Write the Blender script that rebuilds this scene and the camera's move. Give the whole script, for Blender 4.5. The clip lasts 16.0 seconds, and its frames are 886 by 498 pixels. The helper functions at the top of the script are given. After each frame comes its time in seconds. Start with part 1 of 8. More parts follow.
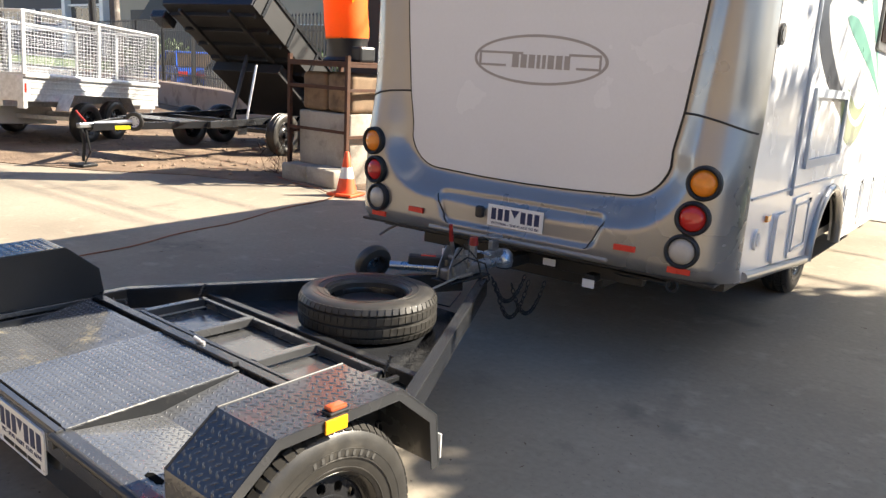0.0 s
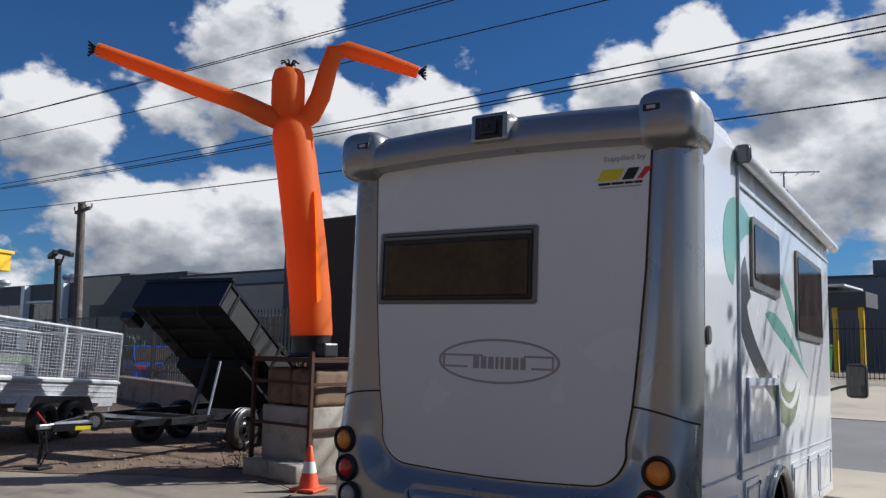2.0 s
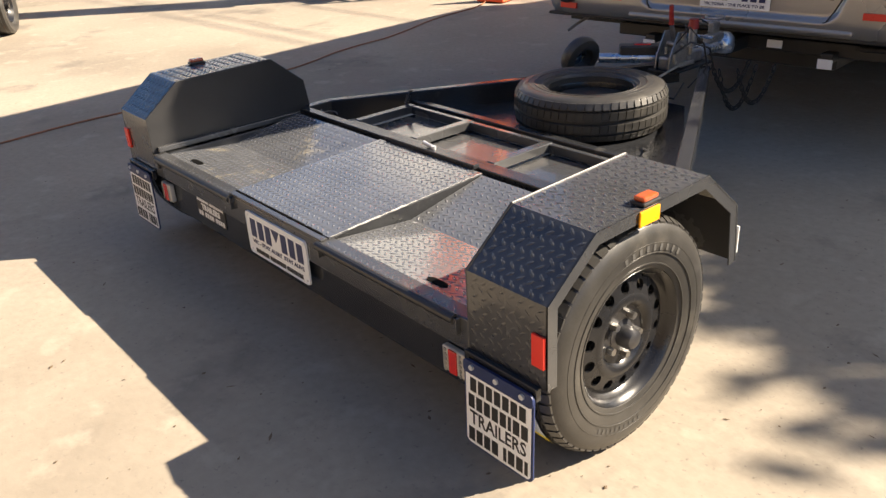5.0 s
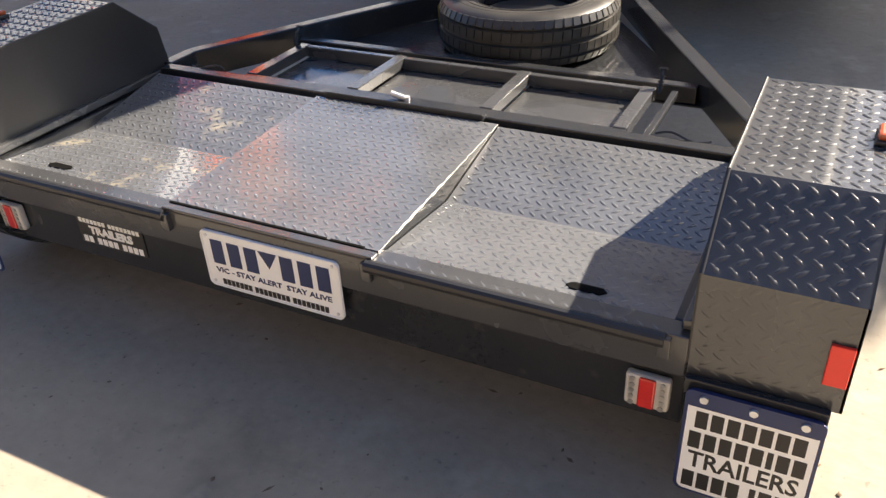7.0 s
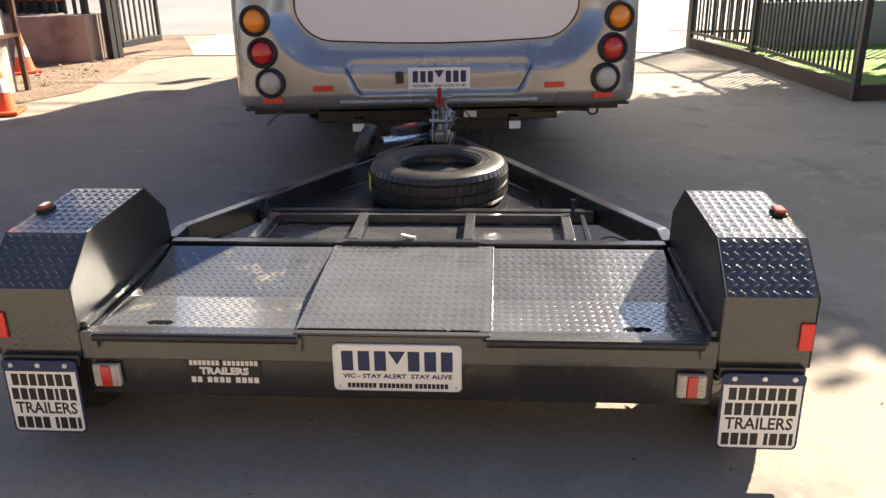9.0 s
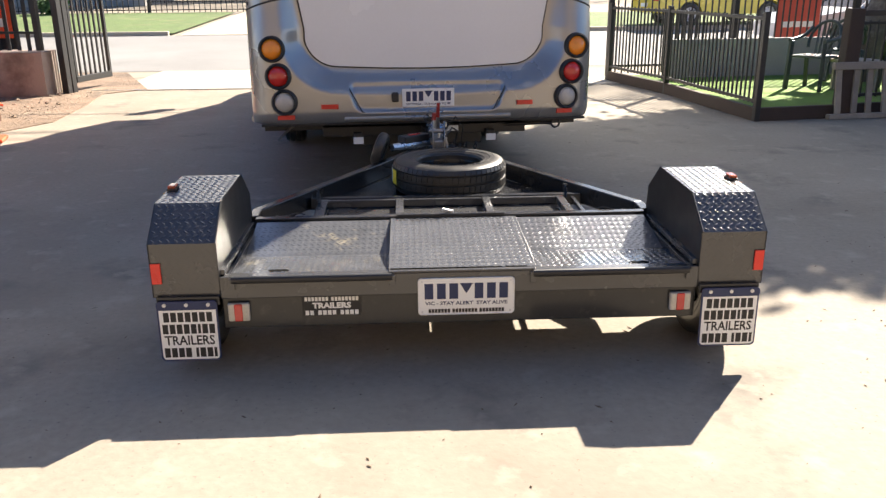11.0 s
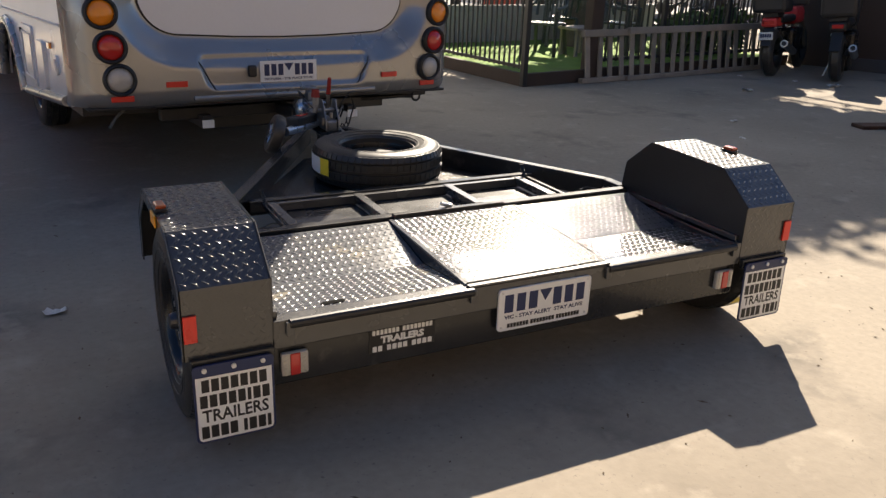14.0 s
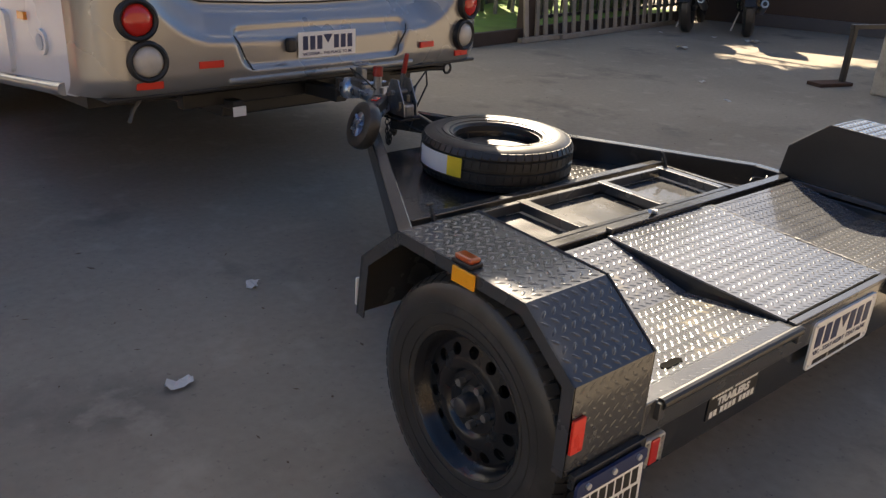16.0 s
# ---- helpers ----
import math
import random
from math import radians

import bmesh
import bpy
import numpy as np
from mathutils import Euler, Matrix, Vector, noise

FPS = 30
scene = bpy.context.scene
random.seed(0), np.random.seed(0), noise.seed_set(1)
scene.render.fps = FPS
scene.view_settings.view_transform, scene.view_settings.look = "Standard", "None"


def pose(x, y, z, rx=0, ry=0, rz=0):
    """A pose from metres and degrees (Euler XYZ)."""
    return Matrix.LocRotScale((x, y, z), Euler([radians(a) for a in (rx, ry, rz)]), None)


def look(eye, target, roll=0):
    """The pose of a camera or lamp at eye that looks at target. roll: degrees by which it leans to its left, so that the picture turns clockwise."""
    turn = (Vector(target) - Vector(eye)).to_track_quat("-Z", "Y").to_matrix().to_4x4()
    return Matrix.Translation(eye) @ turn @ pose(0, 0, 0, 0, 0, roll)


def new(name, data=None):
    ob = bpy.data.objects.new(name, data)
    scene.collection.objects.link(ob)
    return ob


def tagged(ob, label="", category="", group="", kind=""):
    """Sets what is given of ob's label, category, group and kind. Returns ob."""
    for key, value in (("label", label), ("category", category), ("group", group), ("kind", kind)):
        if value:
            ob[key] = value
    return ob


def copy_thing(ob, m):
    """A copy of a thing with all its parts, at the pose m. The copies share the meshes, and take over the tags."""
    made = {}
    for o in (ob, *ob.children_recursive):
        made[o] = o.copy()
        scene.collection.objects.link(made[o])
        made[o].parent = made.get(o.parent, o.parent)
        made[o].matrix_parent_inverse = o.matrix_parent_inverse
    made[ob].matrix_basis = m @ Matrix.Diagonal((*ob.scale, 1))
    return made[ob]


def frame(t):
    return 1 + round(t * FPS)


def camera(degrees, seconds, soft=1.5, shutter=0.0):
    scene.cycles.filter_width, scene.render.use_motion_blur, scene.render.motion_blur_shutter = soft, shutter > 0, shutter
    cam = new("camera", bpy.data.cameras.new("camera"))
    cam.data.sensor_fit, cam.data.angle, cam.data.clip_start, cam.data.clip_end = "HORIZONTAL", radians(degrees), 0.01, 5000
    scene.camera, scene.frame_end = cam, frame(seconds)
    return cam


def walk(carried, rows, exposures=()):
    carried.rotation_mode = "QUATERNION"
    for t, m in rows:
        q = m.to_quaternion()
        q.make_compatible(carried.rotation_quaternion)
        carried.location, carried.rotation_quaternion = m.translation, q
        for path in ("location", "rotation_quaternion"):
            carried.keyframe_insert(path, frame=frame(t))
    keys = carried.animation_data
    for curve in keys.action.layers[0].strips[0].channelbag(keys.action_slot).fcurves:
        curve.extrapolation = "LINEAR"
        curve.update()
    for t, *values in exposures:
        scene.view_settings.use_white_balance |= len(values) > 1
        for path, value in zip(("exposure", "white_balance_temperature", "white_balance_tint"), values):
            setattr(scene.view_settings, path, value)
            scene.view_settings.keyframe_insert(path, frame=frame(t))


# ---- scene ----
# camera and its way round the tow dolly
cam = camera(57.3, 16.0, soft=1.4)
PATH = [
    (0, (2.711, -0.954, 1.608), (1.419, 0.505, 1.157), 2.7),
    (0.5, (2.844, -1.077, 1.645), (1.586, 0.454, 1.376), 2.6),
    (1, (2.956, -1.212, 1.718), (1.725, 0.364, 1.704), 2.7),
    (1.5, (2.934, -1.281, 1.73), (1.707, 0.291, 1.875), 1.1),
    (2, (2.894, -1.294, 1.729), (1.645, 0.25, 1.966), 1.1),
    (2.5, (2.918, -1.314, 1.727), (1.703, 0.242, 2.046), 1.8),
    (3, (2.95, -1.266, 1.689), (1.669, 0.267, 1.779), 1.5),
    (3.5, (2.944, -1.184, 1.61), (1.578, 0.251, 1.338), 0.8),
    (4, (2.81, -1.162, 1.528), (1.404, 0.118, 0.909), -0.5),
    (4.5, (2.533, -1.203, 1.486), (1.161, 0.001, 0.668), -1.2),
    (5, (2.245, -1.124, 1.442), (0.85, 0.02, 0.578), -3.4),
    (5.2, (2.111, -1.048, 1.422), (0.757, 0.104, 0.507), -3.7),
    (7.3, (0.93, -1.265, 1.351), (0.334, 0.314, 0.277), -3.9),
    (7.5, (0.808, -1.337, 1.364), (0.377, 0.357, 0.393), -4.0),
    (8, (0.573, -1.603, 1.456), (0.36, 0.142, 0.501), -5.3),
    (8.5, (0.435, -1.877, 1.507), (0.279, -0.052, 0.703), -2.1),
    (9, (0.315, -2.13, 1.521), (0.18, -0.267, 0.806), -1.0),
    (9.2, (0.23, -2.244, 1.522), (0.136, -0.365, 0.844), -1.3),
    (11.3, (-0.314, -3.07, 1.517), (-0.138, -1.179, 0.892), 0.1),
    (11.5, (-0.401, -3.084, 1.523), (-0.137, -1.203, 0.898), 0.5),
    (12, (-0.624, -3.003, 1.495), (-0.223, -1.132, 0.911), 1.9),
    (12.5, (-0.883, -2.845, 1.494), (-0.387, -1.003, 0.893), 1.9),
    (13, (-1.195, -2.703, 1.488), (-0.54, -0.913, 0.884), 0.5),
    (13.5, (-1.396, -2.457, 1.475), (-0.582, -0.755, 0.812), 1.2),
    (14, (-1.534, -2.144, 1.479), (-0.654, -0.487, 0.784), 2.3),
    (14.5, (-1.748, -1.826, 1.462), (-0.792, -0.205, 0.784), 2.4),
    (15, (-1.953, -1.515, 1.454), (-0.986, 0.071, 0.712), 0.5),
    (15.5, (-2.056, -1.173, 1.428), (-1.058, 0.376, 0.651), 1.5),
    (16, (-2.325, -0.854, 1.427), (-1.117, 0.536, 0.647), 3.6),
]
EXPOSURES = [(0, 1.93, 7350, 9), (0.5, 1.48, 6950, 9), (1, 1.03, 6550, 9), (1.5, 0.60, 6150, 11), (2, 0.22, 5950, 10), (2.5, 0.02, 5700, 10), (3, 0.12, 6300, 10), (3.5, 0.60, 6900, 12), (4, 1.45, 7750, 12), (5, 1.80, 7850, 12), (7.3, 2.15, 7550, 12), (8, 2.05, 7550, 12), (9, 2.00, 7550, 12), (11.5, 1.90, 7100, 12), (12.5, 1.75, 7100, 12), (13.5, 1.50, 7400, 12), (14.5, 1.28, 7650, 12), (15.5, 1.38, 7900, 12), (16, 1.87, 8500, 12)]
walk(cam, [(t, look(eye, target, roll)) for t, eye, target, roll in PATH], EXPOSURES)

# world: blue sky with broken cumulus, one sun
SUN_TO = Vector((0.836, 1.116, 1.0)).normalized()
world = bpy.data.worlds.new("sky")
scene.world = world
world.use_nodes = True
wn, wl = world.node_tree.nodes, world.node_tree.links
wn.clear()


def wnode(kind, **vals):
    n = wn.new(kind)
    for k, v in vals.items():
        n.inputs[k].default_value = v
    return n


sky = wn.new("ShaderNodeTexSky")
sky.sky_type, sky.sun_disc = "NISHITA", False
sky.sun_elevation, sky.sun_rotation = radians(35.7), math.atan2(0.836, 1.116)
sky.air_density, sky.dust_density, sky.ozone_density = 1.0, 0.25, 4.0
wcoord = wn.new("ShaderNodeTexCoord")
wsep = wn.new("ShaderNodeSeparateXYZ")
wl.new(wcoord.outputs["Generated"], wsep.inputs["Vector"])


def wmath(op, a, b):
    n = wn.new("ShaderNodeMath")
    n.operation = op
    for i, v in enumerate((a, b)):
        if isinstance(v, (int, float)):
            n.inputs[i].default_value = v
        else:
            wl.new(v, n.inputs[i])
    return n.outputs[0]


def wrange(value, a, b, c=0.0, d=1.0, smooth=False):
    n = wn.new("ShaderNodeMapRange")
    n.interpolation_type = "SMOOTHSTEP" if smooth else "LINEAR"
    for k, v in (("From Min", a), ("From Max", b), ("To Min", c), ("To Max", d)):
        n.inputs[k].default_value = v
    wl.new(value, n.inputs["Value"])
    return n.outputs["Result"]


# cumulus masses over the street: direction and angular size
MASSES = [
    ((-0.755, 0.571, 0.322), 0.150), ((-0.700, 0.610, 0.372), 0.075), ((-0.802, 0.533, 0.265), 0.100), ((-0.884, 0.404, 0.222), 0.105),
    ((-0.830, 0.543, 0.120), 0.140), ((-0.780, 0.605, 0.150), 0.120), ((-0.880, 0.470, 0.130), 0.130), ((-0.690, 0.670, 0.262), 0.085), ((-0.612, 0.737, 0.276), 0.105),
    ((-0.531, 0.801, 0.262), 0.085), ((-0.430, 0.850, 0.300), 0.085), ((-0.335, 0.875, 0.345), 0.070), ((-0.234, 0.919, 0.310), 0.125), ((-0.186, 0.952, 0.235), 0.150),
    ((-0.285, 0.941, 0.190), 0.150), ((-0.130, 0.927, 0.340), 0.110), ((-0.030, 0.960, 0.260), 0.200), ((-0.560, 0.810, 0.140), 0.160), ((-0.68, 0.72, 0.12), 0.14),
]


def cloud_density(shift):
    """How much cloud lies in a direction: the masses with billowing edges, and scattered cumulus all round."""
    at = wn.new("ShaderNodeVectorMath")
    at.inputs[1].default_value = shift
    wl.new(wcoord.outputs["Generated"], at.inputs[0])
    flat = wnode("ShaderNodeMapping", Scale=(1.0, 1.0, 1.5), Location=(0.31, 0.77, 0.0))
    wl.new(at.outputs[0], flat.inputs["Vector"])
    billow = wnode("ShaderNodeTexNoise", Scale=7.5, Detail=9.0, Roughness=0.56)
    wl.new(flat.outputs["Vector"], billow.inputs["Vector"])
    puff = wnode("ShaderNodeTexVoronoi", Scale=21.0, Detail=2.0, Roughness=0.5)
    wl.new(flat.outputs["Vector"], puff.inputs["Vector"])
    rough = wmath("ADD", wrange(billow.outputs["Fac"], 0.25, 0.75, -0.52, 0.52), wrange(puff.outputs["Distance"], 0.0, 1.0, 0.15, -0.15))
    field = None
    for way, size in MASSES:
        d = wn.new("ShaderNodeVectorMath")
        d.operation = "DISTANCE"
        d.inputs[1].default_value = Vector(way).normalized()
        wl.new(at.outputs[0], d.inputs[0])
        one = wrange(d.outputs["Value"], 0.15 * size, 1.35 * size, 1.0, 0.0, True)
        field = one if field is None else wmath("MAXIMUM", field, one)
    broad = wnode("ShaderNodeTexNoise", Scale=2.4, Detail=2.0)
    wl.new(flat.outputs["Vector"], broad.inputs["Vector"])
    ahead = wn.new("ShaderNodeVectorMath")
    ahead.operation = "DISTANCE"
    ahead.inputs[1].default_value = Vector((-0.6, 0.74, 0.3)).normalized()
    wl.new(at.outputs[0], ahead.inputs[0])
    rest = wmath("MULTIPLY", wrange(broad.outputs["Fac"], 0.54, 0.74), wrange(ahead.outputs["Value"], 0.55, 0.85))
    sep = wn.new("ShaderNodeSeparateXYZ")
    wl.new(at.outputs[0], sep.inputs["Vector"])
    bank = wrange(sep.outputs["Z"], 0.04, 0.27, 0.80, 0.0)
    return wmath("ADD", wmath("MAXIMUM", wmath("MAXIMUM", field, rest), bank), rough)


dens = cloud_density(Vector((0, 0, 0)))
above = cloud_density(Vector((0.012, 0.016, 0.045)))
cover = wrange(dens, 0.44, 0.66, smooth=True)
lit = wmath("SUBTRACT", dens, above)
lit = wmath("ADD", lit, wrange(dens, 0.45, 1.25, 0.16, -0.22))
tone = wn.new("ShaderNodeValToRGB")
tone.color_ramp.elements[0].position, tone.color_ramp.elements[0].color = 0.05, (9.0, 9.6, 10.8, 1)
tone.color_ramp.elements[1].position, tone.color_ramp.elements[1].color = 0.85, (33.0, 31.8, 30.2, 1)
mid = tone.color_ramp.elements.new(0.45)
mid.color = (18.0, 18.0, 18.2, 1)
wl.new(wrange(lit, -0.34, 0.46), tone.inputs["Fac"])
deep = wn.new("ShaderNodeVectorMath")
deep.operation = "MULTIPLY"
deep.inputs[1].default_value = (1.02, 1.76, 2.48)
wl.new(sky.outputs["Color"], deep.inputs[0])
wmix = wn.new("ShaderNodeMix")
wmix.data_type = "RGBA"
wl.new(cover, wmix.inputs["Factor"])
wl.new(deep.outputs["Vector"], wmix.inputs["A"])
wl.new(tone.outputs["Color"], wmix.inputs["B"])
wbg = wnode("ShaderNodeBackground", Strength=0.022)
wout = wn.new("ShaderNodeOutputWorld")
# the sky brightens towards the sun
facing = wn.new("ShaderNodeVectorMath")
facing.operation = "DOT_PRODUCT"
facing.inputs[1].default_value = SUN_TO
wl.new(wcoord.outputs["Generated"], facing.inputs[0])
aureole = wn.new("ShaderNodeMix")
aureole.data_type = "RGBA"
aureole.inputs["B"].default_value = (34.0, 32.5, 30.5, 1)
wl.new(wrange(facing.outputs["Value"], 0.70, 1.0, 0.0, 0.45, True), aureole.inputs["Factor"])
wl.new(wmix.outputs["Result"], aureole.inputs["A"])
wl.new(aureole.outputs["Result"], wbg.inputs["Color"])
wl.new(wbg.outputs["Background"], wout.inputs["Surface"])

sun = new("sun", bpy.data.lights.new("sun", "SUN"))
sun.data.energy, sun.data.angle, sun.data.color = 5.0, radians(0.5), (1.0, 0.95, 0.87)
sun.matrix_world = look(SUN_TO * 60, (0, 0, 0))

# ---- materials ----


def material(name, color, rough=0.6, metal=0.0, vary=0.15, scale=8.0, fine=90.0, bump=0.15, depth=0.004, spots=None, coat=0.0, spec=0.5, rvary=0.1, per=0.0, coat_rough=0.06):
    """A surface with colour variation at two scales, uneven roughness and fine relief; spots: (colour, amount, scale) of stains."""
    m = bpy.data.materials.new(name)
    m.use_nodes = True
    nt = m.node_tree
    N, L = nt.nodes, nt.links
    b = N["Principled BSDF"]
    co = N.new("ShaderNodeTexCoord")
    big = N.new("ShaderNodeTexNoise")
    big.inputs["Scale"].default_value, big.inputs["Detail"].default_value = scale, 5.0
    small = N.new("ShaderNodeTexNoise")
    small.inputs["Scale"].default_value, small.inputs["Detail"].default_value = fine, 3.0
    L.new(co.outputs["Object"], big.inputs["Vector"])
    L.new(co.outputs["Object"], small.inputs["Vector"])
    both = N.new("ShaderNodeMath")
    both.operation = "ADD"
    half = N.new("ShaderNodeMath")
    half.operation = "MULTIPLY"
    half.inputs[1].default_value = 0.5
    L.new(small.outputs["Fac"], half.inputs[0])
    L.new(big.outputs["Fac"], both.inputs[0])
    L.new(half.outputs[0], both.inputs[1])
    ramp = N.new("ShaderNodeMapRange")
    ramp.inputs["From Min"].default_value, ramp.inputs["From Max"].default_value = 0.45, 1.05
    ramp.inputs["To Min"].default_value, ramp.inputs["To Max"].default_value = 1 - vary, 1 + vary
    L.new(both.outputs[0], ramp.inputs["Value"])
    last = ramp.outputs["Result"]
    if per:
        info = N.new("ShaderNodeObjectInfo")
        pr = N.new("ShaderNodeMapRange")
        pr.inputs["To Min"].default_value, pr.inputs["To Max"].default_value = 1 - per, 1 + per
        L.new(info.outputs["Random"], pr.inputs["Value"])
        pm = N.new("ShaderNodeMath")
        pm.operation = "MULTIPLY"
        L.new(last, pm.inputs[0])
        L.new(pr.outputs["Result"], pm.inputs[1])
        last = pm.outputs[0]
    tint = N.new("ShaderNodeVectorMath")
    tint.operation = "SCALE"
    tint.inputs[0].default_value = color
    L.new(last, tint.inputs["Scale"])
    col = tint.outputs["Vector"]
    for sc, amount, ss in spots or ():
        sn = N.new("ShaderNodeTexNoise")
        sn.inputs["Scale"].default_value, sn.inputs["Detail"].default_value, sn.inputs["Roughness"].default_value = ss, 6.0, 0.6
        L.new(co.outputs["Object"], sn.inputs["Vector"])
        sr = N.new("ShaderNodeMapRange")
        sr.inputs["From Min"].default_value, sr.inputs["From Max"].default_value = 0.62 - 0.2 * amount, 0.74 - 0.1 * amount
        sr.inputs["To Max"].default_value = 0.85
        L.new(sn.outputs["Fac"], sr.inputs["Value"])
        mx = N.new("ShaderNodeMix")
        mx.data_type = "RGBA"
        L.new(sr.outputs["Result"], mx.inputs["Factor"])
        L.new(col, mx.inputs["A"])
        mx.inputs["B"].default_value = (*sc, 1)
        col = mx.outputs["Result"]
    L.new(col, b.inputs["Base Color"])
    rr = N.new("ShaderNodeMapRange")
    rr.inputs["To Min"].default_value, rr.inputs["To Max"].default_value = max(0.02, rough - rvary), min(1.0, rough + rvary)
    L.new(big.outputs["Fac"], rr.inputs["Value"])
    L.new(rr.outputs["Result"], b.inputs["Roughness"])
    b.inputs["Metallic"].default_value = metal
    b.inputs["Specular IOR Level"].default_value = spec
    b.inputs["Coat Weight"].default_value = coat
    b.inputs["Coat Roughness"].default_value = coat_rough
    if bump:
        bp = N.new("ShaderNodeBump")
        bp.inputs["Strength"].default_value, bp.inputs["Distance"].default_value = bump, depth
        L.new(both.outputs[0], bp.inputs["Height"])
        L.new(bp.outputs["Normal"], b.inputs["Normal"])
    return m


M = {}
M["concrete"] = material("concrete", (0.285, 0.247, 0.198), 0.8, 0, 0.20, 0.55, 28, 0.5, 0.006, [((0.14, 0.125, 0.105), 0.05, 45.0), ((0.20, 0.17, 0.135), 0.5, 0.35), ((0.15, 0.133, 0.113), 0.24, 1.3), ((0.35, 0.305, 0.245), 0.3, 5.0)], spec=0.15)
M["driveway"] = material("pale_driveway_concrete", (0.46, 0.40, 0.31), 0.85, 0, 0.12, 0.7, 40, 0.3, 0.005, [((0.33, 0.28, 0.22), 0.4, 0.6)])
M["asphalt"] = material("asphalt", (0.19, 0.185, 0.178), 0.85, 0, 0.2, 0.4, 60, 0.5, 0.01, [((0.24, 0.235, 0.225), 0.5, 0.25)])
M["dirt"] = material("red_brown_dirt", (0.19, 0.13, 0.088), 0.95, 0, 0.4, 1.5, 25, 1.0, 0.05, [((0.30, 0.23, 0.16), 0.35, 0.9), ((0.085, 0.06, 0.045), 0.45, 2.2)])
M["black_paint"] = material("black_gloss_paint", (0.020, 0.021, 0.023), 0.22, 0.0, 0.2, 5, 120, 0.05, 0.001, [((0.06, 0.058, 0.055), 0.1, 9.0)], coat=0.15, spec=0.45)
M["grey_paint"] = material("charcoal_metallic_paint", (0.052, 0.053, 0.055), 0.26, 0.15, 0.15, 6, 200, 0.05, 0.001, coat=0.6)
M["tread"] = material("checker_plate_paint", (0.095, 0.099, 0.106), 0.13, 0.0, 0.22, 5, 160, 0.18, 0.001, [((0.15, 0.135, 0.105), 0.02, 4.5), ((0.035, 0.036, 0.038), 0.2, 2.5)], spec=0.6, rvary=0.04, coat=0.65, coat_rough=0.14)
M["tread_dusty"] = material("dusty_checker_plate_paint", (0.095, 0.099, 0.106), 0.13, 0.0, 0.22, 5, 160, 0.18, 0.001, [((0.33, 0.29, 0.21), 0.18, 7.0), ((0.035, 0.036, 0.038), 0.2, 2.5)], spec=0.6, rvary=0.04, coat=0.65, coat_rough=0.14)
M["tyre"] = material("tyre_rubber", (0.036, 0.034, 0.031), 0.36, 0, 0.25, 14, 160, 0.2, 0.002, [((0.070, 0.064, 0.054), 0.25, 7.0)])
M["rubber_mark"] = material("scuffed_grey_rubber", (0.055, 0.053, 0.049), 0.7, 0, 0.2, 14, 160, 0.1, 0.001)
M["rim"] = material("satin_black_steel_rim", (0.014, 0.014, 0.015), 0.26, 0.1, 0.15, 10, 150, 0.05, 0.001)
M["zinc"] = material("galvanised_steel", (0.62, 0.63, 0.64), 0.42, 0.6, 0.22, 18, 90, 0.1, 0.001)
M["zinc_dull"] = material("dull_zinc_plating", (0.30, 0.31, 0.32), 0.36, 0.8, 0.35, 22, 120, 0.12, 0.001)
M["weld"] = material("scuffed_weld", (0.34, 0.335, 0.32), 0.6, 0.2, 0.5, 60, 200, 0.4, 0.002)
M["steel"] = material("worn_steel", (0.45, 0.44, 0.42), 0.35, 1.0, 0.2, 30, 200, 0.05, 0.001)
M["rust"] = material("rusty_steel", (0.080, 0.036, 0.021), 0.85, 0.2, 0.4, 9, 70, 0.5, 0.004, [((0.07, 0.04, 0.03), 0.4, 6.0)])
M["hub_steel"] = material("dark_hub_steel", (0.11, 0.11, 0.115), 0.34, 0.8, 0.3, 22, 120, 0.1, 0.001)
M["bus_white"] = material("white_panel_paint", (0.72, 0.73, 0.745), 0.25, 0, 0.03, 1.5, 60, 0.02, 0.001, coat=0.4)
M["bus_grey"] = material("silver_grey_metallic_paint", (0.35, 0.345, 0.335), 0.29, 0.60, 0.06, 2.0, 300, 0.0, 0.0005, coat=0.5, coat_rough=0.08)
M["trim_black"] = material("black_rubber_trim", (0.018, 0.018, 0.018), 0.5, 0, 0.15, 10, 100, 0.1, 0.001)
M["plastic_black"] = material("black_plastic", (0.02, 0.02, 0.021), 0.42, 0, 0.15, 10, 100, 0.08, 0.001)
M["orange_fabric"] = material("orange_ripstop_nylon", (0.88, 0.22, 0.025), 0.6, 0, 0.1, 2.0, 40, 0.25, 0.01)
nt = M["orange_fabric"].node_tree
thin = nt.nodes.new("ShaderNodeBsdfTranslucent")
thin.inputs["Color"].default_value = (0.97, 0.24, 0.02, 1)
blend = nt.nodes.new("ShaderNodeMixShader")
blend.inputs["Fac"].default_value = 0.5
nt.links.new(nt.nodes["Principled BSDF"].outputs["BSDF"], blend.inputs[1])
nt.links.new(thin.outputs["BSDF"], blend.inputs[2])
nt.links.new(blend.outputs["Shader"], nt.nodes["Material Output"].inputs["Surface"])
M["orange_plastic"] = material("orange_cone_plastic", (0.85, 0.10, 0.03), 0.5, 0, 0.12, 8, 60, 0.1, 0.002)
M["white_paint"] = material("white_paint", (0.78, 0.78, 0.76), 0.5, 0, 0.06, 6, 60, 0.08, 0.001)
M["red_lens"] = material("red_lens", (0.55, 0.025, 0.02), 0.15, 0, 0.1, 30, 200, 0.1, 0.001, coat=0.6)
M["dark_amber_lens"] = material("dark_amber_lens", (0.42, 0.075, 0.02), 0.15, 0, 0.1, 30, 200, 0.1, 0.001, coat=0.6)
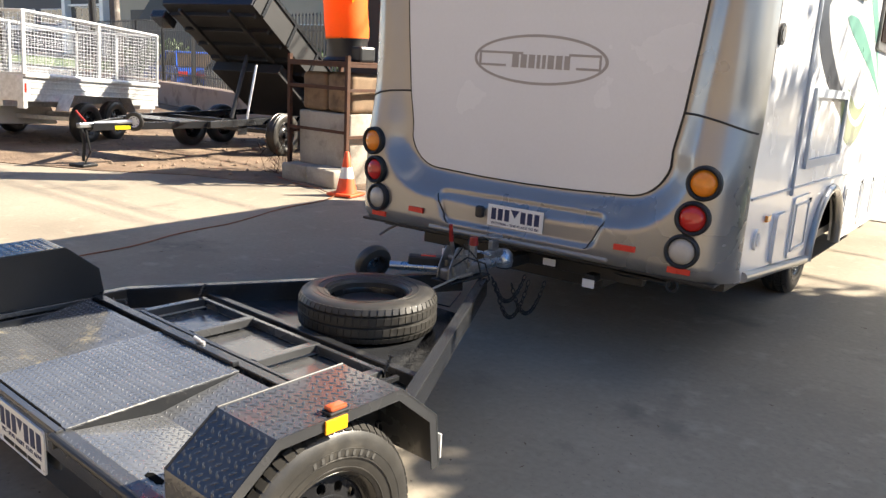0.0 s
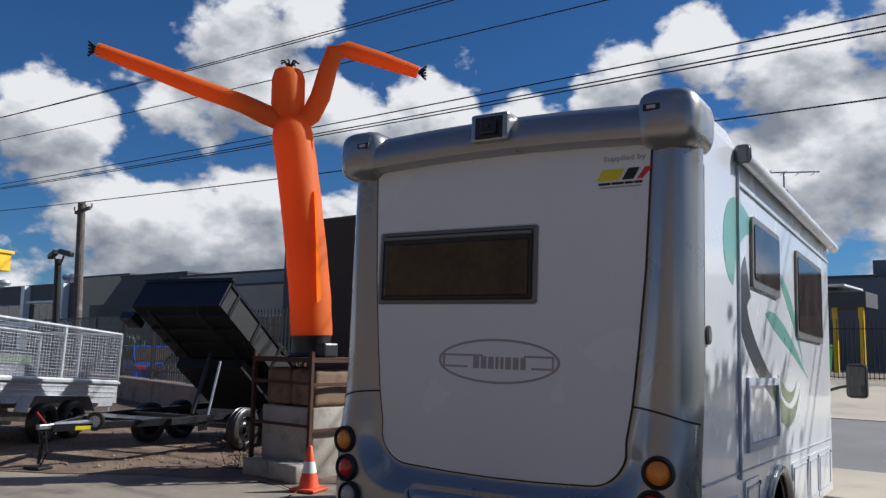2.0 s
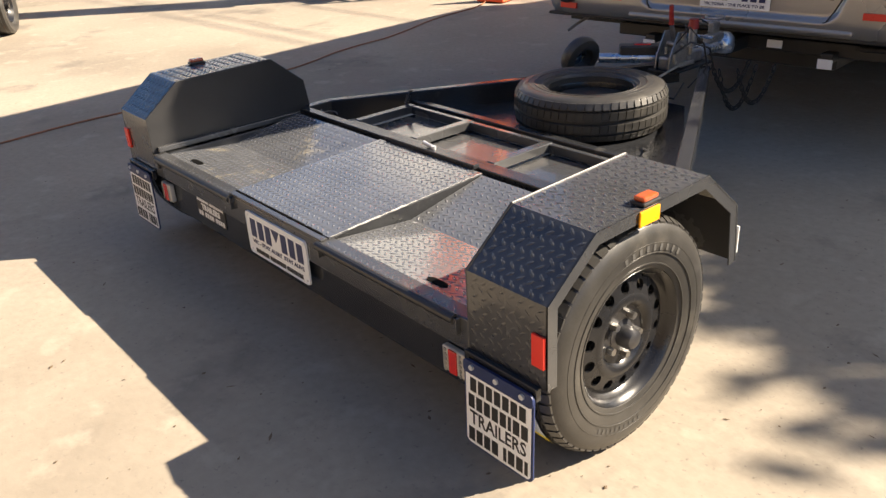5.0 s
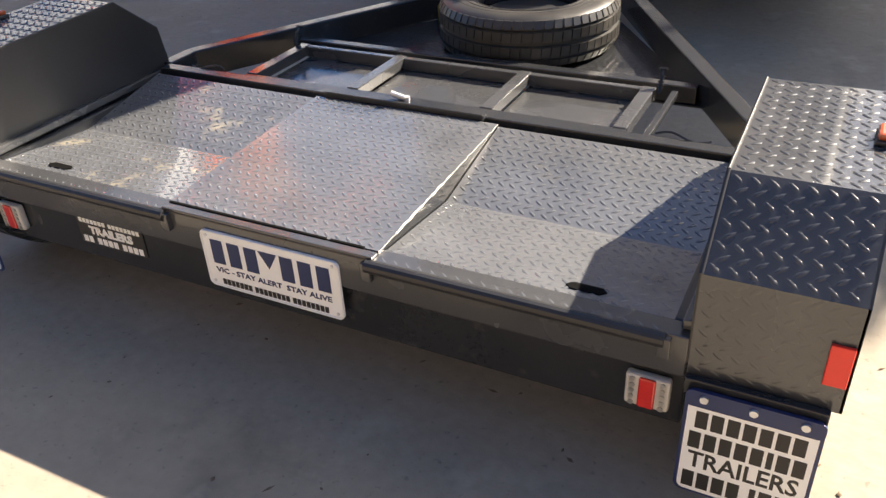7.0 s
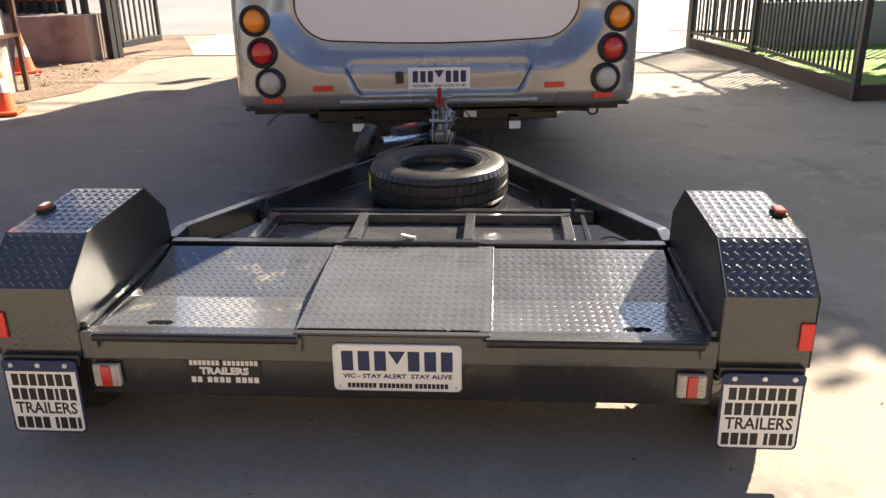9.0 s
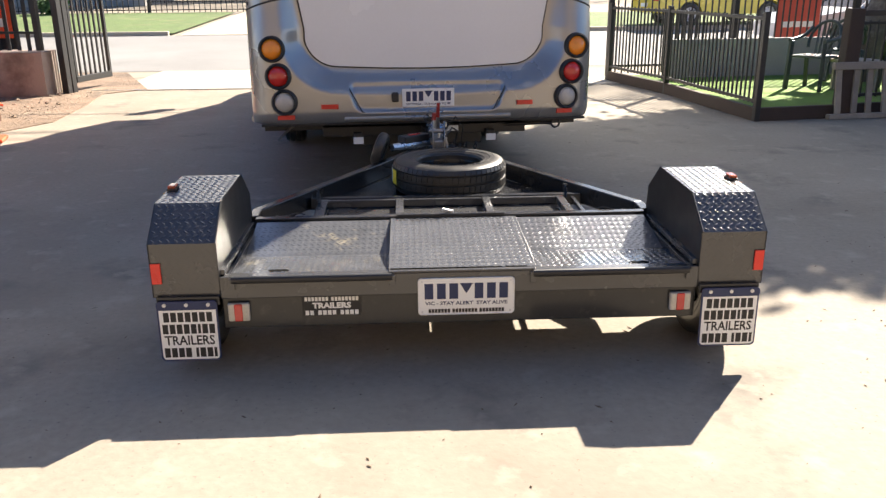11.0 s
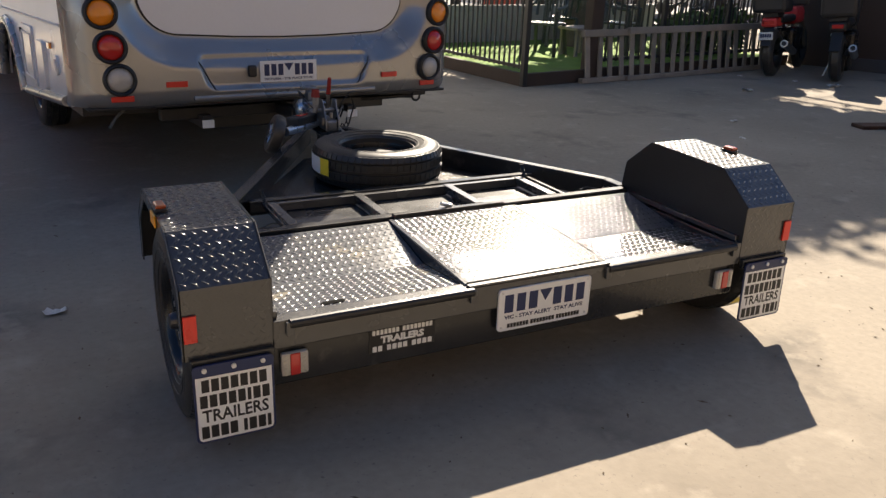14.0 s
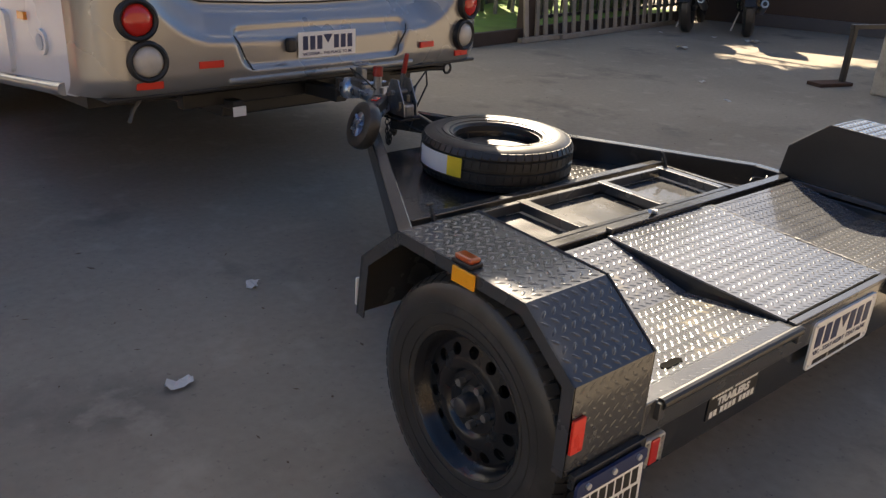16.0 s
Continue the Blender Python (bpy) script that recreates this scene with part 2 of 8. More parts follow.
M["amber_lens"] = material("amber_lens", (0.85, 0.26, 0.02), 0.15, 0, 0.1, 30, 200, 0.1, 0.001, coat=0.6)
M["clear_lens"] = material("clear_lens", (0.46, 0.44, 0.40), 0.35, 0.0, 0.12, 30, 200, 0.1, 0.001, coat=0.6)
M["red_reflector"] = material("red_reflector", (0.72, 0.035, 0.022), 0.3, 0, 0.06, 40, 400, 0.2, 0.001)
M["amber_reflector"] = material("amber_reflector", (0.95, 0.38, 0.02), 0.3, 0, 0.06, 40, 400, 0.2, 0.001)
M["plate_white"] = material("white_plate_enamel", (0.80, 0.81, 0.80), 0.35, 0, 0.03, 10, 100, 0.03, 0.001)
M["navy"] = material("navy_ink", (0.012, 0.025, 0.09), 0.45, 0, 0.06, 20, 200, 0.02, 0.0005)
# flat black that draws the darkness inside slots
M["slot_dark"] = material("matt_black_slot_dark", (0.004, 0.004, 0.004), 1.0, 0, 0.05, 20, 200, 0.02, 0.0005, spec=0.05)
M["label_yellow"] = material("yellow_label", (0.85, 0.66, 0.05), 0.5, 0, 0.05, 20, 100, 0.02, 0.0005)
M["ink"] = material("black_ink", (0.012, 0.012, 0.013), 0.5, 0, 0.06, 20, 200, 0.02, 0.0005)
M["concrete_block"] = material("precast_concrete_block", (0.36, 0.33, 0.28), 0.9, 0, 0.22, 2.5, 45, 0.5, 0.012, [((0.2, 0.18, 0.15), 0.4, 3.0)])
M["timber_old"] = material("weathered_grey_timber", (0.27, 0.24, 0.20), 0.85, 0, 0.25, 4, 60, 0.5, 0.004, per=0.15)
M["sleeper"] = material("brown_sleeper_timber", (0.050, 0.034, 0.026), 0.8, 0, 0.25, 4, 60, 0.4, 0.004)
M["fence_black"] = material("black_powdercoat", (0.016, 0.016, 0.017), 0.45, 0, 0.2, 5, 90, 0.1, 0.001)
M["grass"] = material("lawn", (0.13, 0.24, 0.03), 0.9, 0, 0.35, 3, 60, 0.8, 0.03, [((0.17, 0.22, 0.04), 0.4, 1.3)])
M["verge"] = material("street_grass", (0.085, 0.135, 0.035), 0.9, 0, 0.35, 3, 60, 0.8, 0.03, [((0.15, 0.15, 0.06), 0.4, 1.3)])
M["wall_grey"] = material("grey_rendered_wall", (0.32, 0.315, 0.30), 0.9, 0, 0.1, 1.2, 50, 0.2, 0.003)
M["wall_dark"] = material("dark_grey_cladding", (0.075, 0.078, 0.083), 0.75, 0, 0.12, 0.8, 50, 0.15, 0.003)
M["wall_beige"] = material("beige_tilt_panel", (0.42, 0.37, 0.29), 0.85, 0, 0.08, 0.6, 40, 0.15, 0.003)
M["wall_slate"] = material("blue_grey_cladding", (0.14, 0.155, 0.18), 0.7, 0, 0.08, 0.5, 40, 0.1, 0.003)
M["bin_green"] = material("green_bin_plastic", (0.02, 0.16, 0.04), 0.45, 0, 0.1, 4, 60, 0.05, 0.001)
M["red_sign"] = material("faded_red_print", (0.55, 0.09, 0.06), 0.5, 0, 0.1, 3, 60, 0.03, 0.001)
M["wall_stained"] = material("stained_render", (0.30, 0.235, 0.20), 0.9, 0, 0.12, 2.0, 50, 0.25, 0.004, [((0.14, 0.095, 0.075), 0.5, 2.2)])
M["wall_brown"] = material("brown_brick_paint", (0.065, 0.048, 0.038), 0.85, 0, 0.15, 2, 50, 0.3, 0.004)

# ---- mesh helpers ----


def part(name, bm, mat, parent=None, label="", smooth=None):
    """Links a bmesh as one mesh object, under a thing or under a part."""
    me = bpy.data.meshes.new(name)
    bm.to_mesh(me)
    bm.free()
    for one in mat if isinstance(mat, (list, tuple)) else (mat,):
        me.materials.append(one)
    ob = new(name, me)
    ob.parent = parent
    if smooth is not None:
        me.shade_smooth()
        me.set_sharp_from_angle(angle=radians(smooth))
    if label:
        tagged(ob, label)
    return ob


def thing(name, label, category, group="", kind="", m=None):
    ob = new(name)
    ob.empty_display_size = 0.1
    tagged(ob, label, category, group, kind)
    if m is not None:
        ob.matrix_world = m
    return ob


def box(bm, x0, x1, y0, y1, z0, z1, bevel=0.0, m=None, mi=0):
    vs = [bm.verts.new((x, y, z)) for x in (x0, x1) for y in (y0, y1) for z in (z0, z1)]
    fs = [bm.faces.new([vs[i] for i in f]) for f in ((0, 1, 3, 2), (4, 6, 7, 5), (0, 4, 5, 1), (2, 3, 7, 6), (0, 2, 6, 4), (1, 5, 7, 3))]
    for f in fs:
        f.material_index = mi
    if bevel:
        es = list({e for f in fs for e in f.edges})
        got = bmesh.ops.bevel(bm, geom=es, offset=bevel, segments=2, profile=0.5, affect="EDGES")
        vs = list({v for f in got["faces"] for v in f.verts} | {v for v in vs if v.is_valid})
    if m is not None:
        bmesh.ops.transform(bm, matrix=m, verts=[v for v in vs if v.is_valid])
    return vs


def boxed(*args, **kw):
    bm = bmesh.new()
    box(bm, *args, **kw)
    return bm


def rod(bm, a, b, r, seg=10, r2=None, mi=0):
    a, b = Vector(a), Vector(b)
    d = b - a
    m = Matrix.Translation((a + b) / 2) @ d.to_track_quat("Z", "Y").to_matrix().to_4x4()
    got = bmesh.ops.create_cone(bm, cap_ends=True, segments=seg, radius1=r, radius2=r if r2 is None else r2, depth=d.length, matrix=m)
    for f in {f for v in got["verts"] for f in v.link_faces}:
        f.material_index = mi
    return got["verts"]


def rodded(*args, **kw):
    bm = bmesh.new()
    rod(bm, *args, **kw)
    return bm


def beam(bm, a, b, w, h, bevel=0.004, up=(0, 0, 1)):
    """A square tube from a to b: the line is the middle of its section, w across, h along up."""
    a, b = Vector(a), Vector(b)
    d = (b - a).normalized()
    side = d.cross(Vector(up)).normalized()
    top = side.cross(d)
    m = Matrix((side, d, top)).transposed().to_4x4()
    m.translation = a
    return box(bm, -w / 2, w / 2, 0, (b - a).length, -h / 2, h / 2, bevel, m)


def beamed(*args, **kw):
    bm = bmesh.new()
    beam(bm, *args, **kw)
    return bm


def lathe(bm, profile, seg=48, axis="X", m=None, mi=0):
    """Turns a closed (or open) profile of (along the axis, radius)."""
    rings = []
    for k in range(seg):
        a = 2 * math.pi * k / seg
        c, s = math.cos(a), math.sin(a)
        rings.append([bm.verts.new((u, r * c, r * s) if axis == "X" else (r * c, r * s, u)) for u, r in profile])
    fs = []
    for k in range(seg):
        p, q = rings[k], rings[(k + 1) % seg]
        for i in range(len(profile) - 1):
            f = bm.faces.new((p[i], p[i + 1], q[i + 1], q[i]))
            f.material_index = mi
            fs.append(f)
    vs = [v for r in rings for v in r]
    bmesh.ops.remove_doubles(bm, verts=vs, dist=1e-6)
    vs = [v for v in vs if v.is_valid]
    if m is not None:
        bmesh.ops.transform(bm, matrix=m, verts=vs)
    return vs


def sheet(bm, outline, thick, m=None, mi=0):
    """A flat plate from an outline in x and y, from z = 0 up to thick."""
    low = [bm.verts.new((x, y, 0)) for x, y in outline]
    top = [bm.verts.new((x, y, thick)) for x, y in outline]
    n = len(outline)
    fs = [bm.faces.new(low[::-1]), bm.faces.new(top)] + [bm.faces.new((low[i], low[(i + 1) % n], top[(i + 1) % n], top[i])) for i in range(n)]
    for f in fs:
        f.material_index = mi
    if m is not None:
        bmesh.ops.transform(bm, matrix=m, verts=low + top)
    return low + top


def tube(bm, pts, r, seg=8, mi=0):
    """A round tube along points, with closed ends."""
    pts = [Vector(p) for p in pts]
    rings = []
    for i, p in enumerate(pts):
        d = (pts[min(i + 1, len(pts) - 1)] - pts[max(i - 1, 0)]).normalized()
        a = d.cross(Vector((0.3, 0.2, 0.93)))
        a = a.normalized() if a.length > 1e-4 else Vector((1, 0, 0))
        b = d.cross(a)
        rings.append([bm.verts.new(p + (a * math.cos(2 * math.pi * k / seg) + b * math.sin(2 * math.pi * k / seg)) * r) for k in range(seg)])
    for p, q in zip(rings, rings[1:]):
        for k in range(seg):
            f = bm.faces.new((p[k], p[(k + 1) % seg], q[(k + 1) % seg], q[k]))
            f.material_index = mi
    bm.faces.new(rings[0][::-1]).material_index = mi
    bm.faces.new(rings[-1]).material_index = mi


def tubed(*args, **kw):
    bm = bmesh.new()
    tube(bm, *args, **kw)
    return bm


def folded(bm, line, x0, x1, thick):
    """A plate bent along a line of (y, z), x0 to x1 wide, thick downward."""
    n = len(line)
    nor = []
    for i in range(n):
        a, b = Vector(line[max(i - 1, 0)]), Vector(line[min(i + 1, n - 1)])
        d = (b - a).normalized()
        nor.append(Vector((d.y, -d.x)))
    rows = []
    for (y, z), k in zip(line, nor):
        rows.append([bm.verts.new(p) for p in ((x0, y, z), (x1, y, z), (x1, y + k.x * thick, z + k.y * thick), (x0, y + k.x * thick, z + k.y * thick))])
    for p, q in zip(rows, rows[1:]):
        for i in range(4):
            bm.faces.new((p[i], p[(i + 1) % 4], q[(i + 1) % 4], q[i]))
    bm.faces.new(rows[0][::-1])
    bm.faces.new(rows[-1])
    bmesh.ops.recalc_face_normals(bm, faces=bm.faces)


def rounded(w, h, r, n=6):
    """Outline of a rounded rectangle about the origin."""
    pts = []
    for cx, cy, a0 in ((w / 2 - r, h / 2 - r, 0), (-w / 2 + r, h / 2 - r, 90), (-w / 2 + r, -h / 2 + r, 180), (w / 2 - r, -h / 2 + r, 270)):
        pts += [(cx + r * math.cos(radians(a0 + 90 * k / n)), cy + r * math.sin(radians(a0 + 90 * k / n))) for k in range(n + 1)]
    return pts


# a plate lies in x, z with its face to -y
UPRIGHT = pose(0, 0, 0, 90, 0, 0)


def words(text, size, m, mat, parent, width=None, name="lettering", bold=0.022):
    """Raised lettering in the built-in font; m: the pose of its middle, reading along x."""
    cu = bpy.data.curves.new(name, "FONT")
    cu.body, cu.size, cu.extrude, cu.align_x, cu.align_y, cu.resolution_u, cu.offset = text, size, 0.0006, "CENTER", "CENTER", 2, bold * size
    tmp = new(name + "_tmp", cu)
    me = bpy.data.meshes.new_from_object(tmp.evaluated_get(bpy.context.evaluated_depsgraph_get()))
    bpy.data.objects.remove(tmp)
    if width:
        xs = [v.co.x for v in me.vertices]
        k = width / (max(xs) - min(xs))
        for v in me.vertices:
            v.co.x *= k
    me.transform(m)
    me.materials.clear()
    me.materials.append(mat)
    me.name = name
    ob = new(name, me)
    ob.parent = parent
    return ob


def bars(widths, total, height, m, mat, parent, gap=0.25, name="bar"):
    """Plain bars in a row, for writing that is not lettered; widths are their shares, 0 leaves a blank."""
    share = sum(abs(w) for w in widths) + gap * (len(widths) - 1)
    x, unit = -total / 2, total / share
    for w in widths:
        if w > 0:
            bm = bmesh.new()
            sheet(bm, [(x, -height / 2), (x + w * unit, -height / 2), (x + w * unit, height / 2), (x, height / 2)], 0.001, m)
            part(name, bm, mat, parent)
        x += (abs(w) + gap) * unit

# ---- ground ----


def rise(y):
    """The street side climbs gently."""
    return 0.03 * min(max(y - 12.0, 0.0), 28.0)


def strips(name, xs, ys, lift, mat, label, category):
    bm = bmesh.new()
    grid = [[bm.verts.new((x, y, rise(y) + lift)) for x in xs] for y in ys]
    for p, q in zip(grid, grid[1:]):
        for i in range(len(xs) - 1):
            bm.faces.new((p[i], p[i + 1], q[i + 1], q[i]))
    return tagged(part(name, bm, mat), label, category, kind="structure")


strips("ground", [-900, 900], [-400, 12, 40, 1500], 0.0, M["concrete"], "stained grey-beige concrete yard with oil marks", "ground")
strips("road", [-300, 300], [12.2, 19.3], 0.006, M["asphalt"], "sun-bleached grey asphalt street", "road")
strips("driveway", [-4.6, 3.1], [9.5, 12.2], 0.006, M["driveway"], "pale concrete driveway crossing", "driveway")
strips("verge", [-70, -6.3], [19.5, 28], 0.05, M["verge"], "mown green grass verge across the street", "grass")
strips("verge", [4.0, 60], [19.5, 26], 0.05, M["verge"], "mown green grass verge across the street", "grass")
strips("far_driveway", [-6.1, 3.8], [19.4, 34], 0.012, M["driveway"], "pale concrete driveway across the street", "driveway")


def slab(name, outline, top, mat, label, category, thick=0.3):
    bm = bmesh.new()
    sheet(bm, outline, thick, pose(0, 0, top - thick))
    return tagged(part(name, bm, mat), label, category, kind="structure")


slab("dirt_patch", [(-60, 4.6), (-30, 2.9), (-9.3, 3.0), (-7.7, 3.9), (-6.8, 4.7), (-5.4, 5.25), (-4.65, 5.85), (-4.3, 6.6), (-4.42, 8.0), (-4.6, 9.1), (-4.1, 9.6), (-5.2, 12.1), (-60, 12.1)], 0.010, M["dirt"], "dry red-brown dirt with stones beside the yard", "dirt", 0.1)
for xa, xb in ((-70, -6.4), (4.0, 60)):
    bm = bmesh.new()
    beam(bm, (xa, 19.4, rise(19.4) + 0.03), (xb, 19.4, rise(19.4) + 0.03), 0.15, 0.16, 0.02)
    tagged(part("kerb", bm, M["driveway"]), "pale concrete kerb along the street", "kerb", kind="structure")

# plain unseen wall and roof closing the yard, added to dim skylight and reflections
M["wall_unseen"] = material("tan_rendered_wall", (0.15, 0.115, 0.085), 0.85, 0, 0.2, 0.7, 40, 0.2, 0.004, [((0.07, 0.055, 0.045), 0.35, 0.5)])
bm = bmesh.new()
box(bm, -24, 17, -10.1, -9.8, 0, 6.6, 0.02)
tagged(part("unseen_wall", bm, M["wall_unseen"]), "plain tan rendered wall, unseen, added to close the yard and dim skylight", "wall", kind="structure")
bm = bmesh.new()
box(bm, -24.2, 17.2, -18.0, -9.4, 6.6, 6.85, 0.03)
tagged(part("unseen_roof", bm, M["wall_dark"]), "flat dark roof with a shallow eave on the added unseen wall", "roof", kind="structure")

# ---- tow dolly ----
dolly = thing("tow_dolly", "black-painted two-wheel car tow dolly with checker-plate deck, hitched to the motorhome", "trailer")


def lugs(m, w, h, parent, across=0.029, along=0.0205, tall=1.0, mat="tread"):
    """Raised lozenges of checker plate over a w by h field whose plane is x, y of m."""
    nx, ny = int(w / across), int(h / along)
    verts, faces = [], []
    for i in range(nx):
        for j in range(ny):
            cx, cy = 0.008 + (i + 0.5 + (0.18 if j % 2 else -0.18)) * (w - 0.016) / nx, 0.004 + (j + 0.5) * (h - 0.008) / ny
            a = radians(38 if j % 2 else -38)
            c, s = math.cos(a), math.sin(a)
            base = len(verts)
            for u, v, z in ((-0.0132, 0, 0.0003), (-0.006, 0.0038, 0.0003), (0.006, 0.0038, 0.0003), (0.0132, 0, 0.0003), (0.006, -0.0038, 0.0003), (-0.006, -0.0038, 0.0003), (-0.008, 0, 0.0021), (0.008, 0, 0.0021)):
                verts.append(m @ Vector((cx + u * c - v * s, cy + u * s + v * c, z * tall)))
            for f in ((0, 1, 6), (1, 2, 7, 6), (2, 3, 7), (3, 4, 7), (4, 5, 6, 7), (5, 0, 6)):
                faces.append([base + k for k in f][::-1])
    me = bpy.data.meshes.new("tread_pattern")
    me.from_pydata(verts, [], faces)
    me.materials.append(M[mat])
    me.shade_smooth()
    ob = tagged(new("tread_pattern", me), kind="stuff")
    ob.parent = parent
    return ob


def plane_pose(o, ux, uy):
    """The pose whose x runs along ux and whose y lies towards uy, at o."""
    ux = Vector(ux).normalized()
    uz = ux.cross(Vector(uy)).normalized()
    m = Matrix((ux, uz.cross(ux), uz)).transposed().to_4x4()
    m.translation = o
    return m


TYRE = [(-0.066, 0.186), (-0.078, 0.192), (-0.086, 0.215), (-0.092, 0.250), (-0.090, 0.280), (-0.080, 0.304), (-0.072, 0.312), (-0.060, 0.3165), (-0.055, 0.317), (-0.052, 0.310), (-0.046, 0.310), (-0.043, 0.3185), (-0.008, 0.320), (-0.005, 0.312), (0.005, 0.312), (0.008, 0.320), (0.043, 0.3185), (0.046, 0.310), (0.052, 0.310), (0.055, 0.317), (0.060, 0.3165), (0.072, 0.312), (0.080, 0.304), (0.090, 0.280), (0.092, 0.250), (0.086, 0.215), (0.078, 0.192), (0.066, 0.186), (0.066, 0.180), (-0.066, 0.180), (-0.066, 0.186)]
RIM = [(-0.072, 0.193), (-0.060, 0.183), (-0.030, 0.178), (0.020, 0.170), (0.046, 0.176), (0.060, 0.181), (0.068, 0.186), (0.074, 0.193), (0.077, 0.190), (0.070, 0.181), (0.058, 0.175), (0.047, 0.170), (0.042, 0.165)]


def tyre_blocks(parent, seg=60):
    """Sipes and shoulder blocks: raised lugs round both shoulders of the tread."""
    verts, faces = [], []
    for k in range(seg):
        a = 2 * math.pi * k / seg
        for u0, u1, r0, r1, da in ((0.054, 0.078, 0.3155, 0.3035, 0.041), (-0.078, -0.054, 0.3035, 0.3155, 0.041), (-0.041, -0.010, 0.3165, 0.3170, 0.0475), (0.010, 0.041, 0.3170, 0.3165, 0.0475)):
            base = len(verts)
            for dz in (0.0, 0.008):
                for uu, rr, aa in ((u0, r0, -da), (u1, r1, -da), (u1, r1, da), (u0, r0, da)):
                    r, t = rr + dz, a + aa * (1.0 - dz * 4) + (0.3 * uu)
                    verts.append((uu, r * math.cos(t), r * math.sin(t)))
            faces += [[base + i for i in f] for f in ((4, 5, 6, 7), (0, 1, 5, 4), (1, 2, 6, 5), (2, 3, 7, 6), (3, 0, 4, 7))]
    me = bpy.data.meshes.new("tread_pattern")
    me.from_pydata(verts, [], faces)
    me.materials.append(M["tyre"])
    ob = tagged(new("tread_pattern", me), kind="stuff")
    ob.parent = parent
    return ob


def wheel_parts(parent, m, hub=True):
    """Tyre, steel rim with round holes, hub and nuts; the outer face looks along +x of m."""
    bm = bmesh.new()
    lathe(bm, TYRE, 72)
    bmesh.ops.recalc_face_normals(bm, faces=bm.faces)
    tyre = part("tyre", bm, M["tyre"], parent, "black radial tyre with moulded sidewall ribs", 40)
    tyre_blocks(tyre)
    bm = bmesh.new()
    for r, w in ((0.206, 0.003), (0.222, 0.0015), (0.236, 0.0025), (0.262, 0.002), (0.272, 0.002), (0.284, 0.0025)):
        x = 0.0905 if 0.23 < r < 0.27 else (0.0855 if r > 0.27 else 0.0842)
        for f in (1, -1):
            lathe(bm, [(f * (x - 0.004), r - w), (f * (x + 0.0015), r - w / 2), (f * (x + 0.0015), r + w / 2), (f * (x - 0.004), r + w)], 64)
    part("sidewall_rib", bm, M["tyre"], tyre, smooth=40)
    bm = bmesh.new()
    lathe(bm, RIM, 56)
    bmesh.ops.recalc_face_normals(bm, faces=bm.faces)
    rim = part("rim", bm, M["rim"], parent, "satin black steel rim with round vent holes", 40)
    # dished disc with a ring of round holes
    bm = bmesh.new()
    holes, around = 14, 16
    ro, rin = 0.158, 0.118
    face = lambda r: 0.046 + 0.010 * (ro - r) / (ro - rin)
    for h in range(holes):
        am, w = 2 * math.pi * h / holes, math.pi / holes
        rings = []
        for k in range(around):
            c, s = math.cos(2 * math.pi * k / around), math.sin(2 * math.pi * k / around)
            f = 1 / max(abs(c), abs(s))
            pr, pa = (ro + rin) / 2 + c * f * (ro - rin) / 2, am + s * f * w
            hr, ha = (ro + rin) / 2 + 0.0160 * c, am + 0.0160 * s / ((ro + rin) / 2)
            rings.append([bm.verts.new((u, r * math.cos(a), r * math.sin(a))) for u, r, a in ((face(pr), pr, pa), (face(hr), hr, ha), (face(hr) - 0.012, hr, ha))])
        for k in range(around):
            p, q = rings[k], rings[(k + 1) % around]
            bm.faces.new((p[0], p[1], q[1], q[0]))
            bm.faces.new((p[1], p[2], q[2], q[1]))
    bmesh.ops.remove_doubles(bm, verts=bm.verts[:], dist=1e-4)
    lathe(bm, [(0.043, 0.166), (0.0445, 0.162), (0.046, 0.1582)], 56)
    lathe(bm, [(0.056, 0.1178), (0.059, 0.112), (0.060, 0.098), (0.055, 0.088), (0.046, 0.080), (0.043, 0.044), (0.034, 0.042)], 56)
    bmesh.ops.recalc_face_normals(bm, faces=bm.faces)
    disc = part("wheel_disc", bm, M["rim"], rim, smooth=35)
    # black disc added behind the vent holes so that they read dark
    bm = bmesh.new()
    lathe(bm, [(-0.02, 0.0), (-0.02, 0.165)], 40)
    part("rim_backing", bm, M["plastic_black"], rim)
    # raised maker's lettering as plain strokes round the sidewall
    for a0, n, size in ((12, 9, 0.017), (195, 10, 0.012)):
        verts, faces = [], []
        for k in range(n):
            for r0, r1 in ((0.243, 0.243 + size),):
                base = len(verts)
                aa = radians(a0 + k * size / 0.014 * 5.2)
                da = size / 0.014 * radians(1.9)
                for t, r in ((aa, r0), (aa + da, r0), (aa + da, r1), (aa, r1)):
                    verts.append((0.0935 - 0.09 * max(0, r - 0.25), r * math.cos(t), r * math.sin(t)))
                faces.append([base, base + 1, base + 2, base + 3])
        me = bpy.data.meshes.new("sidewall_marking")
        me.from_pydata(verts, [], faces)
        me.materials.append(M["rubber_mark"])
        new("sidewall_marking", me).parent = tyre
    if hub:
        bm = bmesh.new()
        lathe(bm, [(0.036, 0.0), (0.036, 0.043), (0.044, 0.043), (0.048, 0.030), (0.074, 0.028), (0.086, 0.024), (0.090, 0.015), (0.090, 0.0)], 28)
        part("hub_cap", bm, M["hub_steel"], parent, "bare metal bearing cap", 40)
        for k in range(5):
            a = 2 * math.pi * (k + 0.3) / 5
            y, z = 0.057 * math.cos(a), 0.057 * math.sin(a)
            nut = rodded((0.040, y, z), (0.062, y, z), 0.0105, 6)
            part("wheel_nut", nut, M["steel"], parent)


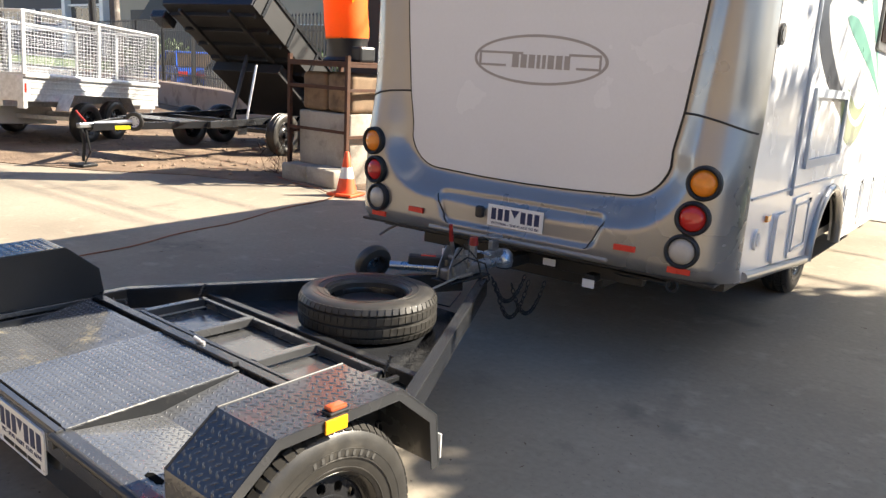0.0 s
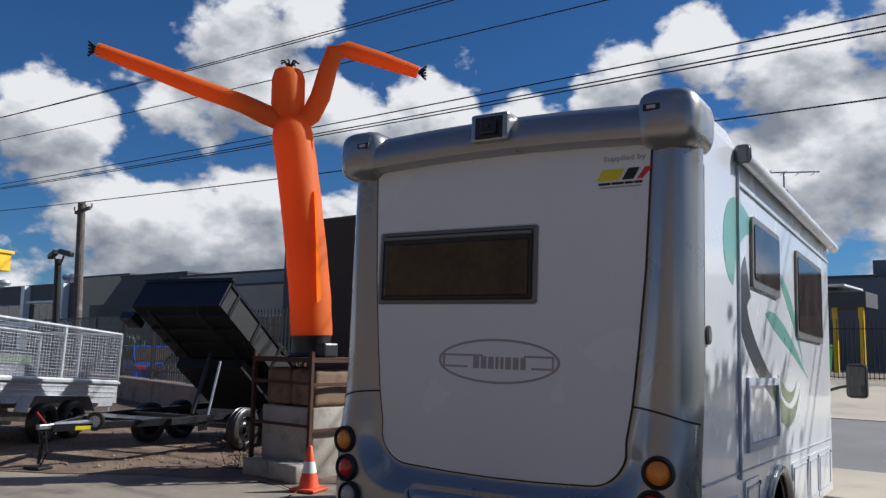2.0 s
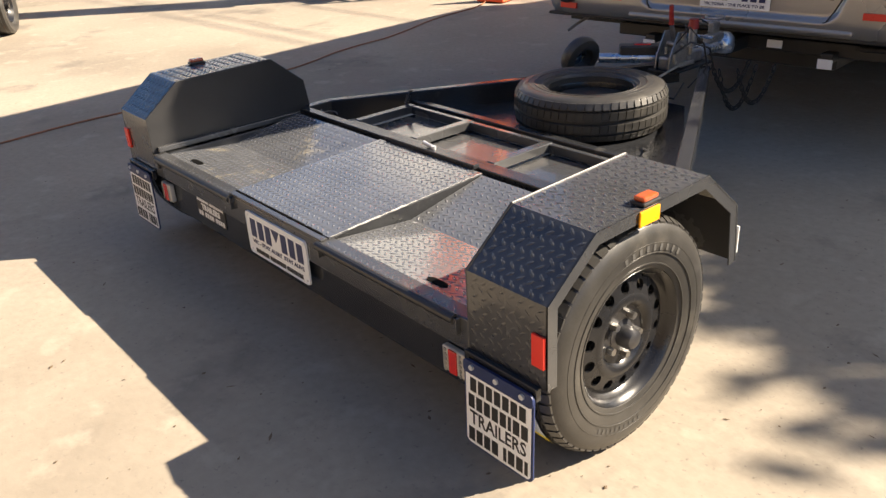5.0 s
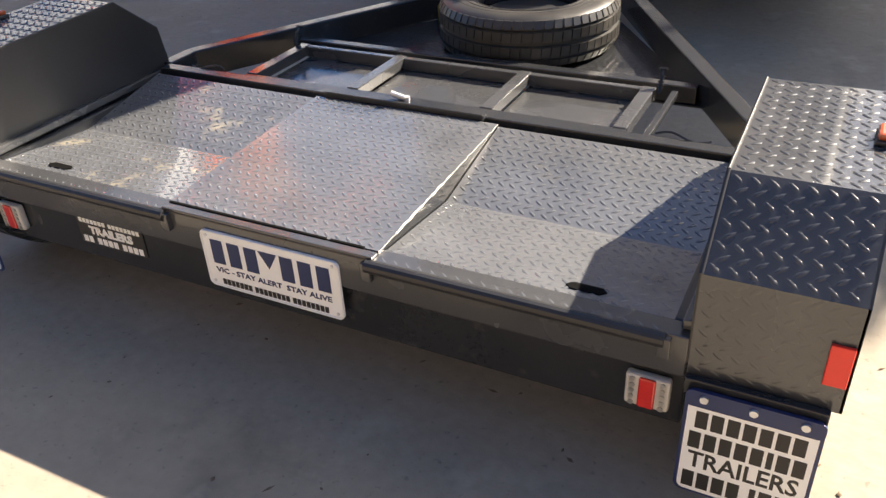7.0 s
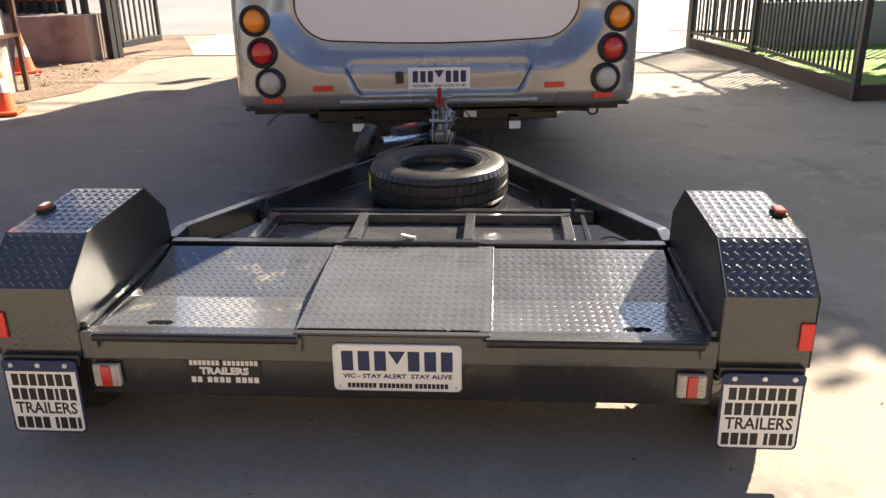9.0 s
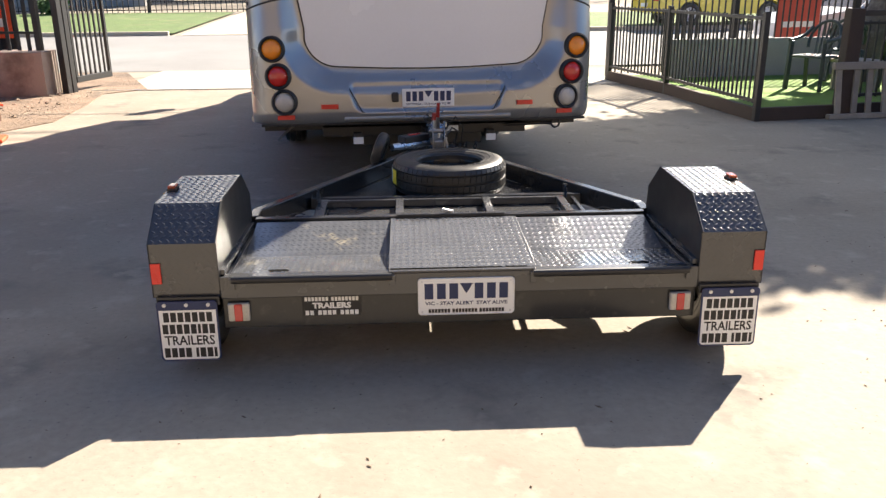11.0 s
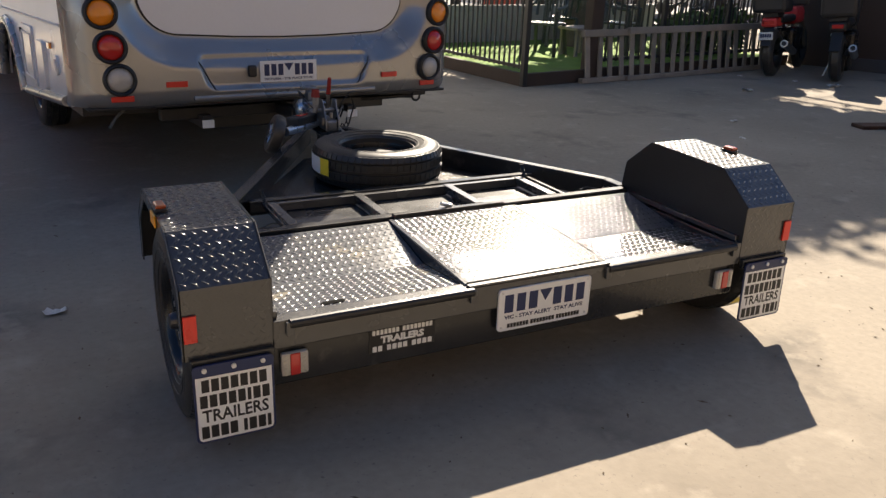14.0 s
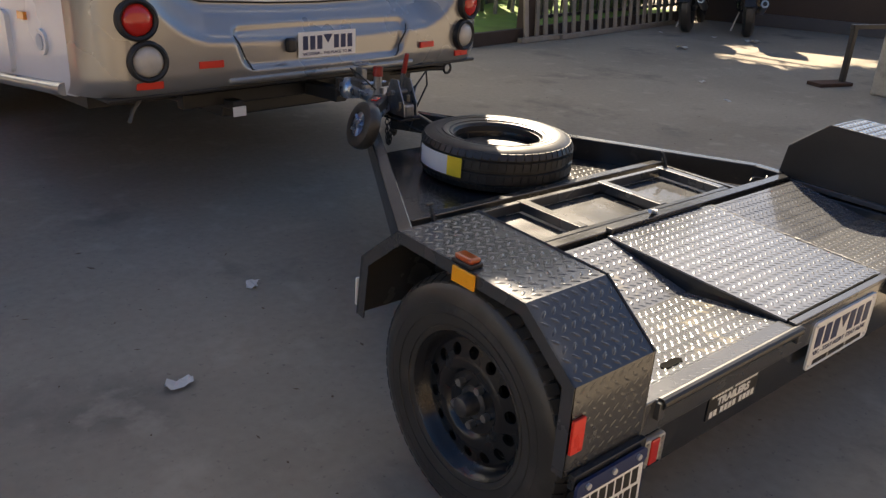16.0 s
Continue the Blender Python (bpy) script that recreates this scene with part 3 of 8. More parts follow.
def tread_label(parent, spans):
    for a0, a1, mat in spans:
        bm = bmesh.new()
        rows = [[bm.verts.new((u, 0.3290 * math.cos(radians(a)), 0.3290 * math.sin(radians(a)))) for u in (-0.045, 0.035)] for a in [a0 + (a1 - a0) * k / 6 for k in range(7)]]
        for p, q in zip(rows, rows[1:]):
            bm.faces.new((p[0], p[1], q[1], q[0]))
        part("tread_label", bm, mat, parent, "paper label stuck round the tread")


def make_wheel(name, m, parent=None, hub=True, label=""):
    w = new(name)
    w.empty_display_size = 0.1
    w.parent = parent
    w.matrix_local = m
    if label:
        tagged(w, label)
    wheel_parts(w, m, hub)
    return w


GUARD = [(0.0, 0.345), (0.0, 0.565), (0.155, 0.688), (0.590, 0.699), (0.742, 0.575), (0.762, 0.40)]


def mitred(line, w):
    """Each point of a bent line with the point w inside it, along the mitre."""
    out = {}
    for i, p in enumerate(line):
        dirs = [(Vector(b) - Vector(a)).normalized() for a, b in zip(line[max(i - 1, 0):i + 1], line[max(i - 1, 0) + 1:i + 2])]
        ns = [Vector((d.y, -d.x)) for d in dirs]
        n = (ns[0] + ns[-1]).normalized()
        n *= w / n.dot(ns[0])
        out[p] = (p[0] + n.x, p[1] + n.y)
    return out


LIP = mitred(GUARD, 0.032)


def dolly_side(s):
    """Guard, flap, lamps and reflectors of one side; s is +1 for the side of larger x."""
    xi, xo = 0.957, 1.217
    x0, x1 = (xi, xo) if s > 0 else (-xo, -xi)
    bm = bmesh.new()
    folded(bm, GUARD, x0, x1, 0.004)
    guard = part("mudguard", bm, M["grey_paint"], dolly, "charcoal checker-plate mudguard folded in five flats")
    for (ya, za), (yb, zb) in zip(GUARD, GUARD[1:]):
        run = math.hypot(yb - ya, zb - za)
        lugs(plane_pose((x0, ya, za), (1, 0, 0), (0, yb - ya, zb - za)), xo - xi, run, guard, tall=0.45 if za == 0.345 or zb == 0.40 else 1.15, mat="grey_paint")
    # inner cheek, closed down to the deck
    xc = s * xi
    bm = bmesh.new()
    out = [(y, z) for y, z in GUARD] + [(0.762, 0.36), (0.0, 0.36)]
    out = [(0.0, 0.37), (0.0, 0.565), (0.155, 0.686), (0.590, 0.697), (0.742, 0.573), (0.762, 0.44), (0.762, 0.37)]
    sheet(bm, out, 0.004, Matrix(((0, 0, 1, xc - 0.004 if s > 0 else xc), (1, 0, 0, 0), (0, 1, 0, 0), (0, 0, 0, 1))))
    part("inner_cheek", bm, M["plastic_black"], guard, "smooth black inner side plate")
    # outer lip
    bm = bmesh.new()
    for (ya, za), (yb, zb) in zip(GUARD, GUARD[1:]):
        xa = s * (xo - 0.001)
        q = [(ya, za), (yb, zb), LIP[(yb, zb)], LIP[(ya, za)]]
        a = [bm.verts.new((xa, y, z)) for y, z in q]
        b = [bm.verts.new((xa - s * 0.004, y, z)) for y, z in q]
        bm.faces.new(a)
        bm.faces.new(b[::-1])
        for i in range(4):
            bm.faces.new((a[i], b[i], b[(i + 1) % 4], a[(i + 1) % 4]))
    bmesh.ops.recalc_face_normals(bm, faces=bm.faces)
    part("guard_lip", bm, M["grey_paint"], guard)
    # welded seam of inner edge
    bm = bmesh.new()
    for (ya, za), (yb, zb) in list(zip(GUARD, GUARD[1:]))[1:4]:
        rod(bm, (xc, ya, za), (xc, yb, zb), 0.004, 6)
    part("weld_bead", bm, M["plastic_black"], guard, smooth=60)
    wheel = make_wheel("wheel", pose(s * 1.112, 0.345, 0.320, 0, 0, 0 if s > 0 else 180) @ pose(0, 0, 0, 40, 0, 0), dolly, label="black steel wheel with a worn road tyre under the mudguard")
    if s > 0:
        tread_label(wheel, ((152, 174, M["plate_white"]), (174, 184, M["label_yellow"])))
    # lamp on top and amber reflector on the lip
    xl = s * 1.196
    bm = bmesh.new()
    box(bm, xl - 0.020, xl + 0.020, 0.326, 0.392, 0.694, 0.703, 0.003)
    lamp = part("marker_lamp", bm, M["plastic_black"], guard, "small red and amber side marker lamp")
    bm = boxed(xl - 0.017, xl + 0.017, 0.330, 0.388, 0.702, 0.716, 0.006)
    part("lens", bm, M["dark_amber_lens"], lamp)
    xr = s * (xo + 0.0005)
    bm = boxed(min(xr, xr + s * 0.006), max(xr, xr + s * 0.006), 0.305, 0.380, 0.652, 0.690, 0.002)
    part("side_reflector", bm, M["amber_reflector"], guard, "amber rectangular reflector")
    xa, xb = sorted((s * 1.174, s * 1.212))
    part("rear_reflector", boxed(xa, xb, -0.009, -0.0005, 0.404, 0.488, 0.002), M["red_reflector"], guard, "red rectangular reflector")
    xa, xb = sorted((s * 1.196, s * 1.214))
    part("front_reflector", boxed(xa, xb, 0.767, 0.773, 0.42, 0.50, 0.002), M["white_paint"], guard, "white front reflector")
    # mud flap on its carrier
    part("flap_carrier", boxed(*sorted((s * 0.957, s * 1.200)), -0.020, -0.003, 0.316, 0.352, 0.002), M["black_paint"], guard)
    cx = s * 1.083
    flap = part("mud_flap", flap_mesh(), M["plate_white"], dolly, "white mud flap with navy border and black lettering")
    flap.matrix_local = pose(cx, -0.028, 0.213, -1.5, 0, 0)
    bm = bmesh.new()
    sheet(bm, rounded(0.236, 0.252, 0.018), 0.004, pose(0, 0.001, 0) @ UPRIGHT)
    part("border", bm, M["navy"], flap)
    bm = bmesh.new()
    sheet(bm, rounded(0.236, 0.036, 0.012), 0.004, pose(0, -0.0035, 0.108) @ UPRIGHT)
    part("top_band", bm, M["navy"], flap)
    for bx in (-0.085, 0.0, 0.085):
        part("bolt", rodded((bx, -0.006, 0.112), (bx, -0.013, 0.112), 0.0075, 12), M["zinc"], flap)
    T = lambda z: pose(0, -0.0045, z) @ UPRIGHT
    bars([1.0] * 7, 0.190, 0.040, T(0.060), M["ink"], flap, 0.28)
    bars([1.0] * 5 + [0.5] + [1.0] * 2, 0.204, 0.040, T(0.010), M["ink"], flap, 0.28)
    words("TRAILERS", 0.055, T(-0.040), M["ink"], flap, 0.196, bold=0.022)
    bars([1, 1, 1, 1, -0.3, 0.5, 1, 1, 0.5], 0.206, 0.040, T(-0.090), M["ink"], flap, 0.26)


def flap_mesh():
    bm = bmesh.new()
    sheet(bm, rounded(0.222, 0.238, 0.014), 0.004, pose(0, -0.001, 0) @ UPRIGHT)
    return bm


for side in (1, -1):
    dolly_side(side)


def slot_mesh(x):
    """Black plate with pointed ends that draws the dark of a hand slot in a tray."""
    bm = bmesh.new()
    sheet(bm, [(-0.042, 0.0), (-0.030, -0.013), (0.030, -0.013), (0.042, 0.0), (0.030, 0.013), (-0.030, 0.013)], 0.0055, pose(x, 0.088, 0.4125, -5.8, 0, 0))
    return bm


def dolly_deck():
    dark, grey = M["black_paint"], M["grey_paint"]
    # rear cross member: upper tube, lower channel
    part("rear_beam", boxed(-0.955, 0.955, 0.0, 0.05, 0.333, 0.424, 0.004), grey, dolly, "charcoal upper cross tube")
    part("rear_apron", boxed(-0.9555, 0.9555, 0.020, 0.060, 0.200, 0.332, 0.004), dark, dolly, "black lower cross channel")
    for xa, xb in ((-0.905, -0.277), (0.284, 0.912)):
        part("hinge_rod", rodded((xa, -0.006, 0.413), (xb, -0.006, 0.413), 0.015, 12), M["plastic_black"], dolly, "black hinge roller along the deck edge")
        for x in (xa, xb):
            part("hinge_bracket", boxed(x - 0.012, x + 0.012, -0.014, 0.004, 0.375, 0.420, 0.002), grey, dolly)
    # side deck plates, dished, and their tread
    for s, xa, xb in ((-1, -0.915, -0.293), (1, 0.299, 0.915)):
        line = [(0.000, 0.424), (0.345, 0.389), (0.665, 0.452)]
        bm = bmesh.new()
        folded(bm, line, xa, xb, 0.006)
        plate = part("deck_plate", bm, M["tread_dusty"] if s < 0 else M["tread"], dolly, "dished checker-plate wheel tray")
        for (ya, za), (yb, zb) in zip(line, line[1:]):
            lugs(plane_pose((xa, ya, za), (1, 0, 0), (0, yb - ya, zb - za)), xb - xa, math.hypot(yb - ya, zb - za), plate)
        xs = -0.735 if s < 0 else 0.735
        part("slot", slot_mesh(xs), M["slot_dark"], plate)
        # gutter between tray and guard
        xa2, xb2 = sorted((s * 0.915, s * 0.955))
        part("side_rail", boxed(xa2, xb2, 0.0525, 0.86, 0.372, 0.4215, 0.004), dark, dolly)
        bm = bmesh.new()
        beam(bm, (s * 0.945, 0.02, 0.437), (s * 0.945, 0.70, 0.437), 0.022, 0.022, 0.003)
        part("guard_angle", bm, grey, dolly)
    # middle ramp plate
    bm = bmesh.new()
    line = [(0.030, 0.431), (0.668, 0.458)]
    folded(bm, line, -0.290, 0.296, 0.006)
    ramp = part("ramp_plate", bm, M["tread"], dolly, "flat checker-plate centre ramp")
    lugs(plane_pose((-0.290, 0.030, 0.431), (1, 0, 0), (0, 0.638, 0.027)), 0.586, 0.638, ramp)
    for xa in (-0.290, 0.292):
        bm = bmesh.new()
        sheet(bm, [(0.03, 0.38), (0.668, 0.38), (0.668, 0.4515), (0.03, 0.4245)], 0.004, Matrix(((0, 0, 1, xa), (1, 0, 0, 0), (0, 1, 0, 0), (0, 0, 0, 1))))
        part("riser", bm, dark, ramp)
    rnd = random.Random(5)
    for xa in (0.299,):
        bm = bmesh.new()
        tube_pts = [Vector((xa + 0.0012 * math.sin(k * 2.3), 0.035 + k * 0.021, 0.4325 + 0.027 * k / 30 + 0.001 * math.sin(k * 3.1))) for k in range(31)]
        for p, q in zip(tube_pts, tube_pts[1:]):
            rod(bm, p, q, rnd.uniform(0.0012, 0.0034) if 2 < tube_pts.index(p) < 16 else 0.0009, 6)
        part("weld_seam", bm, M["weld"], ramp, "pale worn weld along the ramp edge")
    part("end_strip", boxed(-0.290, 0.296, 0.0, 0.024, 0.4245, 0.432, 0.002), grey, dolly)
    # raised black strips drawn in place of the hinge slots' inner darkness
    for xa, xb in ((-0.285, 0.165), (0.175, 0.262)):
        part("hinge_gap_dark", boxed(xa, xb, 0.0235, 0.0315, 0.4285, 0.4345, 0.001), M["slot_dark"], dolly, "black strip drawing the dark of the hinge slot behind the ramp plate")
    # cross bar with the locking handle
    part("cross_bar", boxed(-0.93, 0.93, 0.690, 0.735, 0.415, 0.462, 0.004), dark, dolly, "black cross bar in front of the deck")
    part("lock_plate", boxed(-0.265, 0.250, 0.672, 0.700, 0.455, 0.474, 0.003), dark, dolly)
    bm = bmesh.new()
    rod(bm, (-0.005, 0.700, 0.478), (-0.045, 0.690, 0.492), 0.008, 10)
    rod(bm, (0.000, 0.700, 0.465), (0.000, 0.700, 0.484), 0.010, 10)
    part("lock_handle", bm, M["zinc"], dolly, "bright zinc locking handle", 40)
    # sliding tray with three pans
    xs = [-0.640, -0.250, 0.200, 0.592]
    for x in xs:
        part("tray_bar", boxed(x - 0.020, x + 0.020, 0.800, 1.115, 0.405, 0.440, 0.003), grey, dolly)
    for y in (0.790, 1.105):
        part("tray_rail", boxed(-0.660, 0.612, y - 0.012, y + 0.012, 0.400, 0.437, 0.003), grey if y > 1 else dark, dolly)
    for xa, xb in zip(xs, xs[1:]):
        part("tray_pan", boxed(xa + 0.018, xb - 0.018, 0.80, 1.10, 0.392, 0.397, 0.001), grey, dolly, "flat charcoal steel pan")
    for s in (-1, 1):
        part("tray_guide", boxed(*sorted((s * 0.655, s * 0.675)), 0.74, 1.13, 0.41, 0.43, 0.003), dark, dolly)
        bm = bmesh.new()
        px = 0.625 if s > 0 else -0.672
        rod(bm, (px, 1.095, 0.430), (px, 1.130, 0.494), 0.0045, 10)
        for k in range(5):
            y, z = 1.101 + 0.0042 * k, 0.442 + 0.0078 * k
            rod(bm, (px, y, z), (px, y + 0.002, z + 0.004), 0.0100, 12)
        rod(bm, (px - 0.012, 1.130, 0.493), (px + 0.012, 1.130, 0.493), 0.0045, 8)
        part("spring_pin", bm, M["rim"], dolly, "sprung steel locking pin", 40)
        cable = [(s * (0.70 + 0.02 * k), 0.742 + 0.010 * math.sin(k), 0.464 + 0.006 * math.sin(k * 0.8)) for k in range(8)]
        part("pull_wire", tubed(cable, 0.003, 5), M["plastic_black"], dolly, smooth=60)
    # drawbar
    for s in (-1, 1):
        part("drawbar", beamed((s * 0.945, 0.86, 0.415), (s * 0.075, 2.36, 0.430), 0.050, 0.100, 0.005), dark, dolly, "black rectangular-tube drawbar rail")
        part("drawbar_knee", beamed((s * 0.945, 0.735, 0.415), (s * 0.945, 0.875, 0.415), 0.050, 0.098, 0.005), dark, dolly)
    bm = bmesh.new()
    sheet(bm, [(-0.78, 1.16), (0.78, 1.16), (0.20, 2.02), (-0.20, 2.02)], 0.005, pose(0, 0, 0.372))
    tray_floor = part("floor_plate", bm, dark, dolly, "black checker floor plate under the spare wheel")
    lugs(plane_pose((-0.52, 1.215, 0.377), (1, 0, 0), (0, 1, 0)), 1.04, 0.30, tray_floor, tall=0.7, mat="black_paint")
    part("front_beam", boxed(-0.72, 0.72, 1.165, 1.205, 0.378, 0.432, 0.004), dark, dolly)
    # sheet added below the deck to stop light showing through its gaps
    part("light_stop_pan", boxed(-0.93, 0.93, 0.06, 0.78, 0.362, 0.370), dark, dolly)
    part("axle", rodded((-1.02, 0.345, 0.30), (1.02, 0.345, 0.30), 0.024, 12), dark, dolly)
    for s in (-1, 1):
        part("chassis_rail", boxed(s * 0.30 - 0.025, s * 0.30 + 0.025, 0.06, 1.2, 0.30, 0.37, 0.004), dark, dolly)
    # number plate in its frame
    bm = bmesh.new()
    sheet(bm, rounded(0.386, 0.156, 0.014), 0.0045, pose(0.017, 0, 0.3225) @ UPRIGHT)
    plate = part("number_plate", bm, M["plate_white"], dolly, "white trailer number plate with dark blue characters")
    P = lambda x, z: pose(0.017 + x, -0.005, z) @ UPRIGHT
    bars([1, 1, 1], 0.134, 0.066, P(-0.100, 0.345), M["navy"], plate, 0.42)
    bars([1, 1, 1], 0.134, 0.066, P(0.100, 0.345), M["navy"], plate, 0.42)
    bm = bmesh.new()
    sheet(bm, [(-0.026, 0.022), (0, -0.022), (0.026, 0.022)], 0.001, P(0, 0.356))
    part("emblem", bm, M["navy"], plate)
    words("VIC - STAY ALERT  STAY ALIVE", 0.020, P(0.0, 0.293), M["navy"], plate, 0.330)
    bars([1] * 7 + [-0.4] + [1] * 8 + [-0.4] + [1] * 8, 0.304, 0.016, P(0.0, 0.2615), M["ink"], plate, 0.28)
    rim = [(0.017 + x, -0.005, 0.3225 + z) for x, z in rounded(0.382, 0.152, 0.013)]
    part("plate_frame", tubed(rim + rim[:1], 0.0028, 6), M["white_paint"], plate, smooth=60)
    for x in (-0.16, 0.194):
        for z in (0.258, 0.387):
            part("screw", rodded((x, -0.0045, z), (x, -0.007, z), 0.004, 10), M["zinc"], plate)
    # tail lamps
    for s in (-1, 1):
        cx = s * 0.890
        lamp = part("tail_lamp", boxed(cx - 0.043, cx + 0.043, -0.002, 0.019, 0.236, 0.312, 0.006), M["clear_lens"], dolly, "clear and red LED tail lamp")
        part("red_band", boxed(cx - 0.016, cx + 0.016, -0.006, 0.0, 0.238, 0.310, 0.004), M["red_lens"], lamp)
        for k in range(5):
            for sx in (-1, 1):
                z = 0.244 + k * 0.0145
                part("diode", rodded((cx + sx * 0.029, -0.001, z), (cx + sx * 0.029, -0.005, z), 0.0055, 8), M["steel"], lamp)
    # builder's sticker
    st = part("sticker", boxed(-0.640, -0.405, 0.0175, 0.0195, 0.244, 0.322, 0.0), M["ink"], dolly, "black sticker with white lettering")
    S = lambda z: pose(-0.5225, 0.017, z) @ UPRIGHT
    bars([1] * 7 + [-0.5] + [1] * 8, 0.214, 0.017, S(0.3165), M["white_paint"], st, 0.35)
    words("TRAILERS", 0.032, S(0.287), M["white_paint"], st, 0.155, bold=0.05)
    bars([1, 1, -0.5, 1, 1, 1, 1, -0.5, 1, 1, 1, 1], 0.212, 0.019, S(0.258), M["white_paint"], st, 0.35)


dolly_deck()

# spare wheel lying on the floor plate
spare = thing("spare_wheel", "spare road tyre on black steel rim lying on the dolly", "spare wheel")
spare.matrix_world = pose(0.035, 1.555, 0.470, 0, 90, 20)
wheel_parts(spare, None, False)


tread_label(spare, ((-80, -45, M["plate_white"]), (-92, -80, M["label_yellow"])))


# ---- coupling at the front of the dolly ----


M["zinc_blue"] = material("blue_zinc_plating", (0.42, 0.50, 0.60), 0.28, 0.9, 0.2, 20, 120, 0.08, 0.001)
M["red_grip"] = material("red_plastic_grip", (0.30, 0.014, 0.012), 0.45, 0, 0.1, 20, 100, 0.05, 0.001)
M["chain"] = material("black_chain", (0.02, 0.02, 0.021), 0.5, 0.4, 0.2, 30, 150, 0.1, 0.001)


def coupling():
    hitch = new("coupling")
    hitch.parent = dolly
    tagged(hitch, "zinc-plated brake coupling with red lever")
    part("mount_plate", boxed(-0.075, 0.075, 2.10, 2.42, 0.482, 0.492, 0.002), M["black_paint"], hitch)
    part("housing", boxed(-0.032, 0.032, 2.12, 2.40, 0.492, 0.555, 0.012), M["zinc_dull"], hitch)
    part("slide_tube", rodded((0, 2.34, 0.53), (0, 2.60, 0.53), 0.030, 18), M["zinc_blue"], hitch)
    bm = bmesh.new()
    lathe(bm, [(0.0, 0.0), (0.0, 0.048), (0.03, 0.056), (0.07, 0.052), (0.095, 0.030), (0.10, 0.0)], 22, "Z", pose(0, 2.63, 0.49))
    part("ball_socket", bm, M["zinc_blue"], hitch, smooth=40)
    bm = bmesh.new()
    box(bm, -0.022, 0.022, 2.47, 2.60, 0.555, 0.60, 0.010)
    box(bm, -0.016, 0.016, 2.50, 2.56, 0.60, 0.655, 0.006)
    part("release_latch", bm, M["zinc_dull"], hitch)
    bm = bmesh.new()
    n = 20
    ring = [(0.042 * math.cos(2 * math.pi * k / n), 2.531 + 0.042 * math.sin(2 * math.pi * k / n), 0.675) for k in range(n + 1)]
    tube(bm, ring, 0.007, 8)
    for a in (0, 60, 120):
        c, s = 0.042 * math.cos(radians(a)), 0.042 * math.sin(radians(a))
        rod(bm, (-c, 2.531 - s, 0.675), (c, 2.531 + s, 0.675), 0.004, 6)
    part("hand_wheel", bm, M["zinc_dull"], hitch, smooth=50)
    for x in (-0.040, 0.034):
        bm = bmesh.new()
        sheet(bm, [(2.11, 0.50), (2.30, 0.50), (2.285, 0.55), (2.25, 0.60), (2.225, 0.66), (2.175, 0.665), (2.15, 0.62), (2.12, 0.56)], 0.006, Matrix(((0, 0, 1, x), (1, 0, 0, 0), (0, 1, 0, 0), (0, 0, 0, 1))))
        part("cheek_plate", bm, M["zinc_dull"], hitch)
    bm = bmesh.new()
    rod(bm, (-0.06, 2.20, 0.60), (0.06, 2.20, 0.60), 0.012, 12)
    for y, z in ((2.15, 0.53), (2.26, 0.53), (2.24, 0.585)):
        rod(bm, (-0.052, y, z), (0.052, y, z), 0.009, 6)
    part("pivot_bolt", bm, M["steel"], hitch, smooth=40)
    for x, y, z in ((0.046, 2.14, 0.545), (0.046, 2.27, 0.555), (0.046, 2.20, 0.635), (-0.046, 2.14, 0.545), (-0.046, 2.27, 0.555), (0.0, 2.14, 0.575), (0.02, 2.32, 0.575), (-0.02, 2.32, 0.575)):
        part("bolt", rodded((x, y, z - 0.008), (x, y, z + 0.022), 0.009, 6), M["steel"], hitch)
    bm = bmesh.new()
    tube(bm, [(0.052 + 0.010 * math.cos(k * 0.9), 2.18 + k * 0.0016, 0.51 + 0.010 * math.sin(k * 0.9)) for k in range(70)], 0.0025, 5)
    part("return_spring", bm, M["steel"], hitch, smooth=60)
    part("brake_rod", rodded((0.052, 1.9, 0.47), (0.052, 2.18, 0.51), 0.006, 8), M["steel"], hitch)
    part("lock_pin", rodded((-0.07, 2.42, 0.60), (0.07, 2.42, 0.60), 0.008, 8), M["zinc_blue"], hitch)
    part("lever", beamed((0.0, 2.20, 0.61), (-0.004, 2.175, 0.70), 0.022, 0.010, 0.002, (0, 1, 0)), M["zinc_dull"], hitch)
    part("lever_grip", rodded((-0.004, 2.175, 0.695), (0.0, 2.160, 0.785), 0.0125, 12, 0.010), M["red_grip"], hitch, "red plastic lever grip")
    part("cap_post", rodded((-0.012, 2.37, 0.55), (-0.012, 2.37, 0.645), 0.020, 14), M["zinc_dull"], hitch)
    part("cap", rodded((-0.012, 2.37, 0.645), (-0.012, 2.37, 0.690), 0.026, 14, 0.022), M["red_grip"], hitch, "small red cap")
    bm = bmesh.new()
    tube(bm, [(0.03, 2.14, 0.56), (0.09, 2.20, 0.62), (0.13, 2.30, 0.58), (0.12, 2.36, 0.48), (0.07, 2.34, 0.42)], 0.005, 6)
    tube(bm, [(-0.03, 2.36, 0.58), (-0.09, 2.42, 0.65), (-0.07, 2.52, 0.66), (0.0, 2.58, 0.60)], 0.004, 6)
    tube(bm, [(0.03, 2.16, 0.60), (0.11, 2.15, 0.70), (0.16, 2.20, 0.62), (0.15, 2.26, 0.50), (0.08, 2.22, 0.40)], 0.0045, 6)
    tube(bm, [(-0.04, 2.30, 0.52), (-0.02, 2.10, 0.46), (0.06, 1.95, 0.42), (0.14, 2.02, 0.40), (0.10, 2.15, 0.44)], 0.0045, 6)
    part("cable", bm, M["plastic_black"], hitch, smooth=60)
    # swung-up jockey wheel
    jw = new("jockey_wheel")
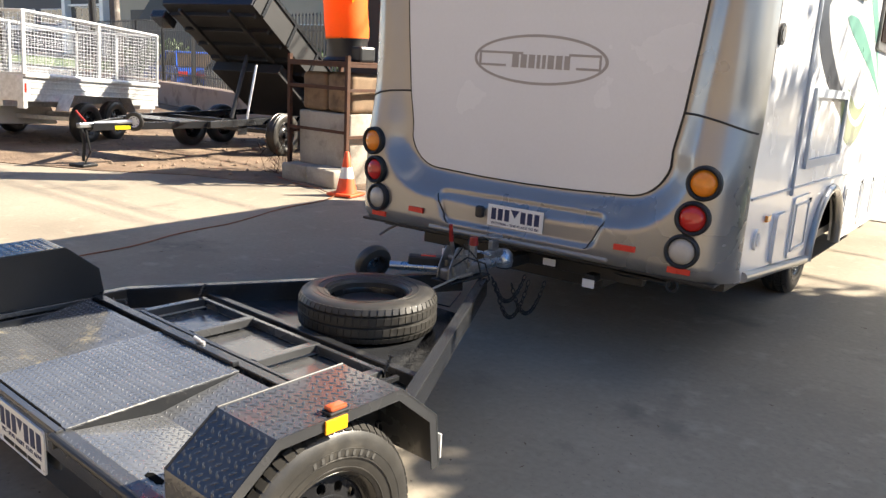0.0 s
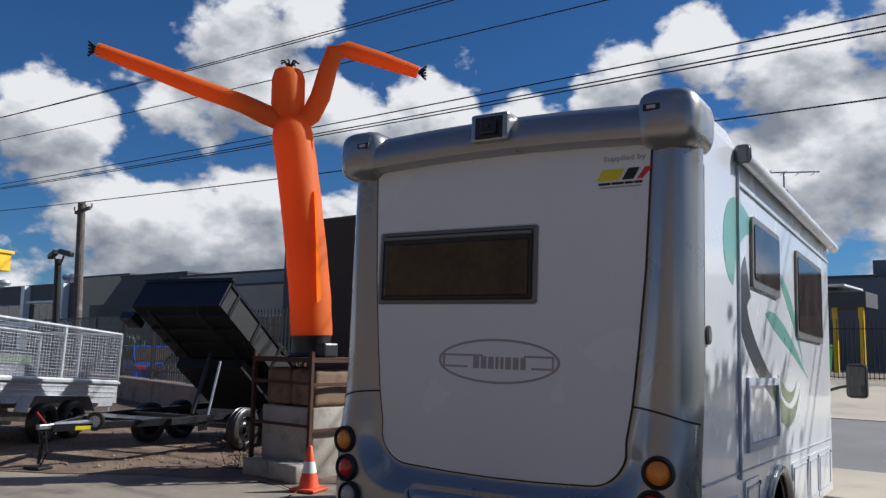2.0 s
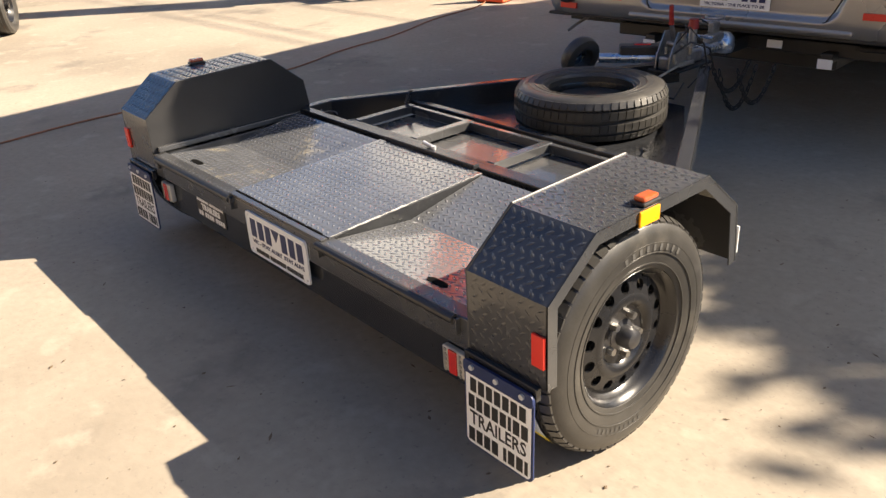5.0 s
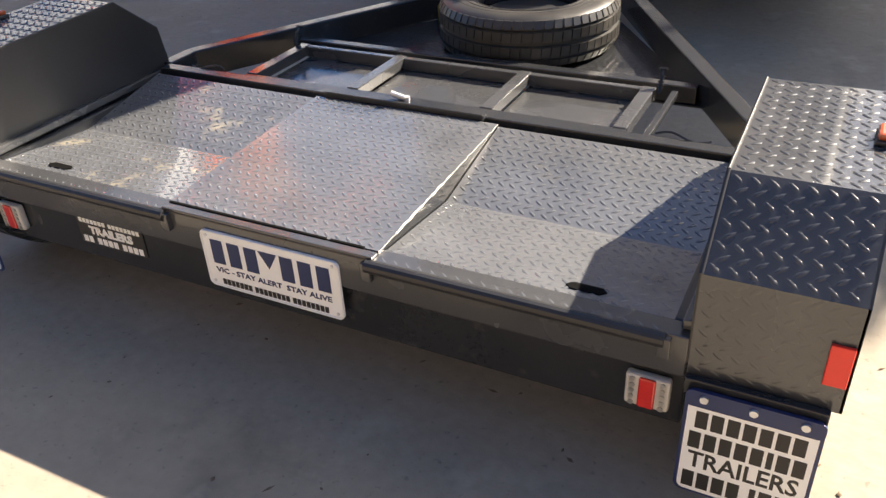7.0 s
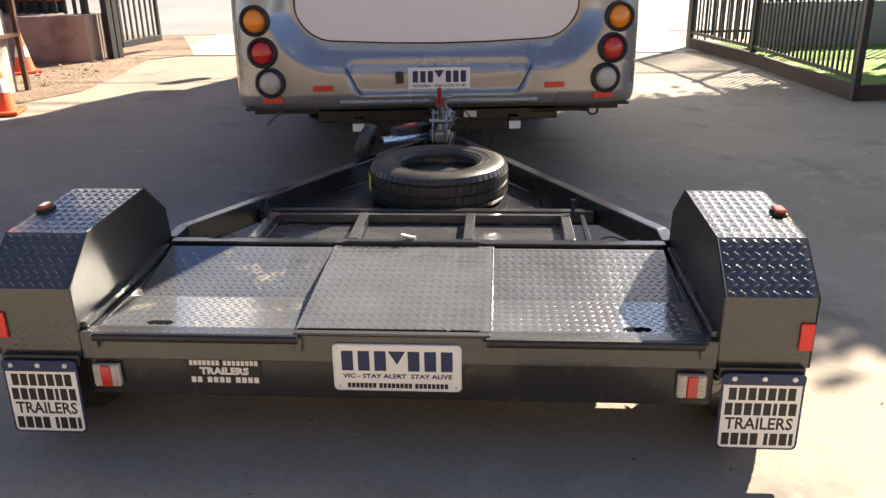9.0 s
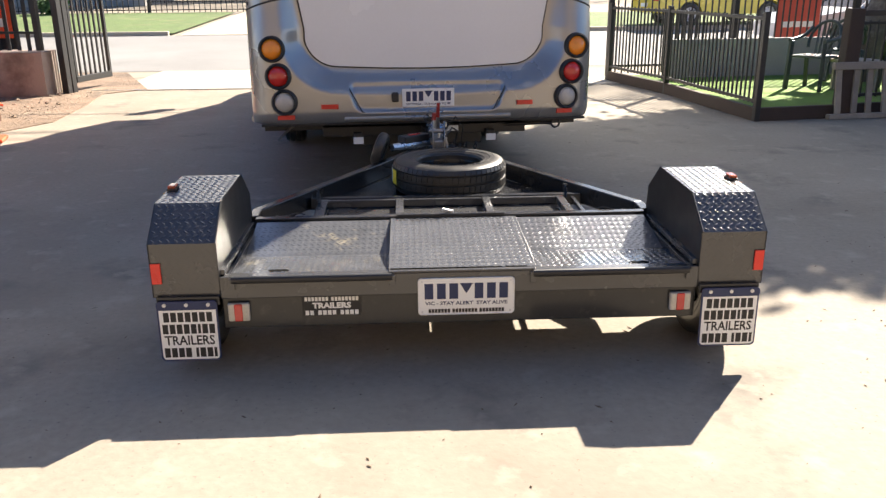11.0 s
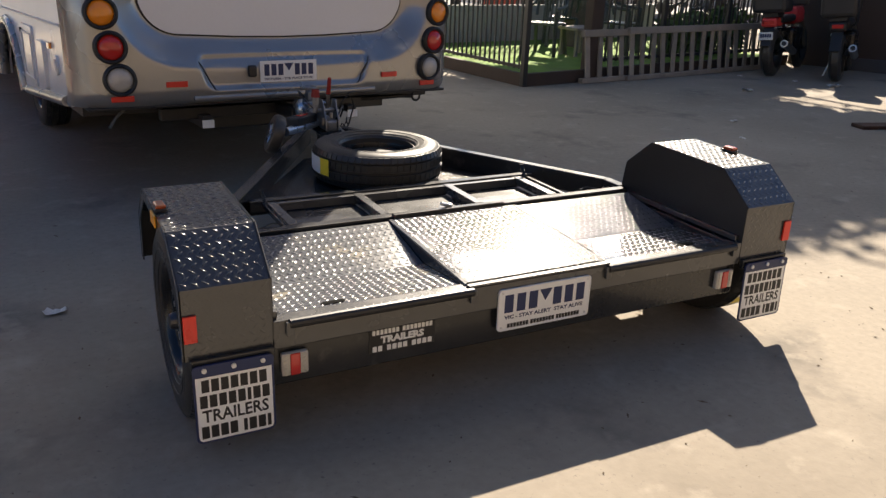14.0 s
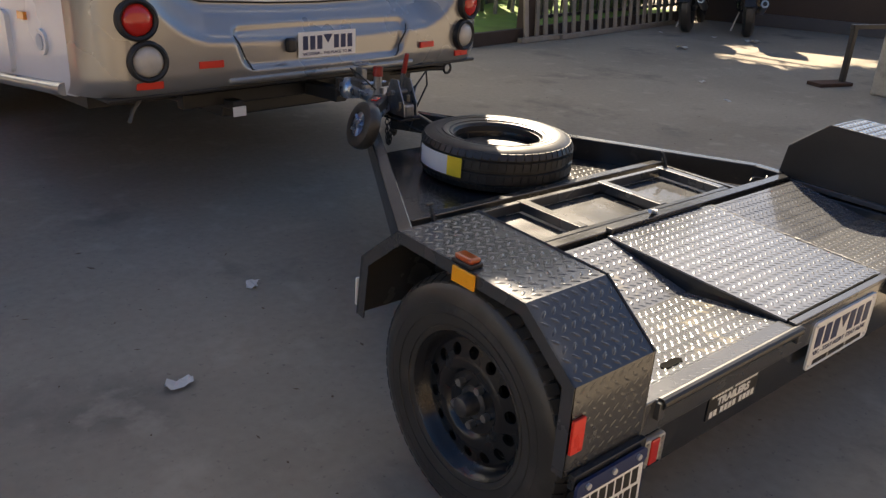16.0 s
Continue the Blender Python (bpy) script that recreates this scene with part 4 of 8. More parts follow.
    jw.parent = dolly
    tagged(jw, "swung-up jockey wheel on a zinc tube")
    part("swivel_tube", rodded((0.02, 2.31, 0.520), (-0.30, 2.02, 0.530), 0.024, 16), M["zinc_blue"], jw)
    part("clamp_box", beamed((-0.08, 2.245, 0.555), (-0.24, 2.10, 0.560), 0.075, 0.055, 0.008), M["plastic_black"], jw, "black swivel clamp")
    part("tail_light_strip", beamed((-0.13, 2.200, 0.586), (-0.19, 2.146, 0.588), 0.03, 0.008, 0.002), M["red_lens"], jw)
    d = Vector((-0.74, -0.67, 0)).normalized()
    side = Vector((-0.93, 0.15, 0.33))
    m = side.to_track_quat("X", "Z").to_matrix().to_4x4()
    m.translation = (-0.372, 1.965, 0.535)
    bm = bmesh.new()
    lathe(bm, [(-0.030, 0.055), (-0.034, 0.080), (-0.026, 0.098), (-0.010, 0.104), (0.010, 0.104), (0.026, 0.098), (0.034, 0.080), (0.030, 0.055), (-0.030, 0.055)], 36, "X", m)
    part("wheel_tyre", bm, M["tyre"], jw, smooth=40)
    bm = bmesh.new()
    lathe(bm, [(0.022, 0.056), (0.018, 0.020), (0.034, 0.018), (0.036, 0.0)], 20, "X", m)
    for k in range(5):
        a = 2 * math.pi * k / 5
        rod(bm, m @ Vector((0.024, 0.018 * math.cos(a), 0.018 * math.sin(a))), m @ Vector((0.026, 0.054 * math.cos(a), 0.054 * math.sin(a))), 0.007, 6)
    part("wheel_centre", bm, M["zinc_blue"], jw, smooth=40)
    # safety chains down from the rails
    for x, y, sag in ((0.12, 2.42, 0.19), (0.19, 2.47, 0.16), (0.04, 2.49, 0.13)):
        ch = new("safety_chain")
        ch.parent = dolly
        tagged(ch, "black safety chain hanging in a loop")
        n = 22
        for k in range(n):
            t0 = k / (n - 1)
            px, py, pz = x + 0.09 * t0, y + 0.17 * t0, 0.44 - sag * 4 * t0 * (1 - t0)
            slope = math.atan2(-sag * 4 * (1 - 2 * t0), 0.19)
            lm = pose(px, py, pz, 0, 0, 62) @ pose(0, 0, 0, 0, -math.degrees(slope), 0) @ pose(0, 0, 0, 90 * (k % 2), 0, 0)
            ln = [lm @ Vector((0.013 * math.cos(2 * math.pi * q / 10) * 1.5, 0.010 * math.sin(2 * math.pi * q / 10), 0)) for q in range(11)]
            part("link", tubed(ln, 0.0032, 5), M["chain"], ch, smooth=60)


coupling()

# ---- motorhome ----
BUS = pose(-0.054, 2.803, -0.004, -1.4, 0.41, 6.6)
bus = thing("motorhome", "silver-grey and white coach-built motorhome with curved rear panel", "motorhome", m=BUS)
# mottled brown in the glass colour stands for dim reflections
M["bus_window"] = material("tinted_window", (0.050, 0.034, 0.022), 0.06, 0, 0.6, 3, 20, 0.02, 0.001, spec=0.4)
M["bus_frame"] = material("grey_window_frame", (0.17, 0.165, 0.16), 0.4, 0.3, 0.08, 8, 100, 0.05, 0.001)
M["leaf_olive"] = material("olive_green_vinyl", (0.15, 0.21, 0.10), 0.3, 0, 0.06, 2, 60, 0.02, 0.001, coat=0.3)
M["leaf_green"] = material("green_vinyl", (0.17, 0.38, 0.30), 0.3, 0, 0.08, 2, 60, 0.02, 0.001, coat=0.3)
M["swoosh_grey"] = material("dark_grey_vinyl", (0.06, 0.062, 0.068), 0.3, 0, 0.08, 2, 60, 0.02, 0.001, coat=0.3)
M["taupe"] = material("taupe_vinyl", (0.34, 0.315, 0.30), 0.4, 0, 0.05, 4, 60, 0.02, 0.001)
M["pale_trim"] = material("pale_grey_trim", (0.46, 0.50, 0.55), 0.35, 0, 0.06, 6, 80, 0.03, 0.001)
M["yellow"] = material("yellow_vinyl", (0.75, 0.62, 0.02), 0.4, 0, 0.05, 6, 60, 0.02, 0.001)
M["red_paint"] = material("red_vinyl", (0.6, 0.04, 0.04), 0.4, 0, 0.05, 6, 60, 0.02, 0.001)


def smoothstep(a, b, x):
    t = min(1.0, max(0.0, (x - a) / (b - a)))
    return t * t * (3 - 2 * t)


def panel_outline():
    pts = [(-0.990, 2.97), (-0.955, 2.2), (-0.915, 1.75), (-0.880, 1.42), (-0.845, 1.22)]
    for k in range(9):
        a = radians(192 + 78 * k / 8)
        pts.append((-0.625 + 0.225 * math.cos(a), 1.185 + 0.225 * math.sin(a)))
    pts += [(-0.30, 0.945)]
    right = [(-x, z) for x, z in pts]
    return pts + [(0.0, 0.940)] + right[::-1]


PANEL = panel_outline()


def panel_gap(x, z):
    """Distance outside the white rear panel's outline (inside: minus)."""
    best, inside, n = 9.0, False, len(PANEL)
    for i in range(n):
        (ax, az), (bx, bz) = PANEL[i], PANEL[(i + 1) % n]
        dx, dz = bx - ax, bz - az
        t = min(1.0, max(0.0, ((x - ax) * dx + (z - az) * dz) / (dx * dx + dz * dz)))
        best = min(best, math.hypot(ax + t * dx - x, az + t * dz - z))
        if (az > z) != (bz > z) and x < (bx - ax) * (z - az) / (bz - az) + ax:
            inside = not inside
    return -best if inside else best


def back_y(x, z):
    """The grey rear moulding's surface."""
    d = panel_gap(x, z)
    low = 1 - smoothstep(1.0, 1.5, z)
    yo = -0.015 - 0.060 * low
    y = 0.052 + (yo - 0.052) * smoothstep(0.0, 0.15 + 0.04 * low, d)
    if d < -0.03:
        y = 0.085
    r = 0.20
    c = min(1.0, max(0.0, abs(x) - (1.235 - r)) / r)
    y += 0.24 * (1 - math.sqrt(max(0.0, 1 - c * c)))
    if z < 0.66:
        y += 0.05 * ((0.66 - z) / 0.085) ** 2
    # shallow pocket for the number plate
    hw = 0.575 - 0.35 * (0.855 - z) if z < 0.855 else 0.575
    dx, dz = abs(x) - hw + 0.06, abs(z - 0.748) - 0.038
    q = math.hypot(max(dx, 0.0), max(dz, 0.0)) + min(max(dx, dz), 0.0) - 0.06
    return y + 0.032 * (1 - smoothstep(-0.022, 0.008, q))


def bus_rear():
    nx, nz = 230, 150
    bm = bmesh.new()
    rows = []
    for j in range(nz + 1):
        z = 0.575 + (2.99 - 0.575) * (j / nz) ** 1.25
        row = []
        for i in range(nx + 1):
            u = -1 + 2 * i / nx
            x = 1.235 * (0.55 * u + 0.45 * math.sin(math.pi / 2 * u))
            row.append(bm.verts.new((x, back_y(x, z), z)))
        rows.append(row)
    for p, q in zip(rows, rows[1:]):
        for i in range(nx):
            bm.faces.new((p[i], p[i + 1], q[i + 1], q[i]))
    rear = part("rear_moulding", bm, M["bus_grey"], bus, "silver-grey moulded rear end with rounded corners", 60)
    # white panel, slightly bowed, in a black gasket
    bm = bmesh.new()
    sheet(bm, PANEL, 0.020, pose(0, 0.065, 0) @ UPRIGHT)
    panel = part("rear_panel", bm, M["bus_white"], bus, "large white rear panel with an oval emblem")
    loop = [(x, 0.050, z) for x, z in PANEL]
    part("gasket", tubed(loop, 0.007, 6), M["trim_black"], panel, smooth=60)
    # seams of the corner mouldings
    for s in (-1, 1):
        pts = []
        for k in range(15):
            t = k / 14
            x = s * (0.885 + 0.345 * t)
            z = 1.418 - 0.075 * t * t
            pts.append((x, back_y(x, z) - 0.001, z))
        part("seam", tubed(pts, 0.0065, 6), M["trim_black"], rear, smooth=60)
        # lamps
        for z, x, kind, lab in ((1.088, 1.068, "amber_lens", "round amber indicator"), (0.908, 1.036, "red_lens", "round red tail lamp"), (0.733, 1.003, "clear_lens", "round clear reversing lamp")):
            y = back_y(s * x, z)
            m = pose(s * x, y - 0.012, z, 0, 0, -90 + s * 7)
            bm = bmesh.new()
            lathe(bm, [(-0.02, 0.090), (0.012, 0.088), (0.020, 0.078), (0.012, 0.068), (-0.02, 0.066)], 40, "X", m)
            lamp = part("round_lamp", bm, M["trim_black"], bus, lab, 40)
            bm = bmesh.new()
            lathe(bm, [(-0.01, 0.068), (0.010, 0.064), (0.022, 0.045), (0.028, 0.018), (0.029, 0.0)], 40, "X", m)
            part("lens", bm, M[kind], lamp, smooth=50)
        for x0, x1, z0, z1 in ((0.635, 0.755, 0.680, 0.712), (0.935, 1.055, 0.612, 0.644)):
            xm = (x0 + x1) / 2 * s
            zm = (z0 + z1) / 2
            bm = bmesh.new()
            box(bm, -0.06, 0.06, -0.006, 0.006, -0.016, 0.016, 0.002, pose(xm, back_y(xm, zm) - 0.004, zm, 0, 0, s * 6))
            part("reflector", bm, M["red_reflector"], bus, "red strip reflector")
    # black tube round the pocket, drawing the dark of its groove
    rim = [(-0.575, 0.852), (-0.47, 0.652), (-0.43, 0.640), (0.43, 0.640), (0.47, 0.652), (0.575, 0.852), (0.55, 0.866), (-0.55, 0.866)]
    pts = []
    for (ax, az), (bx, bz) in zip(rim, rim[1:] + rim[:1]):
        for k in range(8):
            x, z = ax + (bx - ax) * k / 8, az + (bz - az) * k / 8
            pts.append((x, back_y(x * 1.03, 0.748 + (z - 0.748) * 1.12) + 0.004, z))
    pts.append(pts[0])
    part("pocket_groove_line", tubed(pts, 0.0045, 6), M["trim_black"], rear, smooth=60)
    # number plate and its lamp
    py = back_y(0, 0.75) - 0.006
    plate = part("number_plate", boxed(-0.186, 0.186, py - 0.003, py, 0.680, 0.806, 0.001), M["plate_white"], bus, "white number plate with dark characters")
    P = lambda x, z: pose(x, py - 0.004, z) @ UPRIGHT
    bars([1, 1, 1], 0.122, 0.068, P(-0.098, 0.752), M["navy"], plate, 0.42)
    bars([1, 1, 1], 0.122, 0.068, P(0.100, 0.752), M["navy"], plate, 0.42)
    bm = bmesh.new()
    sheet(bm, [(-0.030, 0.022), (0, -0.024), (0.030, 0.022)], 0.001, P(0, 0.768))
    part("emblem", bm, M["navy"], plate)
    words("VICTORIA - THE PLACE TO BE", 0.019, P(0, 0.697), M["navy"], plate, 0.32)
    part("plate_lamp", boxed(-0.262, -0.212, py - 0.03, py + 0.01, 0.715, 0.785, 0.012), M["plastic_black"], bus)
    # lower lip and step
    part("step_lip", boxed(-0.60, 0.60, -0.074, -0.02, 0.592, 0.622, 0.012), M["bus_grey"], bus, "moulded lip below the plate pocket")
    part("bumper_underside", boxed(-1.17, 1.17, -0.03, 0.30, 0.560, 0.578, 0.006), M["plastic_black"], bus)
    # oval emblem: ring and plain strokes
    ring = []
    for k in range(65):
        a = 2 * math.pi * k / 64
        ring.append((0.010 + 0.430 * math.cos(a), 1.645 + 0.140 * math.sin(a)))
    bm = bmesh.new()
    for (ax, az), (bx, bz) in zip(ring, ring[1:]):
        k = 1 - 0.05
        f = lambda x, z: (0.010 + (x - 0.010) * 0.955, 1.645 + (z - 1.645) * 0.89)
        (cx, cz), (dx, dz) = f(bx, bz), f(ax, az)
        bm.faces.new([bm.verts.new((x, 0.0435, z)) for x, z in ((ax, az), (bx, bz), (cx, cz), (dx, dz))])
    part("emblem_ring", bm, M["taupe"], panel)
    bars([1, 0.9, 0.9, 0.5, 0.5, 0.9, 0.9, 0.8], 0.37, 0.075, pose(0.025, 0.0440, 1.635) @ UPRIGHT, M["taupe"], panel, 0.3)
    bm = bmesh.new()
    for x0, x1, z0, z1 in ((-0.37, -0.09, 1.672, 1.685), (-0.37, -0.20, 1.600, 1.613), (-0.385, -0.370, 1.600, 1.685), (0.20, 0.385, 1.672, 1.685), (0.25, 0.385, 1.600, 1.613), (0.385, 0.398, 1.600, 1.685)):
        part("emblem_stroke", boxed(x0, x1, 0.0425, 0.044, z0, z1), M["taupe"], panel)
    # dealer's mark
    words("Supplied by", 0.044, pose(0.825, 0.0440, 2.862) @ UPRIGHT, M["taupe"], panel, 0.26)
    bm = bmesh.new()
    sheet(bm, [(-0.16, -0.034), (-0.02, -0.034), (0.02, 0.034), (-0.12, 0.034)], 0.001, pose(0.81, 0.0440, 2.765) @ UPRIGHT)
    part("mark", bm, M["yellow"], panel)
    bm = bmesh.new()
    sheet(bm, [(0.0, -0.034), (0.07, -0.034), (0.11, 0.034), (0.04, 0.034)], 0.001, pose(0.81, 0.0440, 2.765) @ UPRIGHT)
    part("mark", bm, M["ink"], panel)
    bm = bmesh.new()
    sheet(bm, [(0.09, -0.034), (0.125, -0.034), (0.19, 0.034), (0.14, 0.034)], 0.001, pose(0.81, 0.0440, 2.765) @ UPRIGHT)
    part("mark", bm, M["red_paint"], panel)
    bars([3, 3, 2, 2], 0.27, 0.015, pose(0.80, 0.0440, 2.712) @ UPRIGHT, M["ink"], panel)
    bars([5, 4, 5], 0.25, 0.008, pose(0.80, 0.0440, 2.690) @ UPRIGHT, M["taupe"], panel)
    # rear window
    win = part("rear_window", boxed(-0.935, 0.282, 0.036, 0.064, 1.998, 2.502, 0.022), M["bus_frame"], bus, "wide tinted rear window in a grey frame")
    part("inner_frame", boxed(-0.895, 0.245, 0.026, 0.040, 2.030, 2.470, 0.014), M["trim_black"], win)
    part("pane", boxed(-0.870, 0.220, 0.019, 0.030, 2.055, 2.410, 0.008), M["bus_window"], win, "tinted acrylic pane with brown reflections put into its colour")
    part("blind_rail", boxed(-0.890, 0.240, 0.018, 0.032, 2.440, 2.462, 0.004), M["bus_frame"], win)
    # top spoiler between two rounded corner pods
    prof = [(0.12, 2.930), (0.00, 2.925), (-0.055, 2.945), (-0.070, 3.00), (-0.055, 3.08), (0.02, 3.165), (0.16, 3.200), (0.40, 3.205), (0.40, 2.95)]
    bm = bmesh.new()
    n = 24
    rings = []
    for k in range(n + 1):
        x = -0.97 + 1.94 * k / n
        up = 0.030 * (1 - (x / 0.97) ** 2)
        rings.append([bm.verts.new((x, y, z + up)) for y, z in prof])
    for p, q in zip(rings, rings[1:]):
        for i in range(len(prof)):
            bm.faces.new((p[i], p[(i + 1) % len(prof)], q[(i + 1) % len(prof)], q[i]))
    bm.faces.new(rings[0])
    bm.faces.new(rings[-1][::-1])
    bmesh.ops.recalc_face_normals(bm, faces=bm.faces)
    spoiler = part("roof_spoiler", bm, M["bus_grey"], bus, "silver-grey roof spoiler with a camera pocket", 40)
    for s in (-1, 1):
        x0, x1 = sorted((s * 0.915, s * 1.275))
        bm = bmesh.new()
        box(bm, x0, x1, -0.095, 0.42, 2.885, 3.235)
        bmesh.ops.bevel(bm, geom=bm.edges[:], offset=0.115, segments=5, profile=0.5, affect="EDGES")
        pod = part("corner_pod", bm, M["bus_grey"], bus, "bulged silver-grey roof corner", 50)
        cx = s * 1.03
        part("marker_light", boxed(cx - 0.05, cx + 0.05, -0.100, -0.085, 3.085, 3.125, 0.006), M["trim_black"], pod)
        part("lens", boxed(cx - 0.026, cx + 0.026, -0.104, -0.096, 3.094, 3.116, 0.003), M["clear_lens"], pod)
    cb = part("camera_housing", boxed(-0.145, 0.125, -0.115, 0.06, 3.020, 3.205, 0.02), M["bus_grey"], bus, "reversing camera housing")
    part("recess", boxed(-0.110, 0.090, -0.119, -0.10, 3.035, 3.180, 0.006), M["plastic_black"], cb)
    part("camera_unit", boxed(-0.06, 0.055, -0.150, -0.11, 3.060, 3.155, 0.010), M["plastic_black"], cb)
    part("eye", rodded((-0.002, -0.150, 3.115), (-0.002, -0.158, 3.115), 0.020, 16), M["bus_window"], cb)


def side_m(s, off=0.0):
    """Maps (along the bus, up, outward) to the side wall of larger (s = 1) or smaller x."""
    return Matrix(((0, 0, s, s * (1.22 + off)), (1, 0, 0, 0), (0, 1, 0, 0), (0, 0, 0, 1)))


ARCH = [(2.44 + 0.54 * math.cos(radians(180 - 15 * k)), 0.43 + 0.47 * math.sin(radians(180 - 15 * k))) for k in range(13)]


def bus_side(s):
    out = [(0.17, 0.565), (0.45, 0.545), (1.0, 0.50), (1.66, 0.445)] + ARCH + [(3.05, 0.42), (5.62, 0.40), (5.62, 3.11), (0.17, 3.11)]
    bm = bmesh.new()
    sheet(bm, out, 0.05, side_m(s, -0.05))
    wall = part("side_wall", bm, M["bus_white"], bus, "white gelcoat side wall with green and grey graphics")
    # grey sill and arch flare
    pts = [side_m(s, 0.004) @ Vector((y, z + 0.02, 0)) for y, z in [(0.27, 0.562), (0.45, 0.545), (1.0, 0.50), (1.66, 0.445), (1.90, 0.425)]]
    part("sill_trim", tubed(pts, 0.030, 10), M["bus_grey"], wall, smooth=50)
    pts = [side_m(s, 0.006) @ Vector((y, z, 0)) for y, z in ARCH]
    part("arch_flare", tubed(pts, 0.038, 10), M["bus_grey"], wall, smooth=50)

    def panel(name, y0, y1, z0, z1, mat, raised=0.012, r=0.03, parent=wall, label=""):
        bm = bmesh.new()
        sheet(bm, [(x + (y0 + y1) / 2, y + (z0 + z1) / 2) for x, y in rounded(y1 - y0, z1 - z0, r)], raised, side_m(s))
        return part(name, bm, mat, parent, label)

    def frame4(name, y0, y1, z0, z1, w, mat, raised=0.014, parent=wall):
        bm = bmesh.new()
        for a, b, c, d in ((y0, y1, z0, z0 + w), (y0, y1, z1 - w, z1), (y0, y0 + w, z0 + w, z1 - w), (y1 - w, y1, z0 + w, z1 - w)):
            box(bm, a, b, c, d, 0, raised, 0.0, side_m(s))
        bmesh.ops.recalc_face_normals(bm, faces=bm.faces)
        return part(name, bm, mat, parent)

    # belt joint and corner strips
    part("belt_joint", beamed(side_m(s, 0.003) @ Vector((0.25, 1.0, 0)), side_m(s, 0.003) @ Vector((5.55, 0.95, 0)), 0.012, 0.014, 0.003), M["pale_trim"], wall)
    # windows
    for y0, y1, z0, z1 in ((1.52, 2.56, 2.235, 2.745), (3.38, 4.95, 1.96, 2.75)) if s > 0 else ((1.0, 2.1, 1.9, 2.6), (3.3, 4.6, 1.9, 2.6)):
        win = panel("side_window", y0, y1, z0, z1, M["bus_frame"], 0.022, 0.05, bus, "tinted hinged side window in a grey frame")
        panel("pane", y0 + 0.05, y1 - 0.05, z0 + 0.06, z1 - 0.05, M["bus_window"], 0.030, 0.04, win)
    if s > 0:
        # awning cassette and its strip
        pts = [side_m(s, 0.06) @ Vector((y, z, 0)) for y, z in ((1.10, 3.075), (5.74, 3.075))]
        aw = part("awning", tubed(pts, 0.050, 14), M["bus_white"], bus, "white roll-out awning cassette along the roof edge", 50)
        part("awning_rail", beamed(side_m(s, 0.02) @ Vector((1.10, 3.115, 0)), side_m(s, 0.02) @ Vector((5.72, 3.115, 0)), 0.10, 0.04, 0.008), M["bus_white"], aw)
        part("end_cap", beamed(side_m(s, 0.055) @ Vector((1.055, 3.085, 0)), side_m(s, 0.055) @ Vector((1.105, 3.085, 0)), 0.11, 0.13, 0.03), M["bus_frame"], aw)
        part("drop_arm", beamed(side_m(s, 0.010) @ Vector((1.13, 3.02, 0)), side_m(s, 0.010) @ Vector((1.13, 0.95, 0)), 0.020, 0.018, 0.004, (0, 1, 0)), M["pale_trim"], bus, "pale awning leg folded against the wall")
        part("top_rail", beamed(side_m(s, 0.008) @ Vector((1.16, 2.90, 0)), side_m(s, 0.008) @ Vector((5.6, 2.90, 0)), 0.014, 0.02, 0.003), M["pale_trim"], wall)
        frame4("service_frame", 1.36, 2.50, 1.10, 1.60, 0.055, M["pale_trim"], 0.02)
        part("lock", rodded(side_m(s) @ Vector((0.345, 1.842, 0)), side_m(s) @ Vector((0.345, 1.842, 0.015)), 0.055, 24), M["trim_black"], wall)
        part("lock_face", rodded(side_m(s) @ Vector((0.345, 1.842, 0.015)), side_m(s) @ Vector((0.345, 1.842, 0.02)), 0.036, 24), M["bus_frame"], wall)
        # upright maker's mark: an outline and plain bars
        frame4("mark_outline", 0.205, 0.30, 1.60, 2.84, 0.010, M["taupe"], 0.003)
        for k in range(8):
            z0 = 1.78 + 0.105 * k
            bm = bmesh.new()
            box(bm, 0.228, 0.276, z0, z0 + 0.075, 0, 0.003, 0, side_m(s))
            part("bar", bm, M["taupe"], wall)
        # leaf and sweep graphics
        def ribbon(name, mid, half, mat):
            left, right = [], []
            for i, (y, z) in enumerate(mid):
                a, b = mid[max(i - 1, 0)], mid[min(i + 1, len(mid) - 1)]
                d = Vector((b[0] - a[0], b[1] - a[1])).normalized()
                w = half[i]
                left.append((y - d.y * w, z + d.x * w))
                right.append((y + d.y * w, z - d.x * w))
            bm = bmesh.new()
            sheet(bm, left + right[::-1], 0.002, side_m(s))
            bmesh.ops.triangulate(bm, faces=bm.faces[:])
            return part(name, bm, mat, wall)

        def arc(p, q, r, n=16):
            return [((1 - t) ** 2 * p[0] + 2 * t * (1 - t) * q[0] + t * t * r[0], (1 - t) ** 2 * p[1] + 2 * t * (1 - t) * q[1] + t * t * r[1]) for t in [k / n for k in range(n + 1)]]

        taper = lambda w, n=16: [w * math.sin(math.pi * min(1, max(0.03, (k / n) ** 0.7))) for k in range(n + 1)]
        ribbon("graphic", arc((1.00, 2.20), (0.70, 2.75), (1.75, 2.66)), taper(0.21), M["leaf_green"])
        ribbon("graphic", arc((1.45, 2.30), (0.80, 1.95), (2.60, 1.42)), [0.16 * (1 - 0.6 * k / 16) for k in range(17)], M["swoosh_grey"])
        ribbon("graphic", arc((2.6, 2.45), (3.3, 2.20), (3.75, 1.74)), taper(0.07), M["leaf_green"])
        ribbon("graphic", arc((2.05, 2.08), (2.8, 2.03), (4.0, 1.60)), taper(0.075), M["leaf_green"])
        ribbon("graphic", arc((2.2, 1.60), (3.0, 1.00), (3.55, 1.50)), taper(0.085), M["leaf_olive"])
